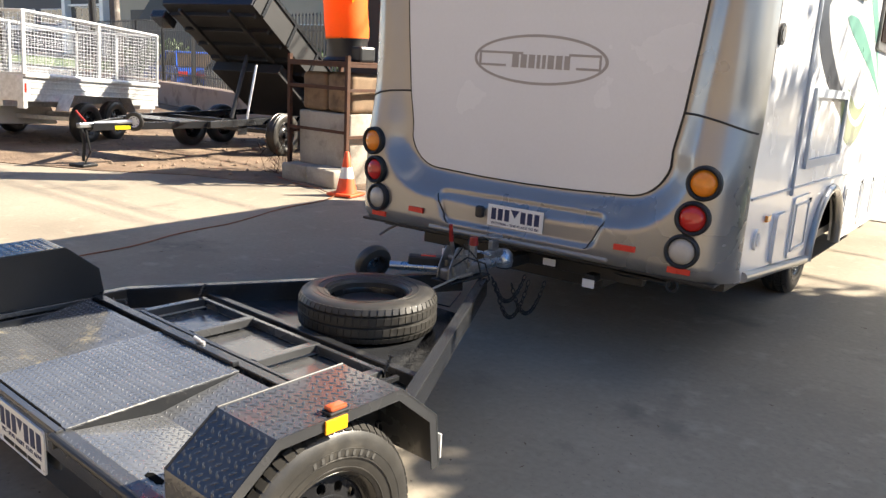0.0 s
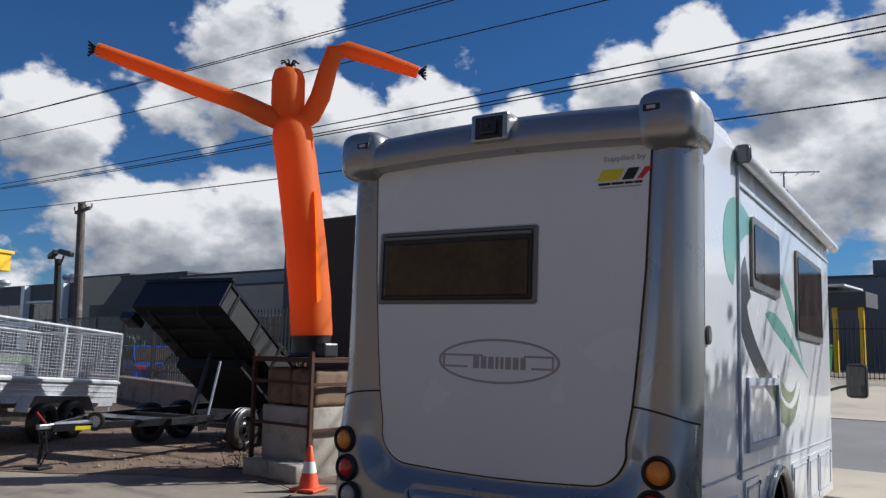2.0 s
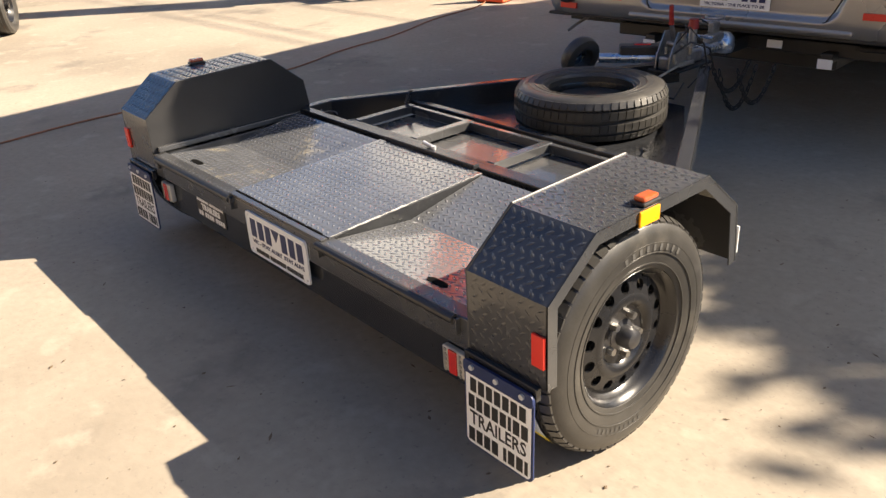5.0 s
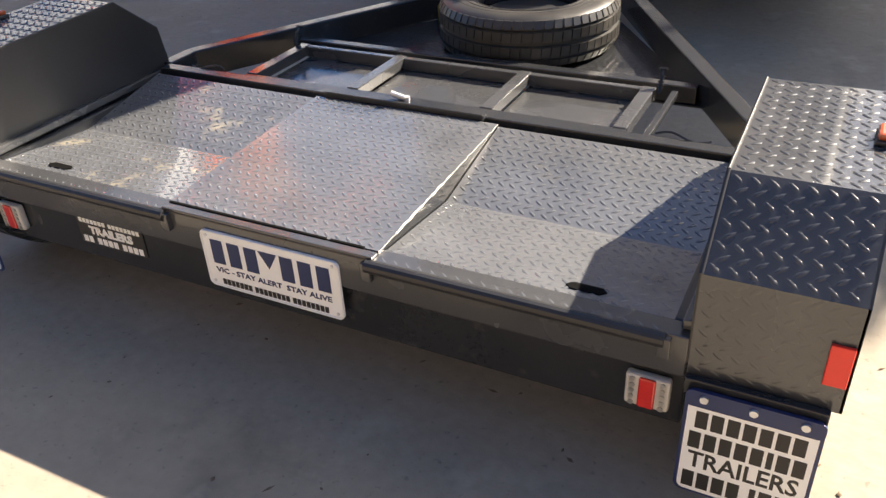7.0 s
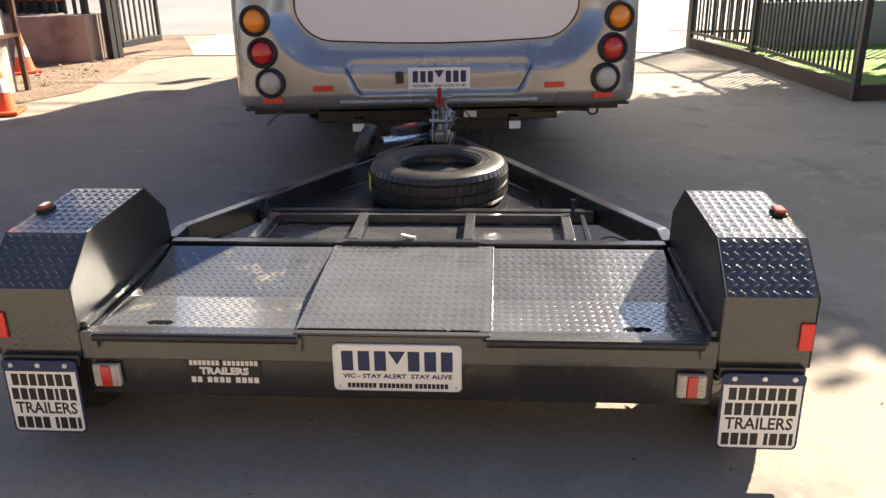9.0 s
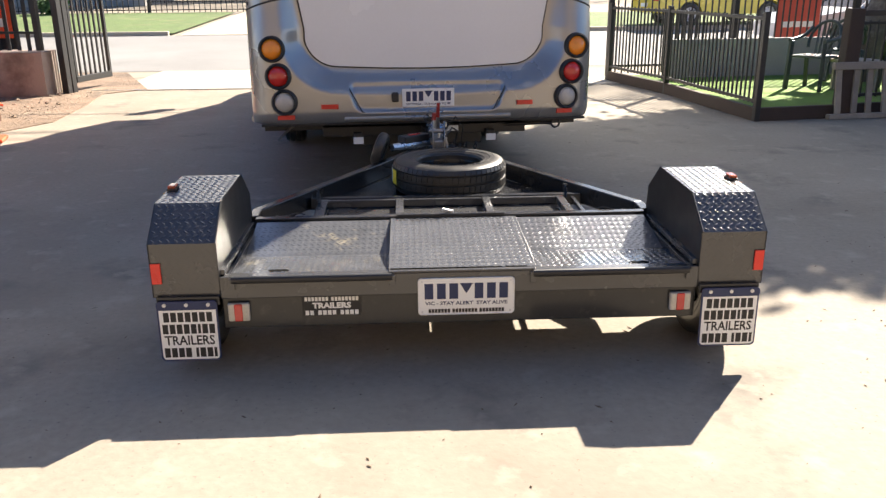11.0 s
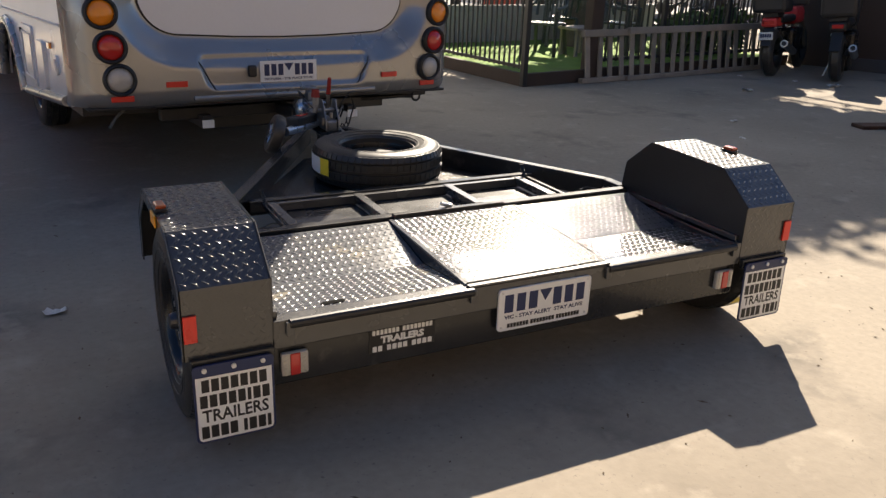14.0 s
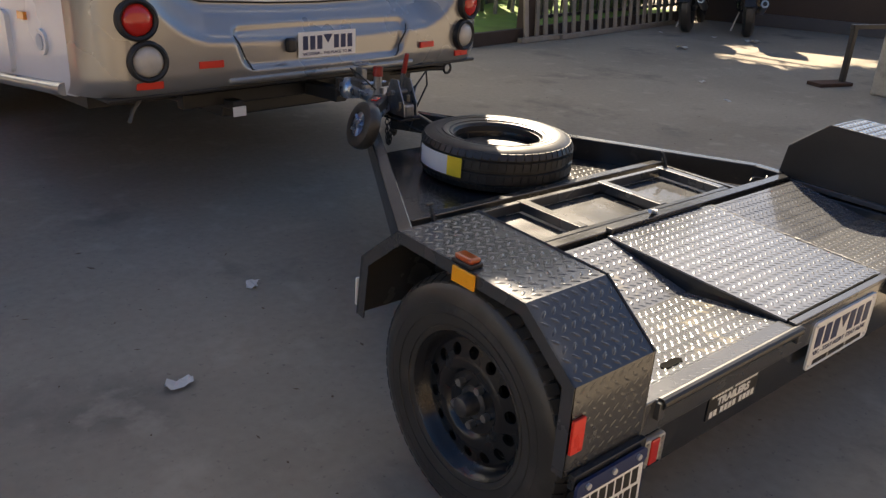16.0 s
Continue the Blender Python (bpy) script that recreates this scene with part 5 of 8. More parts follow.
        ribbon("graphic", arc((2.5, 1.62), (3.05, 1.28), (3.40, 1.58)), taper(0.05), M["leaf_olive"])
    # lockers below the belt
    for y0, y1, z0, z1 in ((1.26, 1.73, 0.535, 0.925), (3.05, 3.85, 0.47, 0.895), (3.92, 4.50, 0.46, 0.885), (4.56, 5.40, 0.45, 0.875)):
        hatch = panel("locker_door", y0, y1, z0, z1, M["bus_white"], 0.012, 0.035, bus, "white moulded locker door")
        frame4("rim", y0 + 0.045, y1 - 0.045, z0 + 0.045, z1 - 0.045, 0.014, M["pale_trim"], 0.018, hatch)
        part("latch", boxed(0, 0.035, 0, 0.028, 0, 0.01, 0, m=side_m(s, 0.012) @ pose(y1 - 0.05, z1 - 0.06, 0)), M["trim_black"], hatch)
    panel("corner_box", 0.82, 1.06, 0.575, 0.865, M["bus_white"], 0.022, 0.03, bus, "white moulded corner box")
    part("side_marker", boxed(0, 0.075, 0, 0.035, 0, 0.016, 0, m=side_m(s) @ pose(0.60, 0.845, 0)), M["amber_lens"], bus)
    part("round_vent", rodded(side_m(s) @ Vector((0.45, 0.765, 0)), side_m(s) @ Vector((0.45, 0.765, 0.014)), 0.058, 24), M["bus_white"], bus)
    part("vent_ring", rodded(side_m(s) @ Vector((0.45, 0.765, 0.014)), side_m(s) @ Vector((0.45, 0.765, 0.018)), 0.036, 24), M["pale_trim"], bus)
    # wheels
    for y in (2.44, 6.05):
        x = 0.98 if y < 4 else 0.92
        w = make_wheel("wheel", pose(s * x, y, 0.362 + 0.0245 * y, 0, 0, 0 if s > 0 else 180), bus, label="black road wheel with steel rim")
        w.scale = (1.15, 1.09, 1.09)
    # front mirror on its arm
    arm = part("mirror_arm", tubed([(s * 1.02, 6.35, 1.42), (s * 1.25, 6.25, 1.50), (s * 1.36, 6.22, 1.52)], 0.018, 8), M["plastic_black"], bus, smooth=50)
    part("mirror_head", boxed(s * 1.43 - 0.115, s * 1.43 + 0.115, 6.20, 6.32, 1.38, 1.78, 0.045), M["plastic_black"], arm, "tall black door mirror")
    bm = boxed(s * 1.43 - 0.09, s * 1.43 + 0.09, 6.188, 6.199, 1.41, 1.75, 0.004)
    part("mirror_glass", bm, M["mirror"], arm)


M["mirror"] = material("mirror_glass", (0.09, 0.095, 0.10), 0.03, 1.0, 0.02, 5, 50, 0.0, 0.001, rvary=0.01)
bus_rear()
for side in (1, -1):
    bus_side(side)
# roof, front, floor, cab
prof = [(-1.22, 3.10), (-1.21, 3.15), (-1.16, 3.185), (-0.6, 3.205), (0.6, 3.205), (1.16, 3.185), (1.21, 3.15), (1.22, 3.10), (0.9, 3.05), (-0.9, 3.05)]
bm = bmesh.new()
sheet(bm, prof, 5.40, pose(0, 5.64, 0) @ UPRIGHT)
part("roof", bm, M["bus_white"], bus, "white slightly domed roof", 30)
part("front_wall", boxed(-1.17, 1.17, 5.56, 5.61, 0.5, 3.1), M["bus_white"], bus)
part("floor_pan", boxed(-1.16, 1.16, 0.20, 5.55, 0.50, 0.56), M["plastic_black"], bus)
part("chassis", boxed(-0.45, 0.45, 0.25, 6.6, 0.36, 0.50, 0.01), M["plastic_black"], bus)
part("inner_bulkhead", boxed(-1.15, 1.15, 0.12, 0.16, 0.6, 3.05), M["plastic_black"], bus)
part("rear_axle", rodded((-0.95, 2.44, 0.42), (0.95, 2.44, 0.42), 0.07, 12), M["plastic_black"], bus)
for s in (-1, 1):
    part("wheel_box", boxed(*sorted((s * 0.70, s * 0.74)), 1.80, 3.05, 0.30, 0.95), M["plastic_black"], bus)
    part("wheel_box_top", boxed(*sorted((s * 0.70, s * 1.16)), 1.80, 3.05, 0.93, 0.96), M["plastic_black"], bus)
bm = bmesh.new()
sheet(bm, [(5.6, 0.45), (7.35, 0.45), (7.40, 0.95), (7.25, 1.15), (6.55, 1.30), (5.95, 2.05), (5.6, 2.1)], 1.90, Matrix(((0, 0, 1, -0.95), (1, 0, 0, 0), (0, 1, 0, 0), (0, 0, 0, 1))))
bmesh.ops.bevel(bm, geom=bm.edges[:], offset=0.05, segments=3, profile=0.5, affect="EDGES")
part("cab", bm, M["bus_white"], bus, "white van cab", 40)
bm = bmesh.new()
sheet(bm, [(5.6, 2.05), (6.35, 2.30), (6.10, 2.75), (5.6, 3.05)], 2.1, Matrix(((0, 0, 1, -1.05), (1, 0, 0, 0), (0, 1, 0, 0), (0, 0, 0, 1))))
part("overcab_pod", bm, M["bus_white"], bus)
# roof gear: sloped hatch fairing, aerial, small dish
bm = bmesh.new()
sheet(bm, [(0.75, 3.19), (0.95, 3.32), (1.35, 3.34), (2.1, 3.21)], 0.70, Matrix(((0, 0, 1, 0.40), (1, 0, 0, 0), (0, 1, 0, 0), (0, 0, 0, 1))))
part("roof_hatch", bm, M["bus_white"], bus, "white roof hatch fairing")
bm = bmesh.new()
rod(bm, (0.98, 4.4, 3.18), (0.98, 4.4, 3.72), 0.010, 8)
rod(bm, (0.66, 4.25, 3.70), (1.30, 4.55, 3.72), 0.008, 8)
for k in range(5):
    t = k / 4
    rod(bm, (0.70 + 0.55 * t - 0.05, 4.27 + 0.26 * t + 0.1, 3.705), (0.70 + 0.55 * t + 0.05, 4.27 + 0.26 * t - 0.1, 3.705), 0.004, 6)
part("aerial", bm, M["steel"], bus, "thin television aerial on a mast")
bm = bmesh.new()
lathe(bm, [(0.0, 0.0), (0.03, 0.08), (0.05, 0.11), (0.06, 0.115), (0.02, 0.05)], 16, "Z", pose(1.05, 3.5, 3.26, 50, 0, 20))
rod(bm, (1.05, 3.5, 3.18), (1.05, 3.5, 3.28), 0.012, 8)
part("dish", bm, M["bus_frame"], bus, smooth=40)
# gear below the bumper: tow bar, tags, stays
bm = bmesh.new()
box(bm, -0.035, 0.035, -0.16, 0.6, 0.46, 0.53, 0.006)
rod(bm, (0, -0.14, 0.53), (0, -0.14, 0.58), 0.018, 12)
part("tow_bar", bm, M["plastic_black"], bus, "black tow bar")
part("cross_member", boxed(-0.75, 0.75, 0.10, 0.16, 0.46, 0.53, 0.006), M["plastic_black"], bus)
for x, z in ((-0.50, 0.44), (0.47, 0.44)):
    part("bracket", boxed(x - 0.03, x + 0.03, 0.02, 0.5, z + 0.005, z + 0.05, 0.004), M["plastic_black"], bus)
    part("tag", boxed(x - 0.036, x + 0.036, 0.008, 0.016, z - 0.024, z + 0.024, 0.002), M["white_paint"], bus, "small white tag")
part("tag", boxed(0.155, 0.235, 0.050, 0.058, 0.485, 0.525, 0.002), M["white_paint"], bus)
bm = bmesh.new()
tube(bm, [(-0.95, 0.10, 0.55), (-1.02, 0.06, 0.50), (-1.06, 0.02, 0.46)], 0.009, 8)
part("drain_hose", bm, M["bus_frame"], bus, smooth=50)
bm = bmesh.new()
tube(bm, [(0.55, 0.12, 0.51), (0.85, 0.04, 0.53), (0.93, 0.0, 0.53)], 0.014, 8)
ring = [(0.95 + 0.03 * math.cos(a), -0.01, 0.53 + 0.03 * math.sin(a)) for a in [2 * math.pi * k / 12 for k in range(13)]]
tube(bm, ring, 0.008, 6)
part("recovery_hook", bm, M["plastic_black"], bus, smooth=50)

# ---- left side of the yard ----


def rubber_wheel(name, m, parent, r=0.33, w=0.20, rim="steel", label=""):
    """A plain road wheel; its outer face looks along +x of m."""
    holder = new(name)
    holder.parent = parent
    holder.matrix_local = m
    if label:
        tagged(holder, label)
    h = w / 2
    bm = bmesh.new()
    lathe(bm, [(-h * 0.75, r * 0.60), (-h, r * 0.72), (-h, r * 0.90), (-h * 0.8, r * 0.975), (-h * 0.45, r), (-h * 0.40, r * 0.975), (-h * 0.1, r * 0.975), (-h * 0.05, r), (h * 0.45, r), (h * 0.5, r * 0.975), (h * 0.8, r * 0.975), (h, r * 0.90), (h, r * 0.72), (h * 0.75, r * 0.60), (-h * 0.75, r * 0.60)], 40)
    bmesh.ops.recalc_face_normals(bm, faces=bm.faces)
    part("tyre", bm, M["tyre"], holder, smooth=40)
    bm = bmesh.new()
    lathe(bm, [(-h * 0.7, r * 0.61), (h * 0.72, r * 0.61), (h * 0.80, r * 0.59), (h * 0.55, r * 0.54), (h * 0.30, r * 0.48), (h * 0.28, r * 0.38), (h * 0.55, r * 0.26), (h * 0.45, r * 0.16), (h * 0.9, r * 0.14), (h * 0.95, 0.0)], 32)
    disc = part("rim", bm, M[rim], holder, smooth=40)
    # black pegs on the closed disc draw the dark of its vent holes
    for k in range(8):
        a = 2 * math.pi * k / 8
        y, z = r * 0.43 * math.cos(a), r * 0.43 * math.sin(a)
        part("vent_hole_dark", rodded((h * 0.27, y, z), (h * 0.34, y, z), r * 0.055, 8), M["ink"], disc)
    return holder


def mesh_panel(parent, m, w, h, n, k, mat, r=0.004):
    """Welded wire mesh w by h in x, z of m, n uprights and k rungs, in a tube frame."""
    bm = bmesh.new()
    for i in range(1, n):
        rod(bm, m @ Vector((w * i / n, 0, 0)), m @ Vector((w * i / n, 0, h)), r, 4)
    for j in range(1, k):
        rod(bm, m @ Vector((0, 0.004, h * j / k)), m @ Vector((w, 0.004, h * j / k)), r, 4)
    part("wire_mesh", bm, mat, parent)
    for a, b in (((0, 0, 0), (w, 0, 0)), ((0, 0, h), (w, 0, h)), ((0, 0, 0), (0, 0, h)), ((w, 0, 0), (w, 0, h)), ((w / 2, 0, 0), (w / 2, 0, h))):
        part("frame_tube", beamed(m @ Vector(a), m @ Vector(b), 0.04, 0.04, 0.003, (0.3, 0.9, 0.2)), mat, parent)


def cage_trailer():
    """Galvanised tandem box trailer with a cage; y runs to its front, x to the outside of the near side."""
    T = thing("cage_trailer", "galvanised tandem box trailer with a mesh cage", "trailer")
    T.matrix_world = pose(-10.30, 4.05, 0, 0, 0, 30.5)
    Z = M["zinc"]
    box_m = pose(0, 0, 0.76, -3.6, 0, 0)
    body = new("tray")
    body.parent = T
    body.matrix_local = box_m
    L, W, H = 3.75, 1.75, 0.36
    part("side_panel", boxed(-0.03, 0, 0, L, 0, H, 0.006), Z, body)
    part("side_panel", boxed(-W, -W + 0.03, 0, L, 0, H, 0.006), Z, body)
    part("tailgate", boxed(-W + 0.05, -0.05, -0.02, 0.01, -0.02, H, 0.006), Z, body, "galvanised tailgate with folded edges")
    part("front_panel", boxed(-W, 0, L - 0.03, L, 0, H, 0.006), Z, body)
    part("tray_floor", boxed(-W, 0, 0, L, -0.03, 0, 0.002), Z, body)
    for z in (0.09, 0.18, 0.27):
        part("pressed_rib", boxed(0, 0.012, 0.15, L - 0.1, z - 0.015, z + 0.015, 0.005), Z, body)
    part("top_rail", boxed(-0.02, 0.05, -0.02, L, H - 0.03, H + 0.02, 0.006), Z, body)
    part("corner_post", boxed(-0.10, 0.012, -0.03, 0.06, -0.14, H, 0.006), Z, body)
    part("tail_lamp", boxed(-0.005, 0.018, -0.005, 0.04, 0.10, 0.24, 0.004), M["red_lens"], body)
    mesh_panel(body, pose(0.0, 0.02, H + 0.02, 0, 0, 90), L - 0.05, 0.92, 46, 16, Z)
    mesh_panel(body, pose(-W, 0.02, H + 0.02, 0, 0, 90), L - 0.05, 0.92, 46, 16, Z)
    mesh_panel(body, pose(-W, 0.0, H + 0.02), W, 0.92, 22, 16, Z)
    mesh_panel(body, pose(-W, L - 0.03, H + 0.02), W, 0.92, 22, 16, Z)
    # tandem guard and wheels
    bm = bmesh.new()
    folded(bm, [(0.70, -0.16), (0.86, 0.10), (2.42, 0.10), (2.62, -0.16)], 0.0, 0.24, 0.004)
    part("tandem_guard", bm, Z, body, "long galvanised tandem mudguard")
    for x, rz in ((0.12, 0), (-W - 0.12, 180)):
        for y in (1.28, 2.05):
            rubber_wheel("wheel", pose(x, y, 0.33, 0, 0, rz), T, 0.33, 0.20, "rim", "black tyre on dark rim")
    part("axle_beam", boxed(-W, 0, 1.2, 1.3, 0.35, 0.42), Z, T)
    part("axle_beam", boxed(-W, 0, 1.98, 2.12, 0.35, 0.42), Z, T)
    for x in (-0.4, -W + 0.4):
        part("chassis_rail", boxed(x - 0.03, x + 0.03, 0.0, L, -0.12, -0.03, 0.004), Z, body)
        part("drawbar", beamed(box_m @ Vector((x, L, -0.07)), (-W / 2, L + 1.3, 0.36), 0.05, 0.08), Z, T)
    part("jockey_stand", rodded((-W / 2, L + 1.2, 0.0), (-W / 2, L + 1.2, 0.45), 0.03, 10), Z, T)
    # load behind the mesh
    part("ramp_board", boxed(-1.2, -1.15, 0.4, 2.2, 0.05, 0.75, 0.01, pose(0, 0, 0, 0, -24, 0)), M["white_paint"], body)


cage_trailer()


def tipper():
    """Black tandem tipping trailer with its bed raised; y runs from the coupling to the rear."""
    T = thing("tipping_trailer", "black tandem tipping trailer with its bed raised", "trailer")
    T.matrix_world = pose(-8.13, 3.92, 0, 0, 0, 15.0)
    K, G = M["black_paint"], M["black_paint"]
    for s in (-1, 1):
        part("chassis_rail", boxed(s * 0.78 - 0.04, s * 0.78 + 0.04, 1.55, 5.0, 0.50, 0.60, 0.006), G, T)
        part("drawbar", beamed((s * 0.74, 1.60, 0.55), (s * 0.03, 0.15, 0.53), 0.06, 0.10, 0.006), G, T)
        for y in (3.0, 3.78):
            rubber_wheel("wheel", pose(s * 0.99, y, 0.34, 0, 0, 0 if s > 0 else 180), T, 0.34, 0.20, "rim", "road tyre on a dark steel rim")
        part("tie_plate", boxed(s * 0.76 - 0.01, s * 0.76 + 0.01, 2.2, 2.4, 0.36, 0.5, 0.004), G, T)
    for y in (1.6, 2.3, 4.9):
        part("cross_member", boxed(-0.76, 0.76, y - 0.04, y + 0.04, 0.50, 0.58, 0.006), G, T)
    part("tool_plate", boxed(-0.62, 0.62, 1.15, 1.60, 0.575, 0.60, 0.004), G, T)
    for y in (3.0, 3.78):
        part("axle", boxed(-0.95, 0.95, y - 0.03, y + 0.03, 0.33, 0.39, 0.004), K, T)
    part("coupling", boxed(-0.035, 0.035, -0.06, 0.22, 0.52, 0.59, 0.015), M["zinc_dull"], T)
    part("brake_lever", rodded((0.02, 0.05, 0.60), (-0.12, 0.02, 0.74), 0.014, 8), M["red_grip"], T)
    part("warning_label", boxed(0.032, 0.055, 0.35, 0.55, 0.51, 0.56, 0.002, pose(0.12, -0.02, 0, 0, 0, -26)), M["yellow"], T)
    rubber_wheel("jockey_wheel", pose(0.30, 0.62, 0.60, 0, 0, -65), T, 0.13, 0.06, "white_paint", "small white jockey wheel")
    part("jockey_tube", rodded((0.02, 0.20, 0.57), (0.28, 0.60, 0.60), 0.03, 12), M["zinc"], T)
    # stand of chain under the coupling
    bm = bmesh.new()
    tube(bm, [(0.0, 0.0, 0.50), (0.02, 0.01, 0.30), (0.0, 0.0, 0.08)], 0.022, 8)
    tube(bm, [(0.06, 0.02, 0.50), (0.09, 0.05, 0.22), (0.03, 0.0, 0.05)], 0.014, 6)
    box(bm, -0.14, 0.14, -0.12, 0.12, 0.012, 0.05, 0.01)
    part("stand", bm, M["chain"], T, smooth=50)
    # raised bed, hinged at the rear
    bed = new("bed")
    bed.parent = T
    bed.matrix_local = pose(0, 4.52, 0.743, -35.7, 0, 0)
    L, W, H = 2.63, 1.80, 0.43
    part("bed_floor", boxed(-W / 2, W / 2, -L, 0, 0.0, 0.03, 0.004), M["underbody"], bed, "ribbed black bed floor seen from below")
    for k in range(7):
        y = -0.22 - k * 0.37
        part("bed_rib", boxed(-W / 2 + 0.05, W / 2 - 0.05, y - 0.03, y + 0.03, -0.07, 0.0, 0.006), M["underbody"], bed)
    # plain black box added to fill the dark space below the raised bed
    part("under_bed_fill", boxed(-0.70, 0.70, -1.35, 0.0, -0.30, -0.121, 0.01), M["underbody"], bed, "black box added to fill the dark under the bed")
    for s in (-1, 1):
        part("bed_rail", boxed(s * 0.5 - 0.03, s * 0.5 + 0.03, -L, 0, -0.12, -0.07, 0.006), M["underbody"], bed)
        x = s * W / 2
        part("bed_side", boxed(x - 0.02, x + 0.02, -L, 0, 0, H, 0.004), M["underbody"], bed)
        part("side_rail", boxed(x - 0.045, x + 0.045, -L, 0, H - 0.03, H + 0.03, 0.006), K, bed)
        for k in range(4):
            y = -0.2 - k * 0.73
            part("side_rib", boxed(x - 0.05 if s < 0 else x, x if s < 0 else x + 0.05, y - 0.03, y + 0.03, 0, H, 0.004), K, bed)
    part("headboard", boxed(-W / 2, W / 2, -L - 0.03, -L + 0.01, 0, H + 0.08, 0.005), M["navy_panel"], bed, "dark navy headboard")
    part("headboard_cap", boxed(-W / 2 - 0.03, W / 2 + 0.03, -L - 0.06, -L + 0.02, H + 0.06, H + 0.12, 0.006), K, bed)
    part("side_bracket", boxed(-W / 2 - 0.30, -W / 2, -L + 0.1, -L + 0.4, -0.16, -0.02, 0.02), K, bed)
    part("hydraulic_ram", rodded((0.15, 2.75, 0.55), (0.15, 3.15, 1.55), 0.035, 12), M["plastic_black"], T, "black hydraulic ram")
    part("ram_stay", beamed((0.74, 2.42, 0.55), (0.78, 2.62, 1.42), 0.04, 0.02, 0.004), M["zinc"], T)


M["underbody"] = material("matt_black_underbody", (0.014, 0.014, 0.015), 0.6, 0, 0.2, 6, 60, 0.1, 0.002)
M["navy_panel"] = material("navy_gloss_paint", (0.012, 0.014, 0.024), 0.5, 0.0, 0.1, 4, 90, 0.04, 0.001)
tipper()


def stack():
    """Concrete blocks piled behind a rusty frame."""
    def block(x0, x1, y0, y1, z0, z1, label, turn=0.0):
        bm = boxed(x0, x1, y0, y1, z0, z1, 0.022)
        bmesh.ops.subdivide_edges(bm, edges=bm.edges[:], cuts=2, use_grid_fill=True)
        for v in bm.verts:
            n = noise.noise_vector(v.co * 4.0) * 0.012
            v.co += n
        c = Vector(((x0 + x1) / 2, (y0 + y1) / 2, 0))
        bmesh.ops.rotate(bm, verts=bm.verts, cent=c, matrix=Matrix.Rotation(radians(turn), 3, "Z"))
        return tagged(part("concrete_block", bm, M["concrete_block"], smooth=40), label, "concrete block", "stacked concrete blocks")

    block(-5.98, -5.50, 5.58, 5.86, 0, 0.215, "short grey concrete block on the dirt", 3)
    block(-5.46, -4.90, 5.56, 5.86, 0, 0.225, "short grey concrete block on the dirt", -2)
    block(-6.02, -5.02, 5.90, 6.60, 0, 0.90, "large pale precast concrete block under the fan", 1)
    for x in (-5.76, -5.27):
        bm = bmesh.new()
        box(bm, x - 0.24, x + 0.24, 5.92, 6.58, 0.905, 1.40)
        bmesh.ops.bevel(bm, geom=bm.edges[:], offset=0.10, segments=4, profile=0.6, affect="EDGES")
        bmesh.ops.subdivide_edges(bm, edges=bm.edges[:], cuts=1, use_grid_fill=True)
        for v in bm.verts:
            v.co += noise.noise_vector(v.co * 5.0) * 0.018
        sack = tagged(part("bulk_sack", bm, M["sack"], smooth=60), "brown dusty filled sack strapped on the block", "sack", "sacks on the block")
    F = thing("rusty_frame", "rusty angle-iron frame standing round the block pile", "frame")
    for x in (-6.10, -4.96):
        for y in (5.80, 6.68):
            part("post", boxed(x - 0.025, x + 0.025, y - 0.025, y + 0.025, 0, 1.62, 0.003), M["rust"], F)
        for z in (0.62, 1.20, 1.50):
            part("side_rail", boxed(x - 0.02, x + 0.02, 5.80, 6.68, z - 0.02, z + 0.02, 0.003), M["rust"], F)
    for z in (1.22, 1.50):
        for y in (5.79, 6.69):
            part("rail", boxed(-6.10, -4.96, y - 0.018, y + 0.018, z - 0.022, z + 0.022, 0.003), M["rust"], F)
    part("shelf", boxed(-6.10, -4.96, 5.78, 6.70, 1.522, 1.545, 0.003), M["rust"], F)
    part("strap", boxed(-6.10, -4.96, 5.775, 5.78, 0.66, 0.70, 0.0), M["rust"], F)
    # rusty wire at the foot
    bm = bmesh.new()
    rnd = random.Random(4)
    for k in range(9):
        p = Vector((-6.35, 5.75, 0.02))
        pts = [p]
        for j in range(7):
            p = p + Vector((rnd.uniform(-0.10, 0.10), rnd.uniform(-0.08, 0.08), rnd.uniform(-0.01, 0.13)))
            pts.append(p.copy())
        tube(bm, pts, 0.004, 4)
    tagged(part("wire_tangle", bm, M["rust"]), "tangle of rusty wire beside the frame", "wire")
    # fan
    fan = thing("blower_fan", "black drum blower fan under the tube", "fan")
    bm = bmesh.new()
    lathe(bm, [(1.545, 0.0), (1.545, 0.30), (1.56, 0.31), (1.60, 0.27), (1.80, 0.26), (1.82, 0.275), (1.84, 0.275), (1.84, 0.24), (1.60, 0.24)], 32, "Z", pose(-5.38, 6.15, 0))
    part("drum", bm, M["plastic_black"], fan, smooth=40)
    part("motor", boxed(-5.22, -4.98, 6.02, 6.28, 1.546, 1.74, 0.03), M["plastic_black"], fan)


M["sack"] = material("brown_woven_sack", (0.20, 0.135, 0.085), 0.9, 0, 0.3, 5, 70, 0.5, 0.008, [((0.09, 0.06, 0.04), 0.4, 4.0)])
stack()


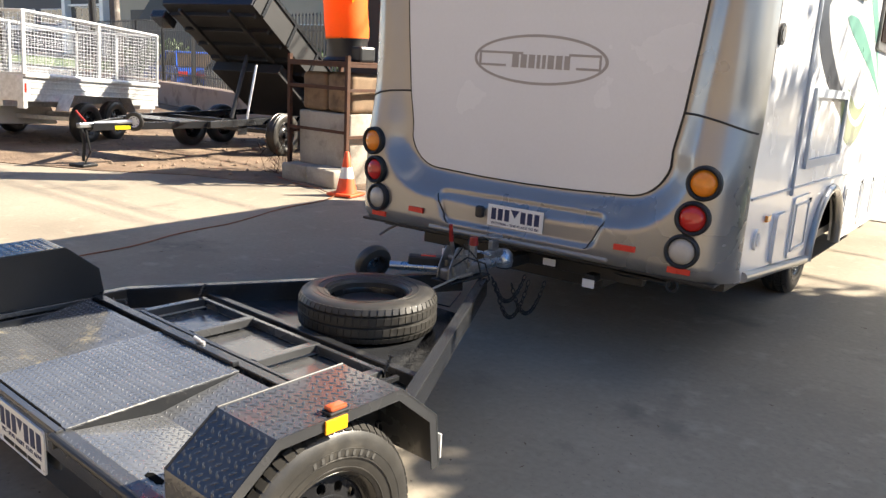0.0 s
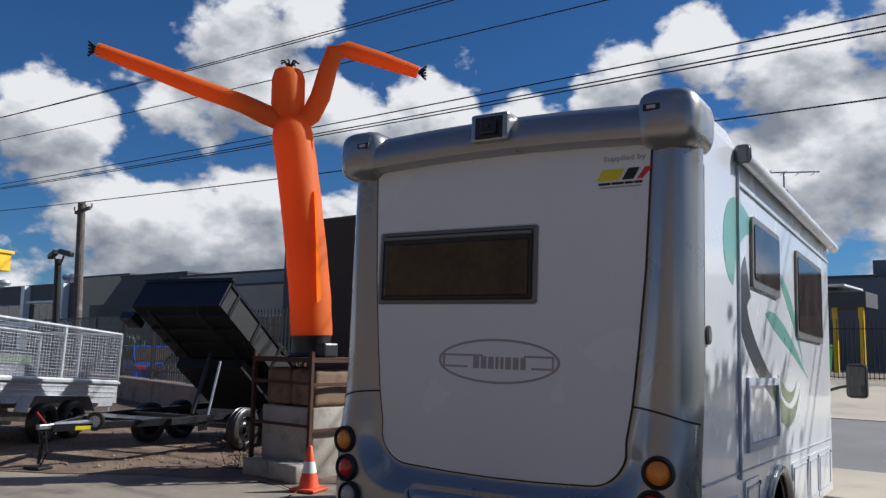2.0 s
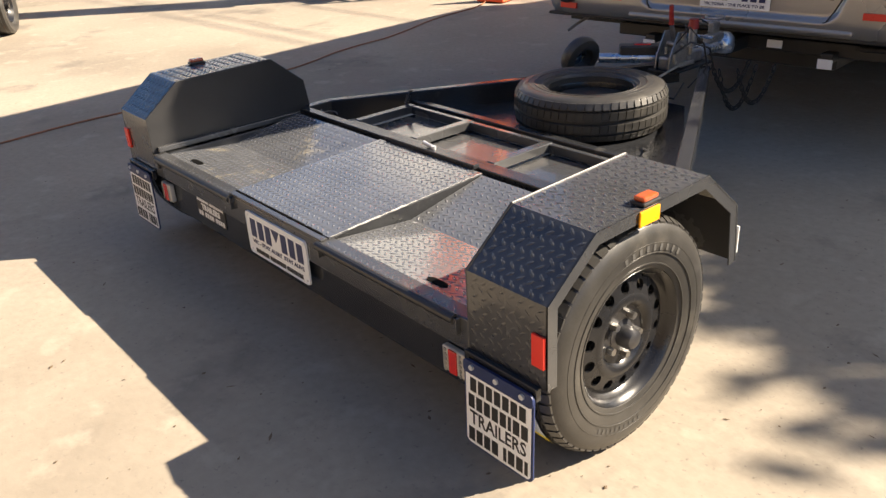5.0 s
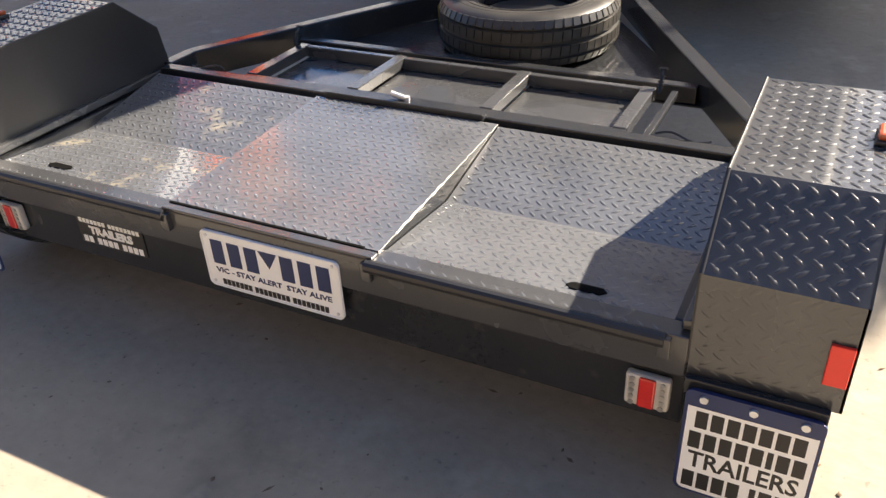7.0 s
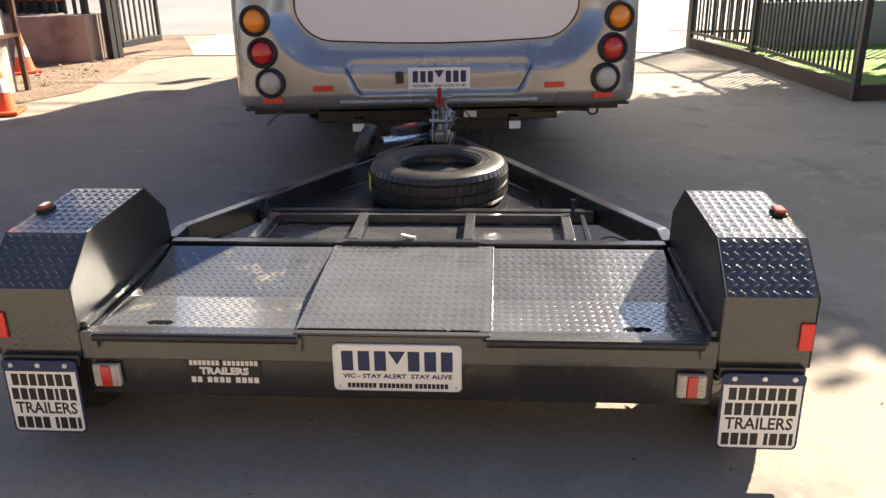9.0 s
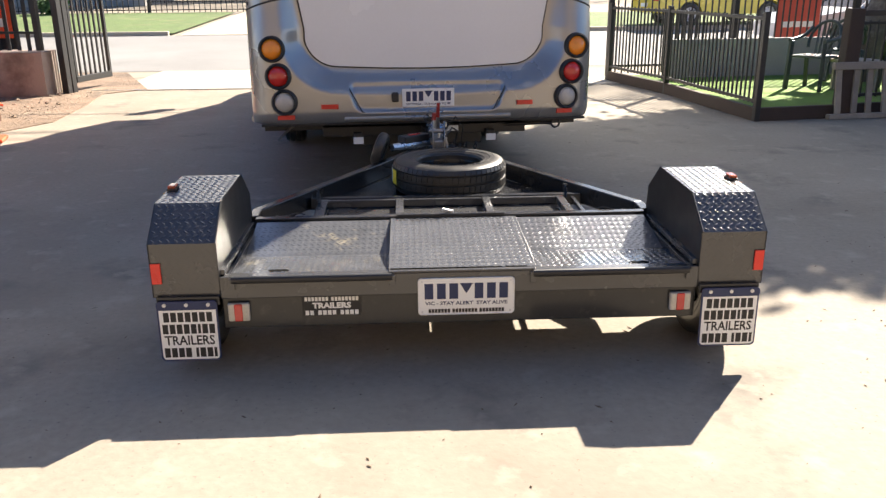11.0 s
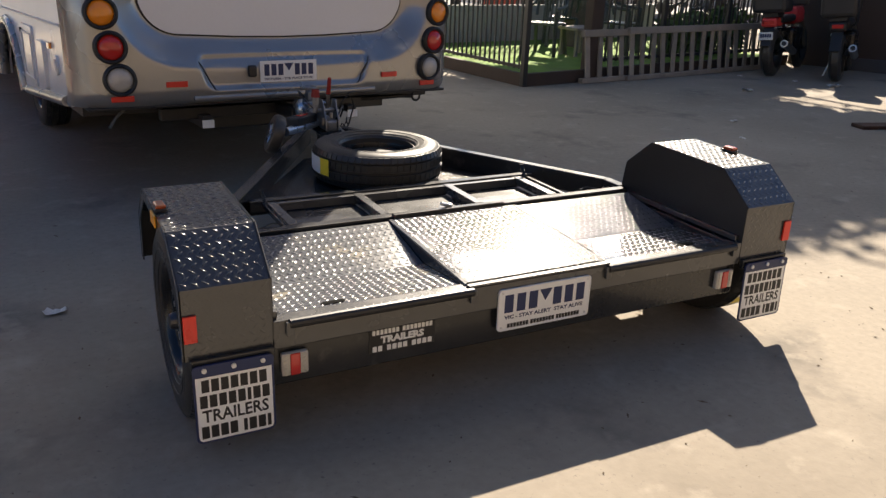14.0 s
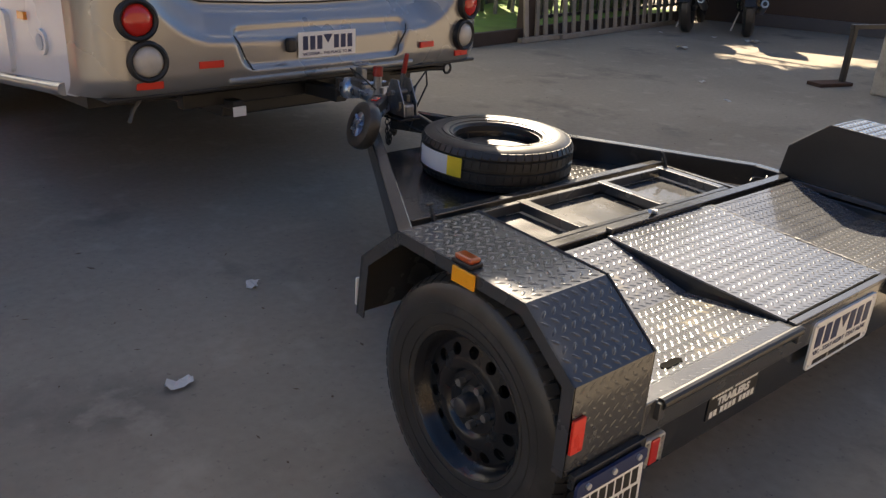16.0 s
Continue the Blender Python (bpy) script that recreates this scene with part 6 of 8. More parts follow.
def tube_figure():
    """Inflated nylon tube with two arm tubes: one plain mesh."""
    bm = bmesh.new()

    def soft(pts, radii, seg=20):
        rings = []
        for i, p in enumerate(pts):
            d = (pts[min(i + 1, len(pts) - 1)] - pts[max(i - 1, 0)]).normalized()
            a = d.cross(Vector((0.2, 1, 0.1))).normalized()
            b = d.cross(a)
            ring = []
            for k in range(seg):
                ang = 2 * math.pi * k / seg
                w = 1 + 0.03 * noise.noise(Vector((math.cos(ang) * 2, math.sin(ang) * 2, i * 0.55)))
                ring.append(bm.verts.new(p + (a * math.cos(ang) + b * math.sin(ang)) * radii[i] * w))
            rings.append(ring)
        for p, q in zip(rings, rings[1:]):
            for k in range(seg):
                bm.faces.new((p[k], p[(k + 1) % seg], q[(k + 1) % seg], q[k]))
        bm.faces.new(rings[0][::-1])
        bm.faces.new(rings[-1])

    # the figure faces the yard: u runs across it, z up
    at = lambda u, z: Vector((-5.38 + 0.668 * u, 6.15 + 0.745 * u, z))
    n = 26
    soft([at(-0.40 * (k / n) ** 1.3, 1.83 + 2.98 * k / n) for k in range(n + 1)], [0.28] * (n - 1) + [0.25, 0.18])
    head = at(-0.44, 5.20)
    soft([head + Vector((0, 0, -0.42)), head + Vector((0, 0, -0.33)), head + Vector((0, 0, -0.18)), head + Vector((-0.01, 0, 0.15)), head + Vector((-0.02, 0, 0.28)), head + Vector((-0.02, 0, 0.33))], [0.14, 0.20, 0.23, 0.23, 0.19, 0.08])
    soft([at(-0.42, 4.72), at(-0.72, 4.84), at(-1.05, 4.98), at(-1.65, 5.16), at(-2.3, 5.38), at(-2.98, 5.60)], [0.13, 0.14, 0.13, 0.125, 0.11, 0.09], 14)
    soft([at(-0.33, 4.70), at(-0.12, 4.88), at(0.00, 5.15), at(0.09, 5.55), at(0.17, 5.80), at(0.34, 5.86), at(0.85, 5.74), at(1.36, 5.60)], [0.13, 0.14, 0.14, 0.13, 0.13, 0.12, 0.115, 0.09], 14)
    for p, d in ((at(-2.98, 5.60), -1), (at(1.36, 5.60), 1)):
        for k in range(5):
            tube(bm, [p, p + at(-0.0, 0) - at(0, 0) + Vector((d * 0.08, 0.09 * d, 0.05 * (k - 2)))], 0.016, 5, 1)
    # seam fin beside the trunk
    fin = [bm.verts.new(p) for p in ((-5.17, 6.02, 2.25), (-5.02, 5.98, 2.30), (-5.22, 5.98, 3.78), (-5.40, 6.02, 3.72))]
    bm.faces.new(fin)
    for k in range(7):
        a = 2 * math.pi * k / 7
        tube(bm, [head + Vector((0, 0, 0.33)), head + Vector((0.08 * math.cos(a), 0.08 * math.sin(a), 0.42)), head + Vector((0.13 * math.cos(a), 0.13 * math.sin(a), 0.40))], 0.014, 5, 1)
    return tagged(part("air_dancer", bm, [M["orange_fabric"], M["ink"]], smooth=60), "tall orange inflated nylon tube with two raised arms", "inflatable tube")


tube_figure()


def traffic_cone(m, label):
    C = thing("traffic_cone", label, "traffic cone", "traffic cones", m=m)
    part("base", boxed(-0.17, 0.17, -0.17, 0.17, 0.0, 0.035, 0.012), M["orange_plastic"], C)
    prof = [(0.035, 0.125), (0.06, 0.118), (0.22, 0.084), (0.34, 0.058), (0.50, 0.028), (0.515, 0.018), (0.515, 0.0)]
    bm = bmesh.new()
    lathe(bm, prof, 32, "Z")
    part("cone_body", bm, M["orange_plastic"], C, smooth=40)
    bm = bmesh.new()
    lathe(bm, [(0.205, 0.0885), (0.335, 0.0605), (0.335, 0.058), (0.205, 0.086)], 32, "Z")
    part("reflective_band", bm, M["white_paint"], C, smooth=40)
    return C


traffic_cone(pose(-4.47, 5.38, 0.010, 0, 0, 15), "orange traffic cone with white band on the concrete")
traffic_cone(pose(-5.71, 7.95, 0.010, 0, 0, 40), "orange traffic cone with white band beside the retaining wall")

# extension lead on the concrete
lead = [(-3.22, -0.6), (-3.24, -0.13), (-3.30, 0.60), (-3.33, 1.1), (-3.37, 1.60), (-3.50, 2.18), (-3.67, 2.66), (-3.80, 3.29), (-3.93, 3.60), (-4.09, 4.02), (-4.33, 4.90), (-4.48, 5.20), (-4.9, 5.35), (-5.6, 5.42), (-6.2, 5.6)]
pts = []
for (ax, ay), (bx, by) in zip(lead, lead[1:]):
    for k in range(6):
        t = k / 6
        w = 0.02 * math.sin(5 * (ay + (by - ay) * t) + ax)
        pts.append((ax + (bx - ax) * t + w, ay + (by - ay) * t, 0.012 if ay < 5 else 0.02))
M["cord"] = material("orange_brown_cord", (0.24, 0.09, 0.04), 0.6, 0, 0.15, 20, 100, 0.1, 0.001)
tagged(part("extension_lead", tubed(pts, 0.006, 6), M["cord"], smooth=60), "thin orange extension lead lying across the concrete", "extension lead")


def flat_trailer():
    """Dark flat trailer at the far side of the cage trailer."""
    T = thing("flat_trailer", "dark steel flat trailer with black mudguard", "trailer")
    T.matrix_world = pose(-12.2, 2.35, 0, 0, 0, 30)
    part("bed", boxed(-1.8, 0, 0.0, 3.0, 0.62, 0.74, 0.01), M["grey_paint"], T)
    part("side_board", boxed(-0.03, 0, 0.0, 3.0, 0.74, 1.05, 0.006), M["black_paint"], T)
    part("tail_board", boxed(-1.8, 0, -0.02, 0.02, 0.74, 1.05, 0.006), M["black_paint"], T)
    bm = bmesh.new()
    folded(bm, [(0.75, 0.50), (0.90, 0.76), (1.55, 0.76), (1.75, 0.50)], 0.0, 0.24, 0.004)
    part("mudguard", bm, M["grey_paint"], T)
    for x, rz in ((0.12, 0), (-1.92, 180)):
        rubber_wheel("wheel", pose(x, 1.22, 0.33, 0, 0, rz), T, 0.33, 0.2, "zinc", "road tyre on a silver rim")
    part("axle", boxed(-1.8, 0, 1.18, 1.26, 0.32, 0.40), M["grey_paint"], T)
    part("spring_hanger", boxed(-0.3, -0.25, 0.9, 1.5, 0.38, 0.62), M["grey_paint"], T)
    part("drawbar", beamed((-0.9, 3.0, 0.66), (-0.9, 4.3, 0.50), 0.08, 0.08), M["grey_paint"], T)
    part("stand", rodded((-0.9, 4.2, 0), (-0.9, 4.2, 0.55), 0.03, 10), M["zinc"], T)


flat_trailer()


def plant_trailer():
    """Low dark plant trailer whose rear corner and knobbly tyre reach into the yard."""
    T = thing("plant_trailer", "dark plant trailer with knobbly tyre and tail lamp", "trailer")
    T.matrix_world = pose(-7.35, 0.80, 0, 0, 0, 62)
    part("bed", boxed(-1.6, 0, -0.2, 2.6, 0.52, 0.62, 0.01), M["grey_paint"], T)
    part("tail_gate", boxed(-0.06, 0.0, -0.2, 0.0, 0.62, 1.10, 0.01), M["black_paint"], T)
    part("tail_lamp", boxed(-0.05, 0.008, -0.215, -0.2, 0.66, 0.80, 0.004), M["red_lens"], T)
    part("indicator", boxed(-0.05, 0.008, -0.215, -0.2, 0.80, 0.88, 0.004), M["amber_lens"], T)
    for x, rz in ((0.12, 0), (-1.72, 180)):
        rubber_wheel("wheel", pose(x, 0.35, 0.30, 0, 0, rz), T, 0.30, 0.2, "rim", "knobbly black tyre")
    part("axle", boxed(-1.6, 0, 0.31, 0.39, 0.28, 0.36), M["grey_paint"], T)
    part("spring_hanger", boxed(-0.3, -0.25, 0.1, 0.6, 0.34, 0.54), M["grey_paint"], T)
    part("spring_hanger", boxed(-1.35, -1.3, 0.1, 0.6, 0.34, 0.54), M["grey_paint"], T)
    part("stand", rodded((-0.8, 2.5, 0), (-0.8, 2.5, 0.54), 0.03, 10), M["zinc"], T)


plant_trailer()


def raised_trailer():
    """Yellow display trailer on a tall stand, far down the fence."""
    T = thing("display_trailer", "yellow trailer body raised on a steel stand", "trailer")
    T.matrix_world = pose(-18.6, 6.4, 0, 0, 0, 25)
    part("tray", boxed(-1.6, 1.0, -0.8, 0.8, 3.35, 3.85, 0.02), M["yellow_paint"], T)
    part("lip", boxed(-1.65, 1.05, -0.85, 0.85, 3.78, 3.86, 0.01), M["yellow_paint"], T)
    for x in (-0.4, 0.6):
        part("stand_post", rodded((x, 0, 0), (x, 0, 3.4), 0.07, 12), M["grey_paint"], T)
    rubber_wheel("wheel", pose(0.3, -0.86, 3.18, 0, 0, -90), T, 0.30, 0.2, "rim", "black tyre")
    part("axle", boxed(0.26, 0.34, -0.8, 0.8, 3.15, 3.36), M["grey_paint"], T)


M["yellow_paint"] = material("yellow_gloss_paint", (0.80, 0.50, 0.02), 0.35, 0, 0.08, 4, 60, 0.03, 0.001, coat=0.3)
raised_trailer()

# tall dark board behind the tube, by the fence
SB = thing("sign_board", "tall dark brown board on edge behind the inflatable tube", "board")
part("board_face", boxed(-9.25, -7.6, 9.52, 9.70, 0.3, 4.12, 0.01), M["wall_brown"], SB)
part("board_cap", boxed(-9.28, -7.57, 9.50, 9.72, 4.12, 4.17, 0.005), M["wall_dark"], SB)
for x in (-9.0, -7.85):
    part("post", boxed(x - 0.05, x + 0.05, 9.71, 9.81, 0.0, 3.9, 0.006), M["fence_black"], SB)

# ---- fence line, gate and retaining wall on the street side ----


def bar_fence(name, a, b, z0, z1, pitch, label, rails=(0.12, -0.25), r=0.012, post=2.4, pr=0.03, spear=0.0, group="", wide=None):
    """Upright bars from a to b with rails and posts; the bars reach from z0 to z1."""
    a, b = Vector(a), Vector(b)
    run = b - a
    length = run.length
    F = thing(name, label, "fence", group)
    F.matrix_world = Matrix.Translation((a.x, a.y, 0)) @ Matrix.Rotation(math.atan2(run.y, run.x), 4, "Z")
    n = max(1, int(length / pitch))
    proto = None
    w = wide or r
    bm = bmesh.new()
    box(bm, -w, w, -r, r, z0, z1)
    if spear:
        rod(bm, (0, 0, z1), (0, 0, z1 + spear), w * 1.2, 4, 0.001)
    me = bpy.data.meshes.new("bar")
    bm.to_mesh(me)
    bm.free()
    me.materials.append(M["fence_black"])
    for i in range(1, n):
        if i > 290:
            break
        o = new("bar", me)
        o.parent = F
        o.location = (length * i / n, 0, 0)
    for off in rails:
        z = z0 + off if off > 0 else z1 + off
        part("rail", boxed(0, length, -0.018, 0.018, z - 0.018, z + 0.018, 0.003), M["fence_black"], F)
    k = max(1, round(length / post))
    for i in range(k + 1):
        x = length * i / k
        part("post", boxed(x - pr, x + pr, -pr, pr, 0.0, z1 + 0.04, 0.004), M["fence_black"], F)
    return F


wall = slab("retaining_wall", [(-5.30, 8.90), (-5.30, 9.42), (-31.0, 14.4), (-31.0, 13.9), (-6.3, 8.90)], 0.62, M["concrete_block"], "low stained concrete retaining wall under the steel fence", "wall", 0.62)
wall.data.materials[0] = M["wall_stained"]
bar_fence("palisade_fence", (-5.45, 9.25), (-31, 14.2), 0.62, 2.42, 0.16, "black steel palisade fence with pointed tops on the wall", (0.25, -0.3), 0.006, 2.6, 0.04, 0.07, wide=0.03)
G = thing("yard_gate", "open black steel bar gate at the driveway", "gate")
G.matrix_world = pose(-5.08, 9.43, 0, 0, 0, 76)
for x in (0.02, 0.88):
    part("stile", boxed(x - 0.025, x + 0.025, -0.025, 0.025, 0.14, 2.3, 0.004), M["fence_black"], G)
for z in (0.18, 2.26):
    part("gate_rail", boxed(0.0, 0.90, -0.03, 0.03, z - 0.045, z + 0.045, 0.004), M["fence_black"], G)
for k in range(1, 7):
    part("bar", boxed(0.02 + 0.86 * k / 7 - 0.012, 0.02 + 0.86 * k / 7 + 0.012, -0.012, 0.012, 0.2, 2.24), M["fence_black"], G)
for x in (-0.10, -0.22):
    part("gate_post", boxed(x - 0.05, x + 0.05, -0.05, 0.05, 0.0, 2.5, 0.006), M["fence_black"], G)
tagged(part("gate_track", boxed(-4.9, 3.0, 9.48, 9.53, 0.0, 0.014, 0.002), M["steel"]), "flat steel gate track across the driveway", "track", kind="structure")
B = thing("banner", "orange and black banner behind the fence bars", "banner")
B.matrix_world = pose(-6.75, 9.72, 0, 0, 0, 168)
part("cloth", boxed(-0.9, 1.4, -0.01, 0.01, 0.68, 1.75), M["ink"], B)
part("print_panel", boxed(-0.85, 0.25, 0.011, 0.014, 0.78, 1.7), M["orange_plastic"], B)
for k in range(2):
    bars([4, 3, 4], 0.9, 0.12, pose(-0.3, 0.016, 1.0 + 0.3 * k, 90, 0, 180), M["plate_white"], B)
part("batten", boxed(-0.9, 1.4, -0.02, 0.02, 0.62, 0.68), M["fence_black"], B)

# clods and stones on the dirt
rnd = random.Random(21)
verts, faces = [], []
for _ in range(1500):
    x, y = rnd.uniform(-13.0, -4.7), rnd.uniform(4.2, 9.4)
    if y < 5.9 - 0.55 * (abs(x) - 4.6) + 0.3 or (-6.2 < x < -4.6 and 5.5 < y < 6.8):
        continue
    r = rnd.uniform(0.006, 0.018) if rnd.random() < 0.85 else rnd.uniform(0.02, 0.045)
    b = len(verts)
    for d in ((1, 0, 0), (0, 1, 0), (-1, 0, 0), (0, -1, 0), (0, 0, 0.8), (0, 0, -0.4)):
        verts.append((x + d[0] * r * rnd.uniform(0.7, 1.3), y + d[1] * r * rnd.uniform(0.7, 1.3), 0.010 + r * 0.3 + d[2] * r * rnd.uniform(0.7, 1.2)))
    for f in ((0, 1, 4), (1, 2, 4), (2, 3, 4), (3, 0, 4), (1, 0, 5), (2, 1, 5), (3, 2, 5), (0, 3, 5)):
        faces.append([b + i for i in f])
me = bpy.data.meshes.new("stones")
me.from_pydata(verts, [], faces)
me.materials.append(material("dirt_clods", (0.24, 0.175, 0.125), 0.95, 0, 0.35, 6, 60, 0.4, 0.005))
tagged(new("stones", me), "loose stones and clods scattered on the dirt", "stones", kind="stuff")

# ---- garden on the other side ----
slab("lawn", [(3.06, 9.75), (3.42, 8.3), (3.72, 5.98), (4.7, 6.15), (9.0, 6.75), (9.0, 9.85)], 0.10, M["grass"], "bright green lawn inside the garden fence", "lawn", 0.1)
for (ax, ay), (bx, by) in (((3.03, 9.93), (3.43, 8.31)), ((3.43, 8.31), (3.71, 5.90)), ((3.71, 5.90), (4.72, 6.06)), ((4.72, 6.10), (9.0, 6.72))):
    bm = beamed((ax, ay, 0.075), (bx, by, 0.075), 0.06, 0.15, 0.006)
    tagged(part("sleeper_edging", bm, M["sleeper"]), "dark brown timber sleeper edging the lawn", "edging", "lawn edging", kind="structure")
bar_fence("garden_fence", (3.03, 9.93), (3.43, 8.31), 0.19, 1.14, 0.095, "black steel bar fence on timber edging", (0.03, -0.03), 0.009, 2.0, 0.03)
bar_fence("garden_fence", (3.43, 8.31), (3.71, 5.90), 0.19, 1.14, 0.095, "black steel bar fence on timber edging", (0.03, -0.03), 0.009, 2.6, 0.032)
bar_fence("garden_fence", (4.9, 6.30), (9.0, 6.90), 0.19, 1.06, 0.105, "black steel bar fence behind the pickets", (0.03, -0.03), 0.009, 1.4, 0.03)
bar_fence("street_fence", (3.03, 10.0), (9.2, 10.6), 0.10, 2.25, 0.11, "tall black steel bar fence along the street", (0.12, -0.12), 0.010, 2.3, 0.04)
bar_fence("street_fence", (9.2, 10.6), (26.0, 12.0), 0.10, 2.25, 0.11, "tall black steel bar fence along the street", (0.12, -0.12), 0.010, 2.4, 0.04)
tagged(part("gate_post", boxed(4.70, 4.86, 6.00, 6.16, 0, 1.20, 0.01), M["sleeper"]), "thick dark timber post at the garden corner", "post", kind="structure")
tagged(part("gate_rail", boxed(4.80, 5.75, 6.06, 6.10, 1.12, 1.18, 0.006), M["fence_black"]), "black rail at the garden corner", "rail", kind="structure")
bm = bmesh.new()
sheet(bm, [(3.75, 9.30), (3.80, 9.42), (9.0, 9.95), (9.0, 9.78)], 0.56, pose(0, 0, 0.10))
tagged(part("garden_wall", bm, M["wall_grey"]), "low grey rendered garden wall", "wall", kind="structure")


def picket_run(a, b, n, h, label, slope=0.0):
    """A low run of weathered pickets leaning on the fence, with top and bottom rails."""
    a, b = Vector(a), Vector(b)
    run = b - a
    F = thing("picket_panel", label, "picket fence", "picket panels")
    F.matrix_world = Matrix.Translation((a.x, a.y, 0)) @ Matrix.Rotation(math.atan2(run.y, run.x), 4, "Z") @ pose(0, 0, 0, -5, 0, 0)
    L = run.length
    part("top_rail", boxed(-0.03, L + 0.03, -0.035, 0.035, h - 0.085, h, 0.008), M["timber_old"], F)
    part("bottom_rail", boxed(-0.06, L + 0.03, -0.04, 0.035, 0.0, 0.06, 0.008), M["timber_old"], F)
    bm = boxed(-0.035, 0.035, -0.012, 0.012, 0.05, h - 0.06, 0.003)
    me = bpy.data.meshes.new("picket")
    bm.to_mesh(me)
    bm.free()
    me.materials.append(M["timber_old"])
    rnd = random.Random(n)
    for i in range(n):
        o = new("picket", me)
        o.parent = F
        o.matrix_local = pose(0.06 + (L - 0.12) * i / (n - 1), rnd.uniform(-0.012, 0.012), 0, rnd.uniform(-2, 2), rnd.uniform(-2.5, 1.0), rnd.uniform(-6, 6))


picket_run((4.60, 5.93), (5.30, 6.02), 4, 0.63, "short weathered grey picket panel against the fence")
picket_run((5.34, 5.98), (8.20, 6.44), 15, 0.65, "long weathered grey picket panel against the fence")


def garden_chair(label):
    C = thing("garden_chair", label, "chair", "garden chairs")
    P = M["chair_plastic"]
    part("seat", boxed(-0.22, 0.22, -0.21, 0.21, 0.42, 0.45, 0.012), P, C)
    for sx in (-1, 1):
        part("front_leg", beamed((sx * 0.24, -0.22, 0.0), (sx * 0.23, -0.20, 0.64), 0.05, 0.06, 0.01), P, C)
        part("rear_leg", beamed((sx * 0.23, 0.27, 0.0), (sx * 0.21, 0.19, 0.44), 0.05, 0.06, 0.01), P, C)
        part("armrest", tubed([(sx * 0.24, -0.23, 0.64), (sx * 0.26, 0.0, 0.66), (sx * 0.24, 0.16, 0.70), (sx * 0.19, 0.24, 0.80)], 0.025, 8), P, C, smooth=50)
    arch = [(0.22 * math.cos(radians(a)), 0.22 + 0.10 * math.sin(radians(a)), 0.62 + 0.26 * math.sin(radians(a))) for a in range(-20, 201, 20)]
    part("back_rim", tubed(arch, 0.022, 8), P, C, smooth=50)
    for k in range(5):
        x = -0.13 + 0.065 * k
        part("back_slat", beamed((x * 0.8, 0.20, 0.44), (x, 0.30, 0.85 - 1.5 * x * x), 0.028, 0.012, 0.003, (0, 1, 0)), P, C)
    return C


M["chair_plastic"] = material("dark_green_plastic", (0.035, 0.050, 0.045), 0.4, 0, 0.1, 8, 80, 0.05, 0.001)
chair = garden_chair("dark green moulded plastic garden chair on the lawn")
chair.matrix_world = pose(5.25, 7.80, 0.10, 0, 0, -55)
for x, y, a in ((6.55, 7.75, 30), (8.00, 7.95, -80), (6.2, 8.75, 150)):
    copy_thing(chair, pose(x, y, 0.10, 0, 0, a))
T = thing("side_table", "small low timber table on the lawn", "table")
T.matrix_world = pose(5.75, 7.65, 0.10, 0, 0, 10)
part("tabletop", boxed(-0.25, 0.25, -0.2, 0.2, 0.36, 0.40, 0.01), M["timber_old"], T)
for sx in (-1, 1):
    for sy in (-1, 1):
        part("leg", boxed(sx * 0.2 - 0.02, sx * 0.2 + 0.02, sy * 0.15 - 0.02, sy * 0.15 + 0.02, 0, 0.36), M["timber_old"], T)

M["bark"] = material("grey_bark", (0.12, 0.10, 0.085), 0.9, 0, 0.3, 6, 40, 0.9, 0.02, [((0.28, 0.25, 0.22), 0.35, 3.0)])
M["leaf"] = material("gum_leaves", (0.050, 0.085, 0.030), 0.6, 0, 0.3, 2, 30, 0.1, 0.002)
M["shrub"] = material("shrub_leaves", (0.075, 0.13, 0.035), 0.7, 0, 0.35, 3, 30, 0.1, 0.002)


def leaves(name, centre, radii, count, size, mat, parent, seed, clumps=0):
    """Many small leaves in clumps inside an ellipsoid, as one mesh."""
    rnd = random.Random(seed)
    verts, faces = [], []
    hubs = []
    for _ in range(clumps or 1):
        while True:
            p = Vector((rnd.uniform(-1, 1), rnd.uniform(-1, 1), rnd.uniform(-1, 1)))
            if abs(p.x) ** 3 + abs(p.y) ** 3 + abs(p.z) ** 3 < 0.8:
                break
        hubs.append(p)
    for _ in range(count):
        if clumps:
            h = rnd.choice(hubs)
            p = h + Vector((rnd.gauss(0, 0.085), rnd.gauss(0, 0.085), rnd.gauss(0, 0.16)))
        else:
            while True:
                p = Vector((rnd.uniform(-1, 1), rnd.uniform(-1, 1), rnd.uniform(-1, 1)))
                if 0.1 < p.length < 1:
                    break
        c = Vector(centre) + Vector((p.x * radii[0], p.y * radii[1], p.z * radii[2]))
        d = Vector((rnd.gauss(0, 1), rnd.gauss(0, 1), rnd.gauss(-0.5, 0.8))).normalized()
        s = d.cross(Vector((rnd.gauss(0, 1), rnd.gauss(0, 1), rnd.gauss(0, 1)))).normalized()
        L, W = size * rnd.uniform(0.7, 1.4), size * rnd.uniform(0.22, 0.36)
        b = len(verts)
        verts += [c, c + d * L * 0.5 + s * W, c + d * L, c + d * L * 0.5 - s * W]
        faces.append((b, b + 1, b + 2, b + 3))
    me = bpy.data.meshes.new(name)
    me.from_pydata(verts, [], faces)
    me.materials.append(mat)
    ob = new(name, me)
    ob.parent = parent
    return ob


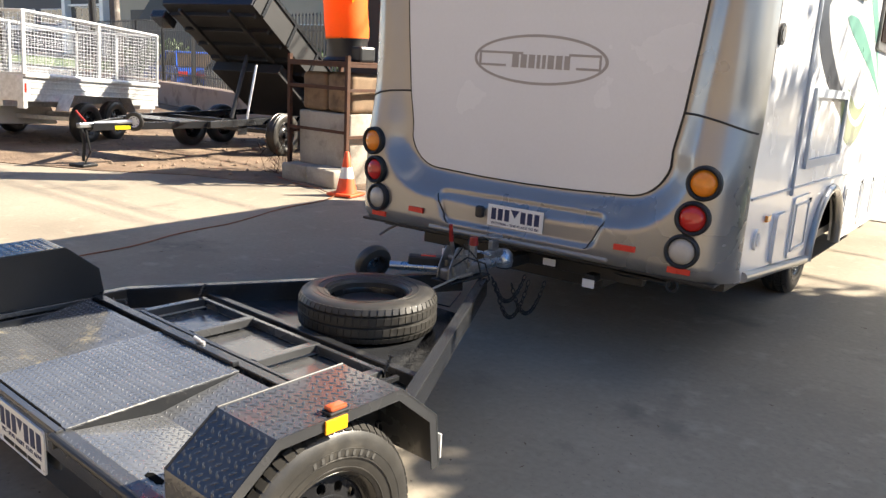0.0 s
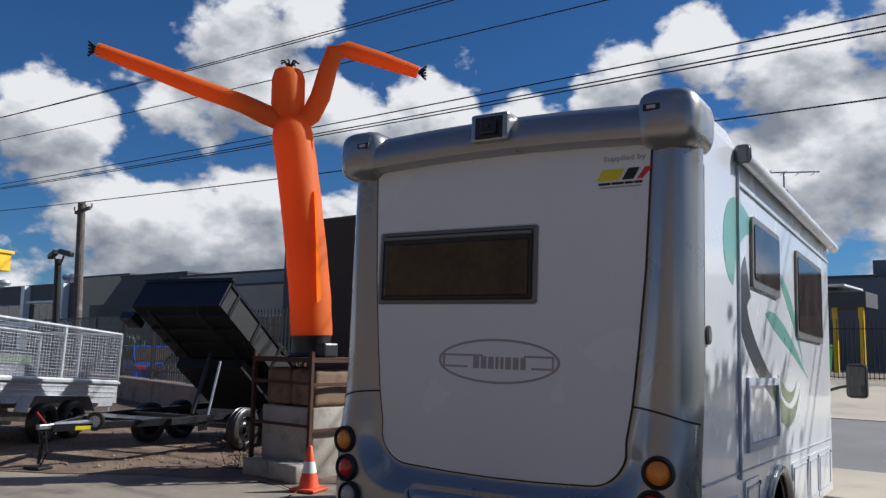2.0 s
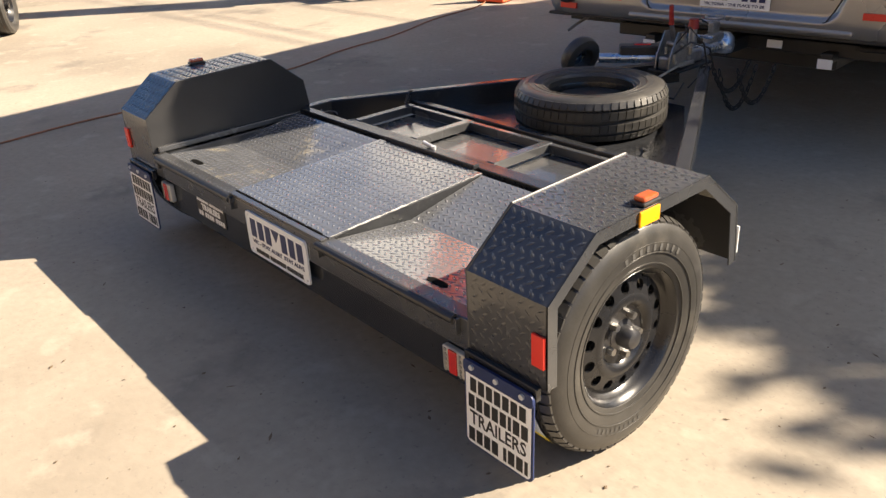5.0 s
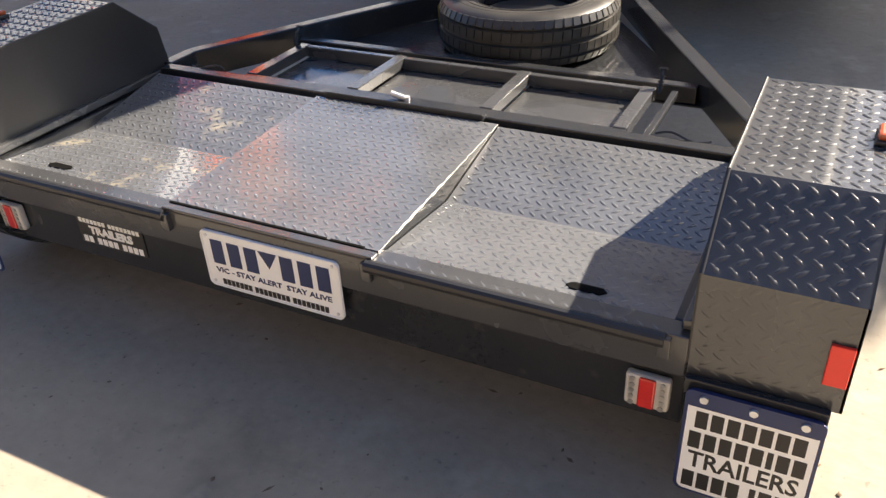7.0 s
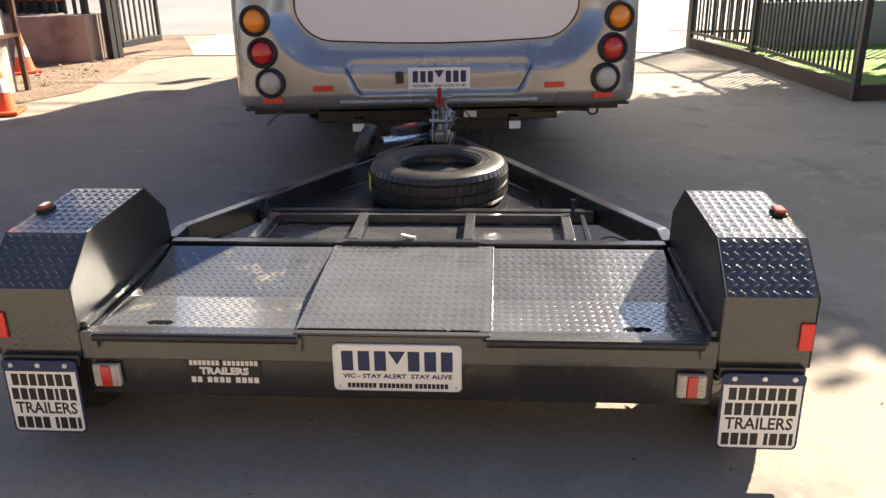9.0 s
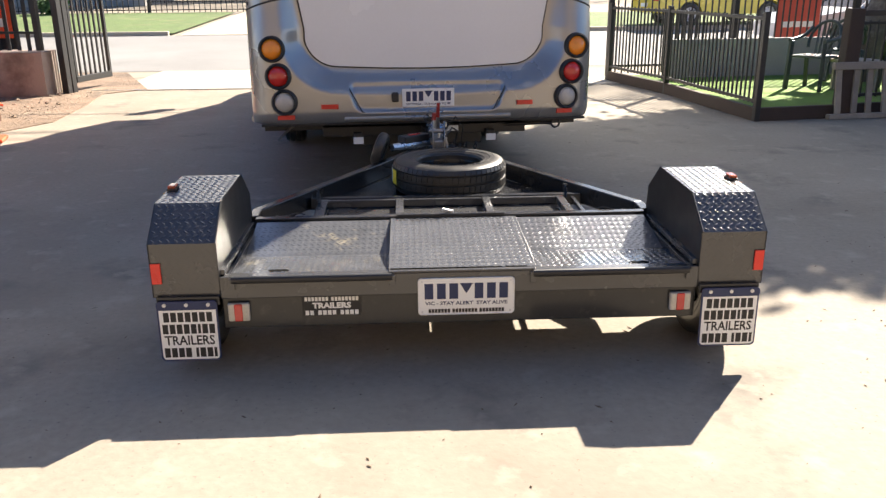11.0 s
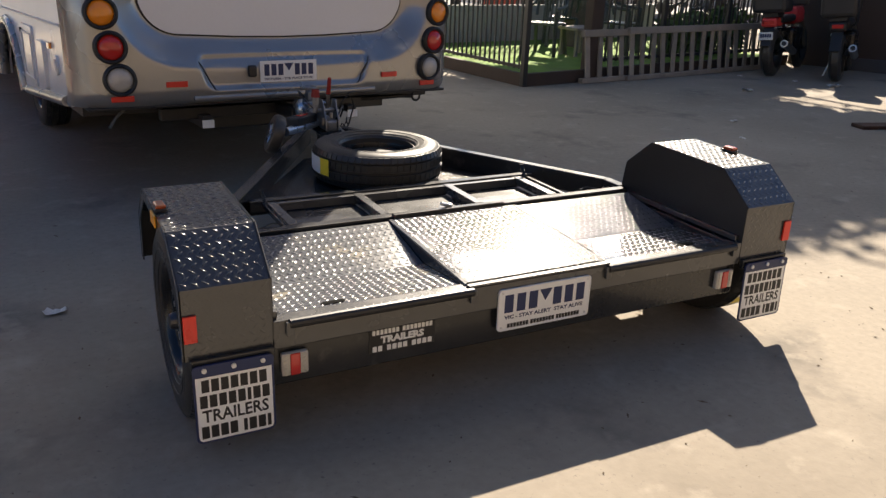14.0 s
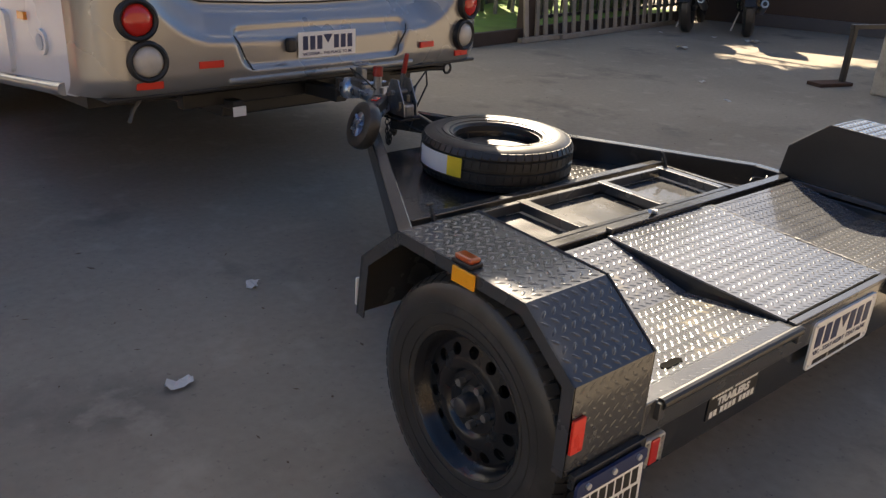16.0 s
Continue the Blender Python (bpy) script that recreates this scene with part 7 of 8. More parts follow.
def tree(x, y, h, spread, lean, seed, crown_at, radii, count, label, trunk=0.15):
    T = thing("tree", label, "tree", "garden trees")
    T.location = (x, y, 0)
    rnd = random.Random(seed)
    base = Vector((0, 0, 0))
    top = Vector(lean) + Vector((0, 0, h))
    pts = [base.lerp(top, k / 8) + Vector((0.05 * math.sin(k * 1.7 + seed), 0.05 * math.cos(k * 1.3), 0)) for k in range(9)]
    bm = bmesh.new()
    for k, (p, q) in enumerate(zip(pts, pts[1:])):
        rod(bm, p, q + (q - p) * 0.04, trunk * (1 - 0.07 * k), 12, trunk * (1 - 0.07 * (k + 1)))
    part("trunk", bm, M["bark"], T, smooth=50)
    for k in range(7):
        a = 2 * math.pi * k / 7 + rnd.uniform(-0.3, 0.3)
        st = pts[4 + k % 4]
        end = Vector(crown_at) - Vector((x, y, 0)) + Vector((math.cos(a) * radii[0] * 0.7, math.sin(a) * radii[1] * 0.7, rnd.uniform(-0.3, 0.6) * radii[2]))
        mid = st.lerp(end, 0.5) + Vector((0, 0, 0.3))
        bm = bmesh.new()
        rod(bm, st, mid, trunk * 0.45, 8, trunk * 0.3)
        rod(bm, mid, end, trunk * 0.3, 8, trunk * 0.1)
        part("limb", bm, M["bark"], T, smooth=50)
    # unseen extra foliage, added to shade the ground near the motorcycles
    if trunk > 0.15:
        leaves("shade_crown", Vector((10.9, 12.1, 5.6)) - Vector((x, y, 0)), (2.2, 1.05, 0.6), 26000, 0.18, M["leaf"], T, seed + 1, 70)
    leaves("crown", Vector(crown_at) - Vector((x, y, 0)), radii, count, 0.18, M["leaf"], T, seed, 150)


# crowns stay out of view; placed and sized by the shade they cast
tree(6.45, 8.62, 4.9, 3, (0.5, 0.3, 0), 3, (7.9, 9.9, 5.6), (3.4, 2.65, 0.7), 66000, "grey-barked garden tree with a spreading leafy crown", 0.20)
tree(8.1, 9.2, 5.0, 3, (0.9, 0.4, 0), 8, (11.0, 8.1, 5.6), (2.2, 0.95, 0.6), 20000, "slender garden tree with a leafy crown", 0.09)
for x, y, r in ((7.3, 7.35, 0.30), (7.8, 7.50, 0.34), (8.5, 7.6, 0.4), (6.9, 9.1, 0.3)):
    S = thing("shrub", "small green garden shrub with strappy leaves", "shrub", "garden shrubs")
    S.location = (x, y, 0.10)
    leaves("foliage", (0, 0, r * 0.9), (r, r, r * 0.95), 420, 0.16, M["shrub"], S, int(x * 10))
    part("stem", rodded((0, 0, 0), (0, 0, r), 0.02, 8, 0.01), M["bark"], S)

# brown building to the side of the garden
bm = bmesh.new()
sheet(bm, [(9.20, 6.85), (9.60, 6.10), (10.45, 4.50), (13.1, -0.5), (30, -0.5), (30, 8), (16, 10.0)], 1.90, pose(0, 0, 0))
tagged(part("side_building", bm, M["wall_brown"]), "low brown brick building beside the garden", "building", kind="structure")
bm = bmesh.new()
sheet(bm, [(9.12, 6.83), (9.53, 6.06), (10.38, 4.46), (13.05, -0.6), (30.1, -0.6), (30.1, 8), (16, 10.1)], 0.10, pose(0, 0, 1.902))
tagged(part("side_roof", bm, M["wall_dark"]), "flat dark roof edge of the brown building", "roof", kind="structure")
tagged(part("plinth", beamed((9.55, 6.08, 0.09), (13.05, -0.50, 0.09), 0.10, 0.18, 0.01), M["wall_dark"]), "dark plinth along the brown wall", "plinth", kind="structure")


def motorbike(m, label, lively):
    B = thing("motorcycle", label, "motorcycle", "motorcycles", m=m)
    K = M["plastic_black"]
    for y, r, w in ((0.0, 0.31, 0.15), (1.38, 0.31, 0.11)):
        bm = bmesh.new()
        lathe(bm, [(-w / 2, r * 0.66), (-w / 2, r * 0.85), (-w * 0.25, r), (w * 0.25, r), (w / 2, r * 0.85), (w / 2, r * 0.66), (-w / 2, r * 0.66)], 36, "X", pose(0, y, r))
        wh = part("wheel", bm, M["tyre"], B, smooth=40)
        bm = bmesh.new()
        for k in range(6):
            a = math.pi * k / 3
            rod(bm, (0, y + 0.03 * math.cos(a), r + 0.03 * math.sin(a)), (0, y + 0.2 * math.cos(a), r + 0.2 * math.sin(a)), 0.014, 6)
        rod(bm, (-0.06, y, r), (0.06, y, r), 0.04, 12)
        part("spoke_set", bm, M["rim"], wh)
    part("engine", boxed(-0.16, 0.16, 0.42, 0.92, 0.28, 0.62, 0.05), M["rim"], B)
    part("swing_arm", beamed((0.09, 0.0, 0.31), (0.09, 0.5, 0.38), 0.04, 0.06), K, B)
    part("fork", beamed((0.08, 1.38, 0.31), (0.06, 1.10, 0.92), 0.045, 0.045), M["steel"], B)
    part("fork", beamed((-0.08, 1.38, 0.31), (-0.06, 1.10, 0.92), 0.045, 0.045), M["steel"], B)
    part("tank", boxed(-0.14, 0.14, 0.62, 1.06, 0.66, 0.90, 0.07), M["red_paint"] if lively else K, B)
    part("seat", boxed(-0.13, 0.13, -0.05, 0.64, 0.70, 0.80, 0.04), K, B)
    part("tail_unit", boxed(-0.10, 0.10, -0.24, 0.10, 0.66, 0.78, 0.03), M["red_paint"] if lively else K, B)
    part("tail_lamp", boxed(-0.07, 0.07, -0.255, -0.235, 0.70, 0.75, 0.006), M["red_lens"], B)
    part("rear_fender", beamed((0, -0.18, 0.68), (0, -0.36, 0.42), 0.14, 0.02, 0.006, (0, 1, 0)), K, B)
    pl = lively and part("number_plate", boxed(-0.09, 0.09, -0.345, -0.335, 0.50, 0.60, 0.002), M["plate_white"], B)
    if lively:
        bars([1, 1, 1, 1, 1], 0.14, 0.045, pose(0, -0.347, 0.555) @ UPRIGHT, M["navy"], pl)
    part("exhaust", rodded((0.17, 0.40, 0.30), (0.19, -0.15, 0.44), 0.05, 18), M["steel"], B)
    # solid black disc drawing the dark inside of the pipe
    part("exhaust_tip", rodded((0.19, -0.15, 0.44), (0.191, -0.17, 0.445), 0.030, 14), M["ink"], B)
    part("top_box", boxed(-0.22, 0.22, -0.30, 0.10, 0.84, 1.16, 0.05), K, B)
    part("box_rack", boxed(-0.10, 0.10, -0.20, 0.10, 0.79, 0.845), K, B)
    part("screen", boxed(-0.16, 0.16, 1.06, 1.14, 0.90, 1.22, 0.03), K, B)
    part("handlebar", tubed([(-0.34, 0.92, 1.04), (-0.15, 1.04, 1.02), (0.15, 1.04, 1.02), (0.34, 0.92, 1.04)], 0.016, 8), K, B, smooth=50)
    part("side_stand", rodded((-0.10, 0.55, 0.32), (-0.22, 0.50, 0.01), 0.014, 8), M["steel"], B)
    return B


motorbike(pose(7.72, 5.85, 0, 0, -6, -64), "red and black motorcycle with a top box by the wall", True)
motorbike(pose(8.27, 5.24, 0, 0, -6, -58), "black motorcycle with a dark top box by the wall", False)

# steel stand at the edge of the yard
S = thing("barrier_stand", "rusty dark steel barrier stand with a rail", "barrier")
S.matrix_world = pose(6.0, 2.81, 0, 0, 0, -16)
part("foot", boxed(-0.38, 0.06, -0.09, 0.09, 0.0, 0.035, 0.006), M["rust"], S)
part("post", beamed((0.0, 0, 0.03), (0.0, 0, 0.55), 0.05, 0.05, 0.004, (0, 1, 0)), M["fence_black"], S)
part("rail", boxed(-0.04, 1.9, -0.025, 0.025, 0.545, 0.59, 0.006), M["fence_black"], S)
part("post", boxed(1.70, 1.75, -0.025, 0.025, 0.0, 0.546, 0.004), M["fence_black"], S)
tagged(part("bollard", boxed(5.77, 6.02, 2.18, 2.43, 0, 1.0, 0.02), M["concrete_block"]), "square grey concrete bollard beside the barrier", "bollard")

# litter on the concrete
M["paper"] = material("crumpled_paper", (0.62, 0.60, 0.56), 0.8, 0, 0.1, 30, 100, 0.2, 0.002)
for k, (x, y, w) in enumerate(((-1.52, 1.28, 0.085), (-1.00, 1.80, 0.07), (6.28, 4.9, 0.14), (4.6, 3.5, 0.09), (4.1, 2.9, 0.06), (2.6, 1.1, 0.05), (7.55, 5.3, 0.09), (7.75, 4.85, 0.16), (7.2, 5.9, 0.07))):
    rnd = random.Random(k)
    bm = bmesh.new()
    g = [[bm.verts.new((w * (i / 4 - 0.5) + rnd.uniform(-1, 1) * w * 0.1, w * 0.6 * (j / 3 - 0.5) + rnd.uniform(-1, 1) * w * 0.1, rnd.uniform(0.0, 0.28) * w + 0.003)) for i in range(5)] for j in range(4)]
    for j in range(3):
        for i in range(4):
            bm.faces.new((g[j][i], g[j][i + 1], g[j + 1][i + 1], g[j + 1][i]))
    ob = tagged(part("paper_scrap", bm, M["paper"]), "crumpled scrap of pale paper on the concrete", "litter", "paper scraps")
    ob.location = (x, y, 0)
    ob.rotation_euler = (0, 0, k * 1.1)

# dead leaves, grit and twigs blown over the concrete
rnd = random.Random(77)
verts, faces = [], []
for _ in range(900):
    x, y = rnd.gauss(0.6, 3.0), rnd.gauss(0.6, 3.2)
    if y > 11 or (abs(x) < 1.3 and y > 2.4) or (x < -4.4 and y > 4.5):
        continue
    r, a = rnd.uniform(0.002, 0.0055), rnd.uniform(0, 6.28)
    k = rnd.choice((1.2, 1.6, 2.4, 4.0))
    c, s = math.cos(a) * r * k, math.sin(a) * r * k
    b = len(verts)
    verts += [(x - c, y - s, 0.002), (x + s / k, y - c / k, 0.002 + r * 0.3), (x + c, y + s, 0.003), (x - s / k, y + c / k, 0.002), (x, y, 0.002 + r * 0.5)]
    faces += [[b + i for i in f] for f in ((0, 1, 4), (1, 2, 4), (2, 3, 4), (3, 0, 4))]
me = bpy.data.meshes.new("debris")
me.from_pydata(verts, [], faces)
me.materials.append(material("dry_leaf_litter", (0.11, 0.075, 0.045), 0.9, 0, 0.4, 3, 50, 0.2, 0.002))
tagged(new("debris", me), "dry leaf bits and grit scattered on the concrete", "debris", kind="stuff")

# ---- street ----


def car(m, paint, label, length=4.5, group="parked cars"):
    """A saloon: shaped body with wheel arches, glasshouse, wheels and lamps; y runs along it, nose to +y."""
    C = thing("car", label, "car", group, m=m)
    L = length
    h = L / 2

    def arch(yc):
        return [(yc + 0.36 * math.cos(radians(a)), 0.30 + 0.36 * math.sin(radians(a))) for a in range(180, -1, -30)]

    out = [(-h, 0.35)] + [(-h, 0.36), (-h + 0.5, 0.28)] + arch(-h + 0.95) + arch(h - 0.95) + [(h - 0.45, 0.28), (h, 0.36), (h + 0.02, 0.62), (h - 0.25, 0.78), (h - 1.25, 0.92), (-h + 0.75, 0.98), (-h + 0.05, 0.92)]
    bm = bmesh.new()
    sheet(bm, out[1:], 1.74, Matrix(((0, 0, 1, -0.87), (1, 0, 0, 0), (0, 1, 0, 0), (0, 0, 0, 1))))
    for v in bm.verts:
        if v.co.z > 0.85:
            v.co.x *= 0.94
    body = part("body", bm, paint, C, smooth=30)
    gh = [(h - 1.25, 0.91), (h - 1.95, 1.40), (-h + 1.05, 1.43), (-h + 0.38, 0.97)]
    bm = bmesh.new()
    sheet(bm, gh, 1.50, Matrix(((0, 0, 1, -0.75), (1, 0, 0, 0), (0, 1, 0, 0), (0, 0, 0, 1))))
    for v in bm.verts:
        if v.co.z > 1.2:
            v.co.x *= 0.80
    part("glasshouse", bm, M["bus_window"], C)
    bm = bmesh.new()
    box(bm, -0.62, 0.62, -h + 1.00, h - 1.90, 1.395, 1.455, 0.02)
    part("roof", bm, paint, C)
    for s in (-1, 1):
        for y0, z0, y1, z1 in ((h - 1.27, 0.93, h - 1.95, 1.42), (-0.10, 0.95, -0.10, 1.43), (-h + 0.40, 0.97, -h + 1.05, 1.43)):
            part("pillar", beamed((s * 0.755, y0, z0), (s * 0.605, y1, z1), 0.05, 0.05, 0.004, (1, 0, 0)), paint, body)
        for y in (-h + 0.95, h - 0.95):
            rubber_wheel("wheel", pose(s * 0.78, y, 0.31, 0, 0, 0 if s > 0 else 180), C, 0.31, 0.19, "zinc")
        part("tail_lamp", boxed(s * 0.66 - 0.16, s * 0.66 + 0.16, -h - 0.015, -h + 0.05, 0.66, 0.82, 0.02), M["red_lens"], C)
        part("head_lamp", boxed(s * 0.64 - 0.16, s * 0.64 + 0.16, h - 0.12, h + 0.03, 0.58, 0.70, 0.02), M["clear_lens"], C)
    part("number_plate", boxed(-0.18, 0.18, -h - 0.012, -h + 0.02, 0.50, 0.60, 0.004), M["plate_white"], C)
    return C


def paint(name, c):
    return material(name, c, 0.25, 0.1, 0.03, 2, 60, 0.02, 0.0005, coat=0.6)


M["blue_car"], M["white_car"], M["grey_car"], M["yellow_car"] = paint("blue_car_paint", (0.015, 0.11, 0.62)), paint("white_car_paint", (0.72, 0.72, 0.72)), paint("grey_car_paint", (0.06, 0.062, 0.065)), paint("yellow_car_paint", (0.80, 0.62, 0.10))
car(pose(-23.6, 14.6, rise(14.4) + 0.006, 0, 0, 75), M["blue_car"], "bright blue saloon car parked on the street")
car(pose(-19.6, 14.2, rise(14.2) + 0.006, 0, 0, 80), M["grey_car"], "dark grey car parked on the street")
car(pose(8.6, 20.6, rise(20.6) + 0.05, 0, 0, -80), M["yellow_car"], "yellow saloon car parked across the street", 4.3)
car(pose(9.3, 13.6, rise(13.6) + 0.006, 0, 0, 96), M["white_car"], "white hatchback parked along the street", 4.2)
car(pose(15.2, 14.2, rise(14.2) + 0.006, 0, 0, 96), M["white_car"], "white saloon car parked along the street", 4.6)
F = thing("promo_sign", "red printed promotional sign on a frame", "sign")
F.matrix_world = pose(6.75, 11.55, 0, 0, 0, 8)
part("sign_board", boxed(-0.42, 0.42, -0.02, 0.02, 0.25, 2.2, 0.006), M["red_sign"], F)
for k in range(3):
    bars([3, 2, 3], 0.6, 0.10, pose(0, -0.022, 0.75 + 0.5 * k) @ UPRIGHT, M["plate_white"], F)
for x in (-0.35, 0.35):
    part("leg", boxed(x - 0.02, x + 0.02, -0.02, 0.02, 0.0, 0.26), M["fence_black"], F)

# power pole, camera pole, wires
P = thing("power_pole", "weathered timber power pole with crossarm", "pole")
P.location = (-27.3, 14.1, 0)
part("pole_shaft", rodded((0, 0, 0), (-0.06, -0.18, 6.95), 0.20, 14, 0.14), M["bark"], P)
part("crossarm", beamed((-0.75, -0.05, 6.62), (0.75, -0.25, 6.66), 0.10, 0.12, 0.01), M["bark"], P)
for k in range(4):
    x = -0.66 + 0.44 * k
    part("insulator", rodded((x, -0.14, 6.68), (x, -0.14, 6.84), 0.04, 8), M["wall_grey"], P)
Q = thing("camera_pole", "dark steel pole with two security cameras", "pole")
Q.location = (-22.3, 10.9, 0)
part("pole_shaft", rodded((0, 0, 0), (-0.05, -0.12, 4.20), 0.13, 12, 0.10), M["fence_black"], Q)
for s in (-1, 1):
    part("camera_arm", tubed([(0, -0.1, 4.0), (s * 0.2, -0.12, 4.12), (s * 0.3, -0.12, 4.28)], 0.03, 8), M["fence_black"], Q)
    part("camera_body", boxed(-0.3, 0.3, -0.09, 0.09, -0.08, 0.08, 0.03, pose(s * 0.42, -0.12, 4.36, 0, 12 * s, 10 * s)), M["fence_black"], Q)
for z0, z1, y in ((7.22, 6.12, 14.0), (8.22, 7.30, 14.0), (8.38, 7.50, 14.3), (8.45, 7.62, 14.0), (10.55, 9.20, 14.2), (11.5, 10.1, 13.9), (11.68, 10.2, 14.3)):
    bm = bmesh.new()
    pts = []
    for k in range(41):
        t = k / 40
        x = -75 + 120 * t
        pts.append((x, y, z0 + (z1 - z0) * (x + 33) / 33.5 + 0.00035 * (x + 16) ** 2 - 0.10))
    tube(bm, pts, 0.016, 5)
    tagged(part("power_line", bm, M["ink"]), "thin black overhead power line across the sky", "power line", "power lines")

# ---- buildings across the street ----


def facade(name, x0, x1, y, depth, z1, mat, label, windows=(), base=None):
    B = thing(name, label, "building")
    z0 = rise(y) if base is None else base
    part("wall", boxed(x0, x1, y, y + depth, z0, z1, 0.03), mat, B)
    part("parapet", boxed(x0 - 0.05, x1 + 0.05, y - 0.06, y + depth, z1, z1 + 0.14, 0.02), M["wall_dark"], B)
    for a, b, c, d in windows:
        w = part("window", boxed(a, b, y - 0.05, y + 0.02, c, d, 0.01), M["white_paint"], B)
        n = max(1, round((b - a) / 1.3))
        for k in range(n):
            xa = a + (b - a) * k / n
            part("pane", boxed(xa + 0.06, xa + (b - a) / n - 0.06, y - 0.07, y - 0.045, c + 0.07, d - 0.07), M["bus_window"], w)
    return B


facade("office_block", -95, -67.5, 34, 14, 6.55, M["wall_dark"], "two-storey dark office front with white trimmed windows", [(-92, -84, 3.4, 4.8), (-82.5, -76.5, 3.4, 4.8), (-75.0, -69.3, 3.2, 4.9)])
B = thing("office_trim", "white vertical trim on the office front", "trim")
for x in (-76.2, -68.7):
    part("fin", boxed(x - 0.35, x + 0.35, 33.4, 34, 0.6, 6.6, 0.02), M["white_paint"], B)
part("band", boxed(-76, -68.5, 33.7, 33.99, 4.95, 5.15), M["white_paint"], B)
part("band", boxed(-95, -67.5, 33.6, 33.99, 2.7, 3.2), M["white_paint"], B)
facade("warehouse", -67.4, -58.5, 34, 20, 7.0, M["wall_beige"], "beige tilt-panel warehouse with a dark doorway", [])
# the wall is closed; a black panel draws the doorway's darkness
tagged(part("dark_doorway", boxed(-64.5, -62.4, 33.92, 33.99, 2.6, 4.6), M["ink"]), "flat black panel drawing a dark opening in the warehouse wall", "opening", kind="structure")
facade("factory", -58.4, -49.2, 33.2, 20, 6.7, M["wall_dark"], "dark grey factory wall", [])
bm = bmesh.new()
sheet(bm, [(-66.2, 0.6), (-58.3, 0.6), (-58.3, 6.7)], 0.3, pose(0, 33.6, 0) @ UPRIGHT)
tagged(part("dark_wedge", bm, M["wall_dark"]), "slanted dark grey wall panel on the warehouse", "wall panel", kind="structure")
facade("factory_annex", -49.1, -30, 32.5, 20, 6.3, M["wall_grey"], "mid-grey factory front with a high parapet", [])
facade("brick_unit", -42.5, -31, 31.0, 1.4, 5.3, M["wall_beige"], "ochre rendered factory unit", [(-38, -34, 1.5, 3.4)])
facade("dark_unit", -34.5, -24.0, 30, 12, 8.4, M["wall_dark"], "tall dark grey factory unit", [(-33, -26, 2.0, 4.5)])
facade("long_shed", -23.9, -11.0, 33, 15, 5.4, M["wall_grey"], "long grey industrial shed", [(-22, -14, 1.6, 3.2)])
for x in (-88, -86.6, -72.6, -71.4):
    Vt = thing("roof_vent", "round galvanised roof vent", "roof vent", "roof vents")
    Vt.location = (x, 36, 6.69)
    part("stack", rodded((0, 0, 0), (0, 0, 0.5), 0.45, 14), M["zinc"], Vt)
    bm = bmesh.new()
    lathe(bm, [(0.5, 0.55), (0.75, 0.7), (1.0, 0.55), (1.08, 0.0)], 16, "Z")
    part("cowl", bm, M["zinc"], Vt, smooth=50)

facade("grey_warehouse", -10.8, 14.0, 46, 20, 5.75, M["wall_slate"], "blue-grey warehouse across the street", [])
tagged(part("roof_plant", boxed(-6.6, -5.6, 48, 50, 5.90, 6.85, 0.03), M["wall_slate"]), "square plant box on the warehouse roof", "roof plant")
tagged(part("pale_wall_panel", boxed(-3.8, 6.0, 45.93, 45.99, 1.0, 3.6), M["wall_grey"]), "paler roller door on the warehouse", "door", kind="structure")
bar_fence("far_gate", (-16.0, 33.6), (14.0, 34.2), rise(34) + 0.08, 3.05, 0.16, "black steel sliding gate across the street", (0.06, -0.35), 0.014, 5.0, 0.05, 0.06)
K = thing("canopy", "dark flat canopy on two yellow posts", "canopy")
K.location = (0, 0, rise(40))
part("canopy_roof", boxed(-8.2, -5.1, 38.5, 41, 2.95, 3.65, 0.02), M["wall_dark"], K)
part("canopy_top", boxed(-9.5, -5.9, 38.3, 42, 3.9, 4.0, 0.02), M["white_paint"], K)
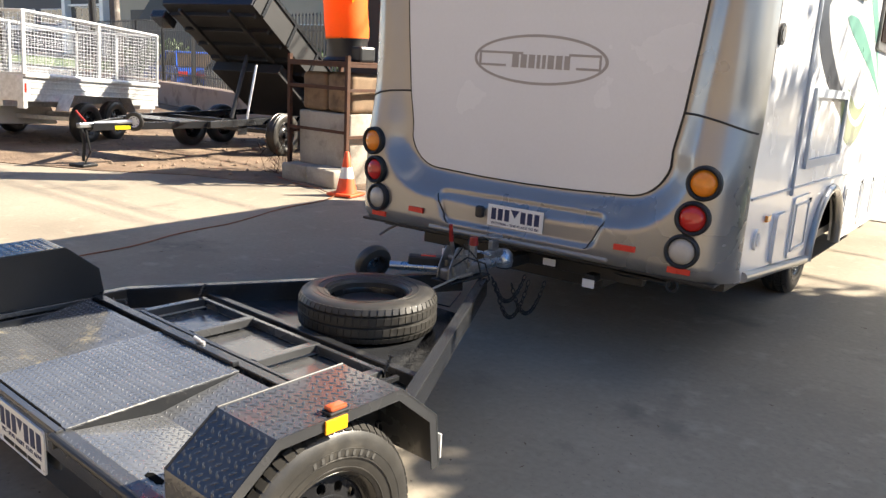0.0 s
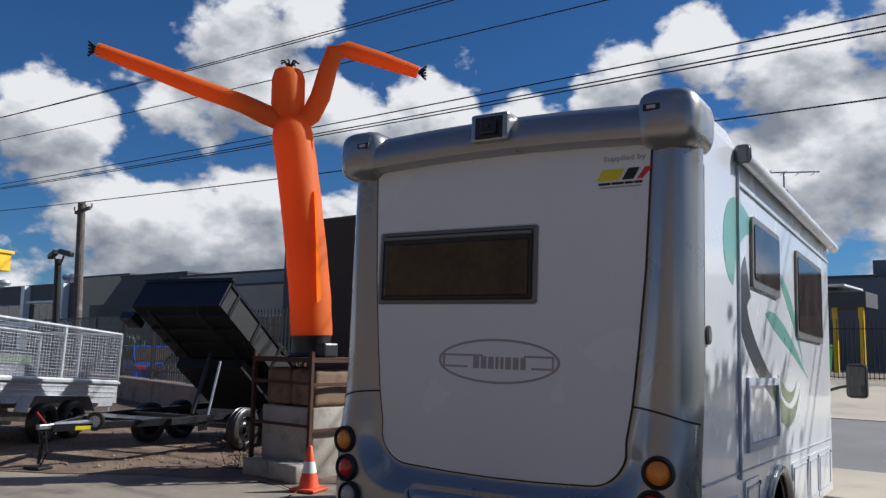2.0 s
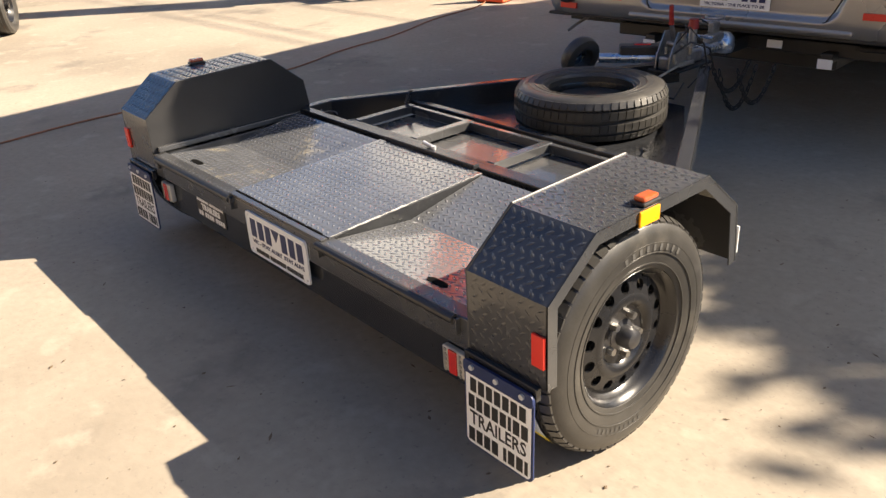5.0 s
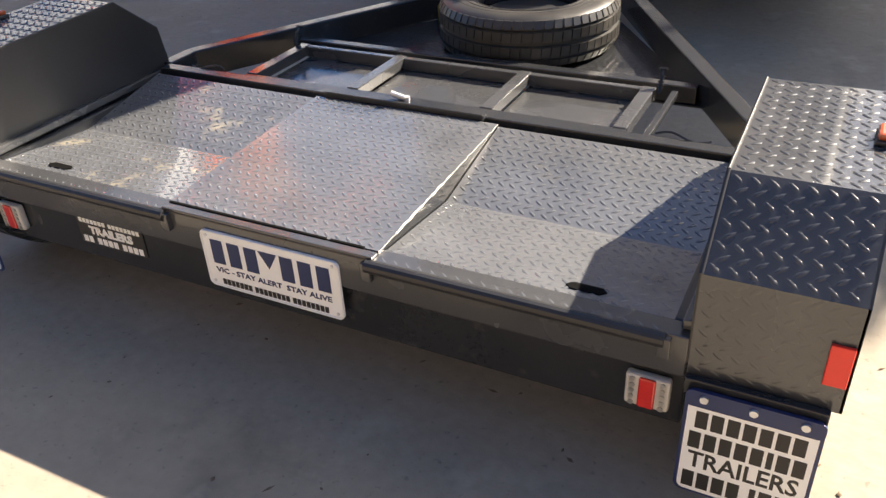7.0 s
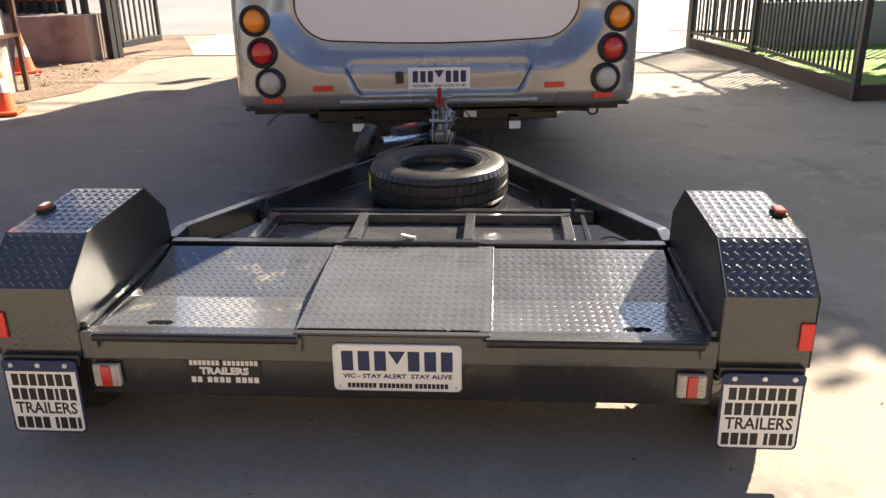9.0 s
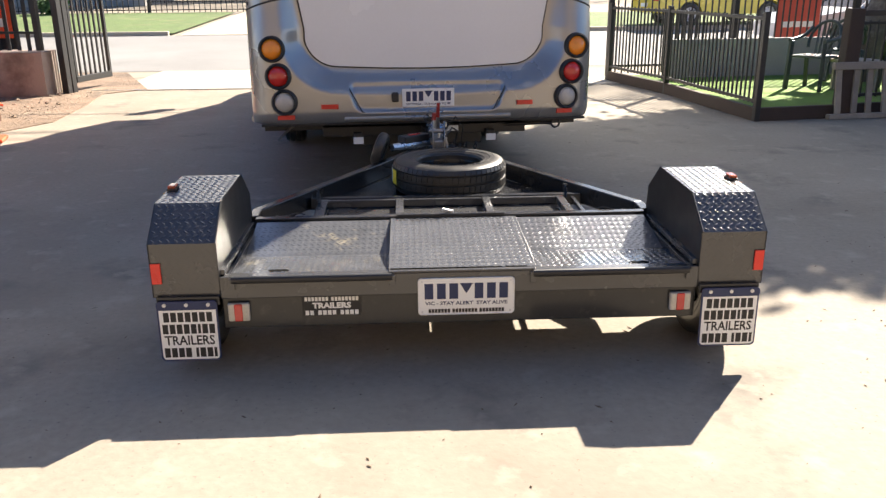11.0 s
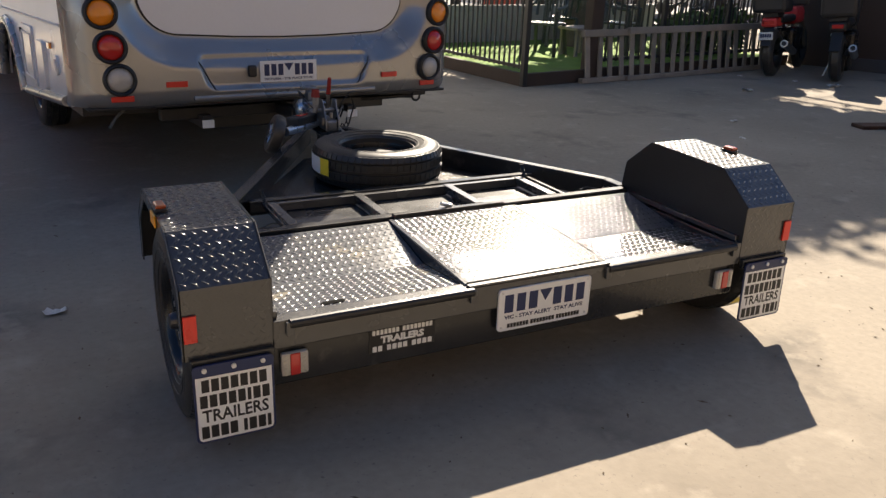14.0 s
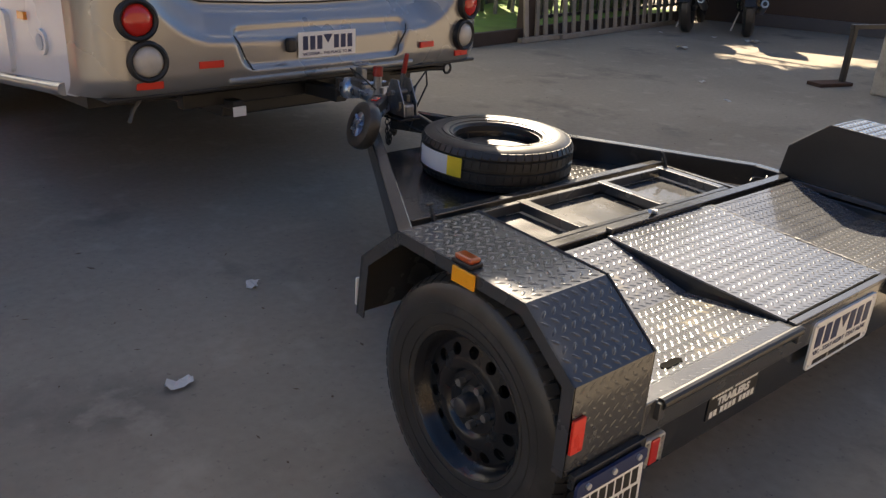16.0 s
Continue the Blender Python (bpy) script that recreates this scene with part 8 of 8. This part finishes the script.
part("canopy_stay", boxed(-7.5, -7.3, 39, 39.2, 3.6, 3.92), M["wall_dark"], K)
for x in (-6.45, -5.35):
    part("post", boxed(x - 0.11, x + 0.11, 38.6, 38.82, 0, 2.96, 0.01), M["yellow_paint"], K)
BN = thing("wheelie_bin", "green plastic wheelie bin behind the gate", "bin")
BN.location = (-6.75, 36.5, rise(36.5))
bm = bmesh.new()
box(bm, -0.6, 0.6, -0.4, 0.4, 0.12, 1.25)
for v in bm.verts:
    if v.co.z < 0.5:
        v.co.x *= 0.85
        v.co.y *= 0.85
part("bin_body", bm, M["bin_green"], BN)
part("bin_lid", boxed(-0.64, 0.64, -0.45, 0.42, 1.25, 1.36, 0.02), M["bin_green"], BN)
for x in (-0.4, 0.4):
    part("caster", rodded((x - 0.05, 0.25, 0.10), (x + 0.05, 0.25, 0.10), 0.10, 12), M["tyre"], BN)
for k in range(8):
    S = thing("shrub", "dark green street shrub on the verge", "shrub", "street shrubs")
    S.location = (-40 + k * 3.3, 20.9 + 0.5 * math.sin(k * 2.3), rise(20.9) + 0.04)
    r = 0.75 + 0.25 * math.sin(k * 1.9)
    leaves("foliage", (0, 0, r * 0.9), (r * 1.9, r, r * 0.95), 900, 0.22, M["leaf"], S, 70 + k)
    part("stem", rodded((0, 0, 0), (0, 0, r), 0.05, 8, 0.03), M["bark"], S)
# shrubs and fence beyond the verge
bar_fence("far_fence", (-40, 28.6), (-4.6, 29.0), rise(28.6), 2.0, 0.2, "dark steel fence beyond the grass verge", (0.1, -0.1), 0.014, 5.0, 0.05)
for k in range(7):
    x = -36 + k * 3.9
    S = thing("shrub", "dense green street shrub by the far fence", "shrub", "street shrubs")
    S.location = (x, 27.6 + 0.4 * math.sin(k * 2.1), rise(27.6) + 0.04)
    r = 0.55 + 0.25 * math.sin(k * 1.7)
    leaves("foliage", (0, 0, r * 0.9), (r * 1.3, r, r * 0.95), 500, 0.22, M["shrub"], S, 40 + k)
    part("stem", rodded((0, 0, 0), (0, 0, r), 0.05, 8, 0.03), M["bark"], S)
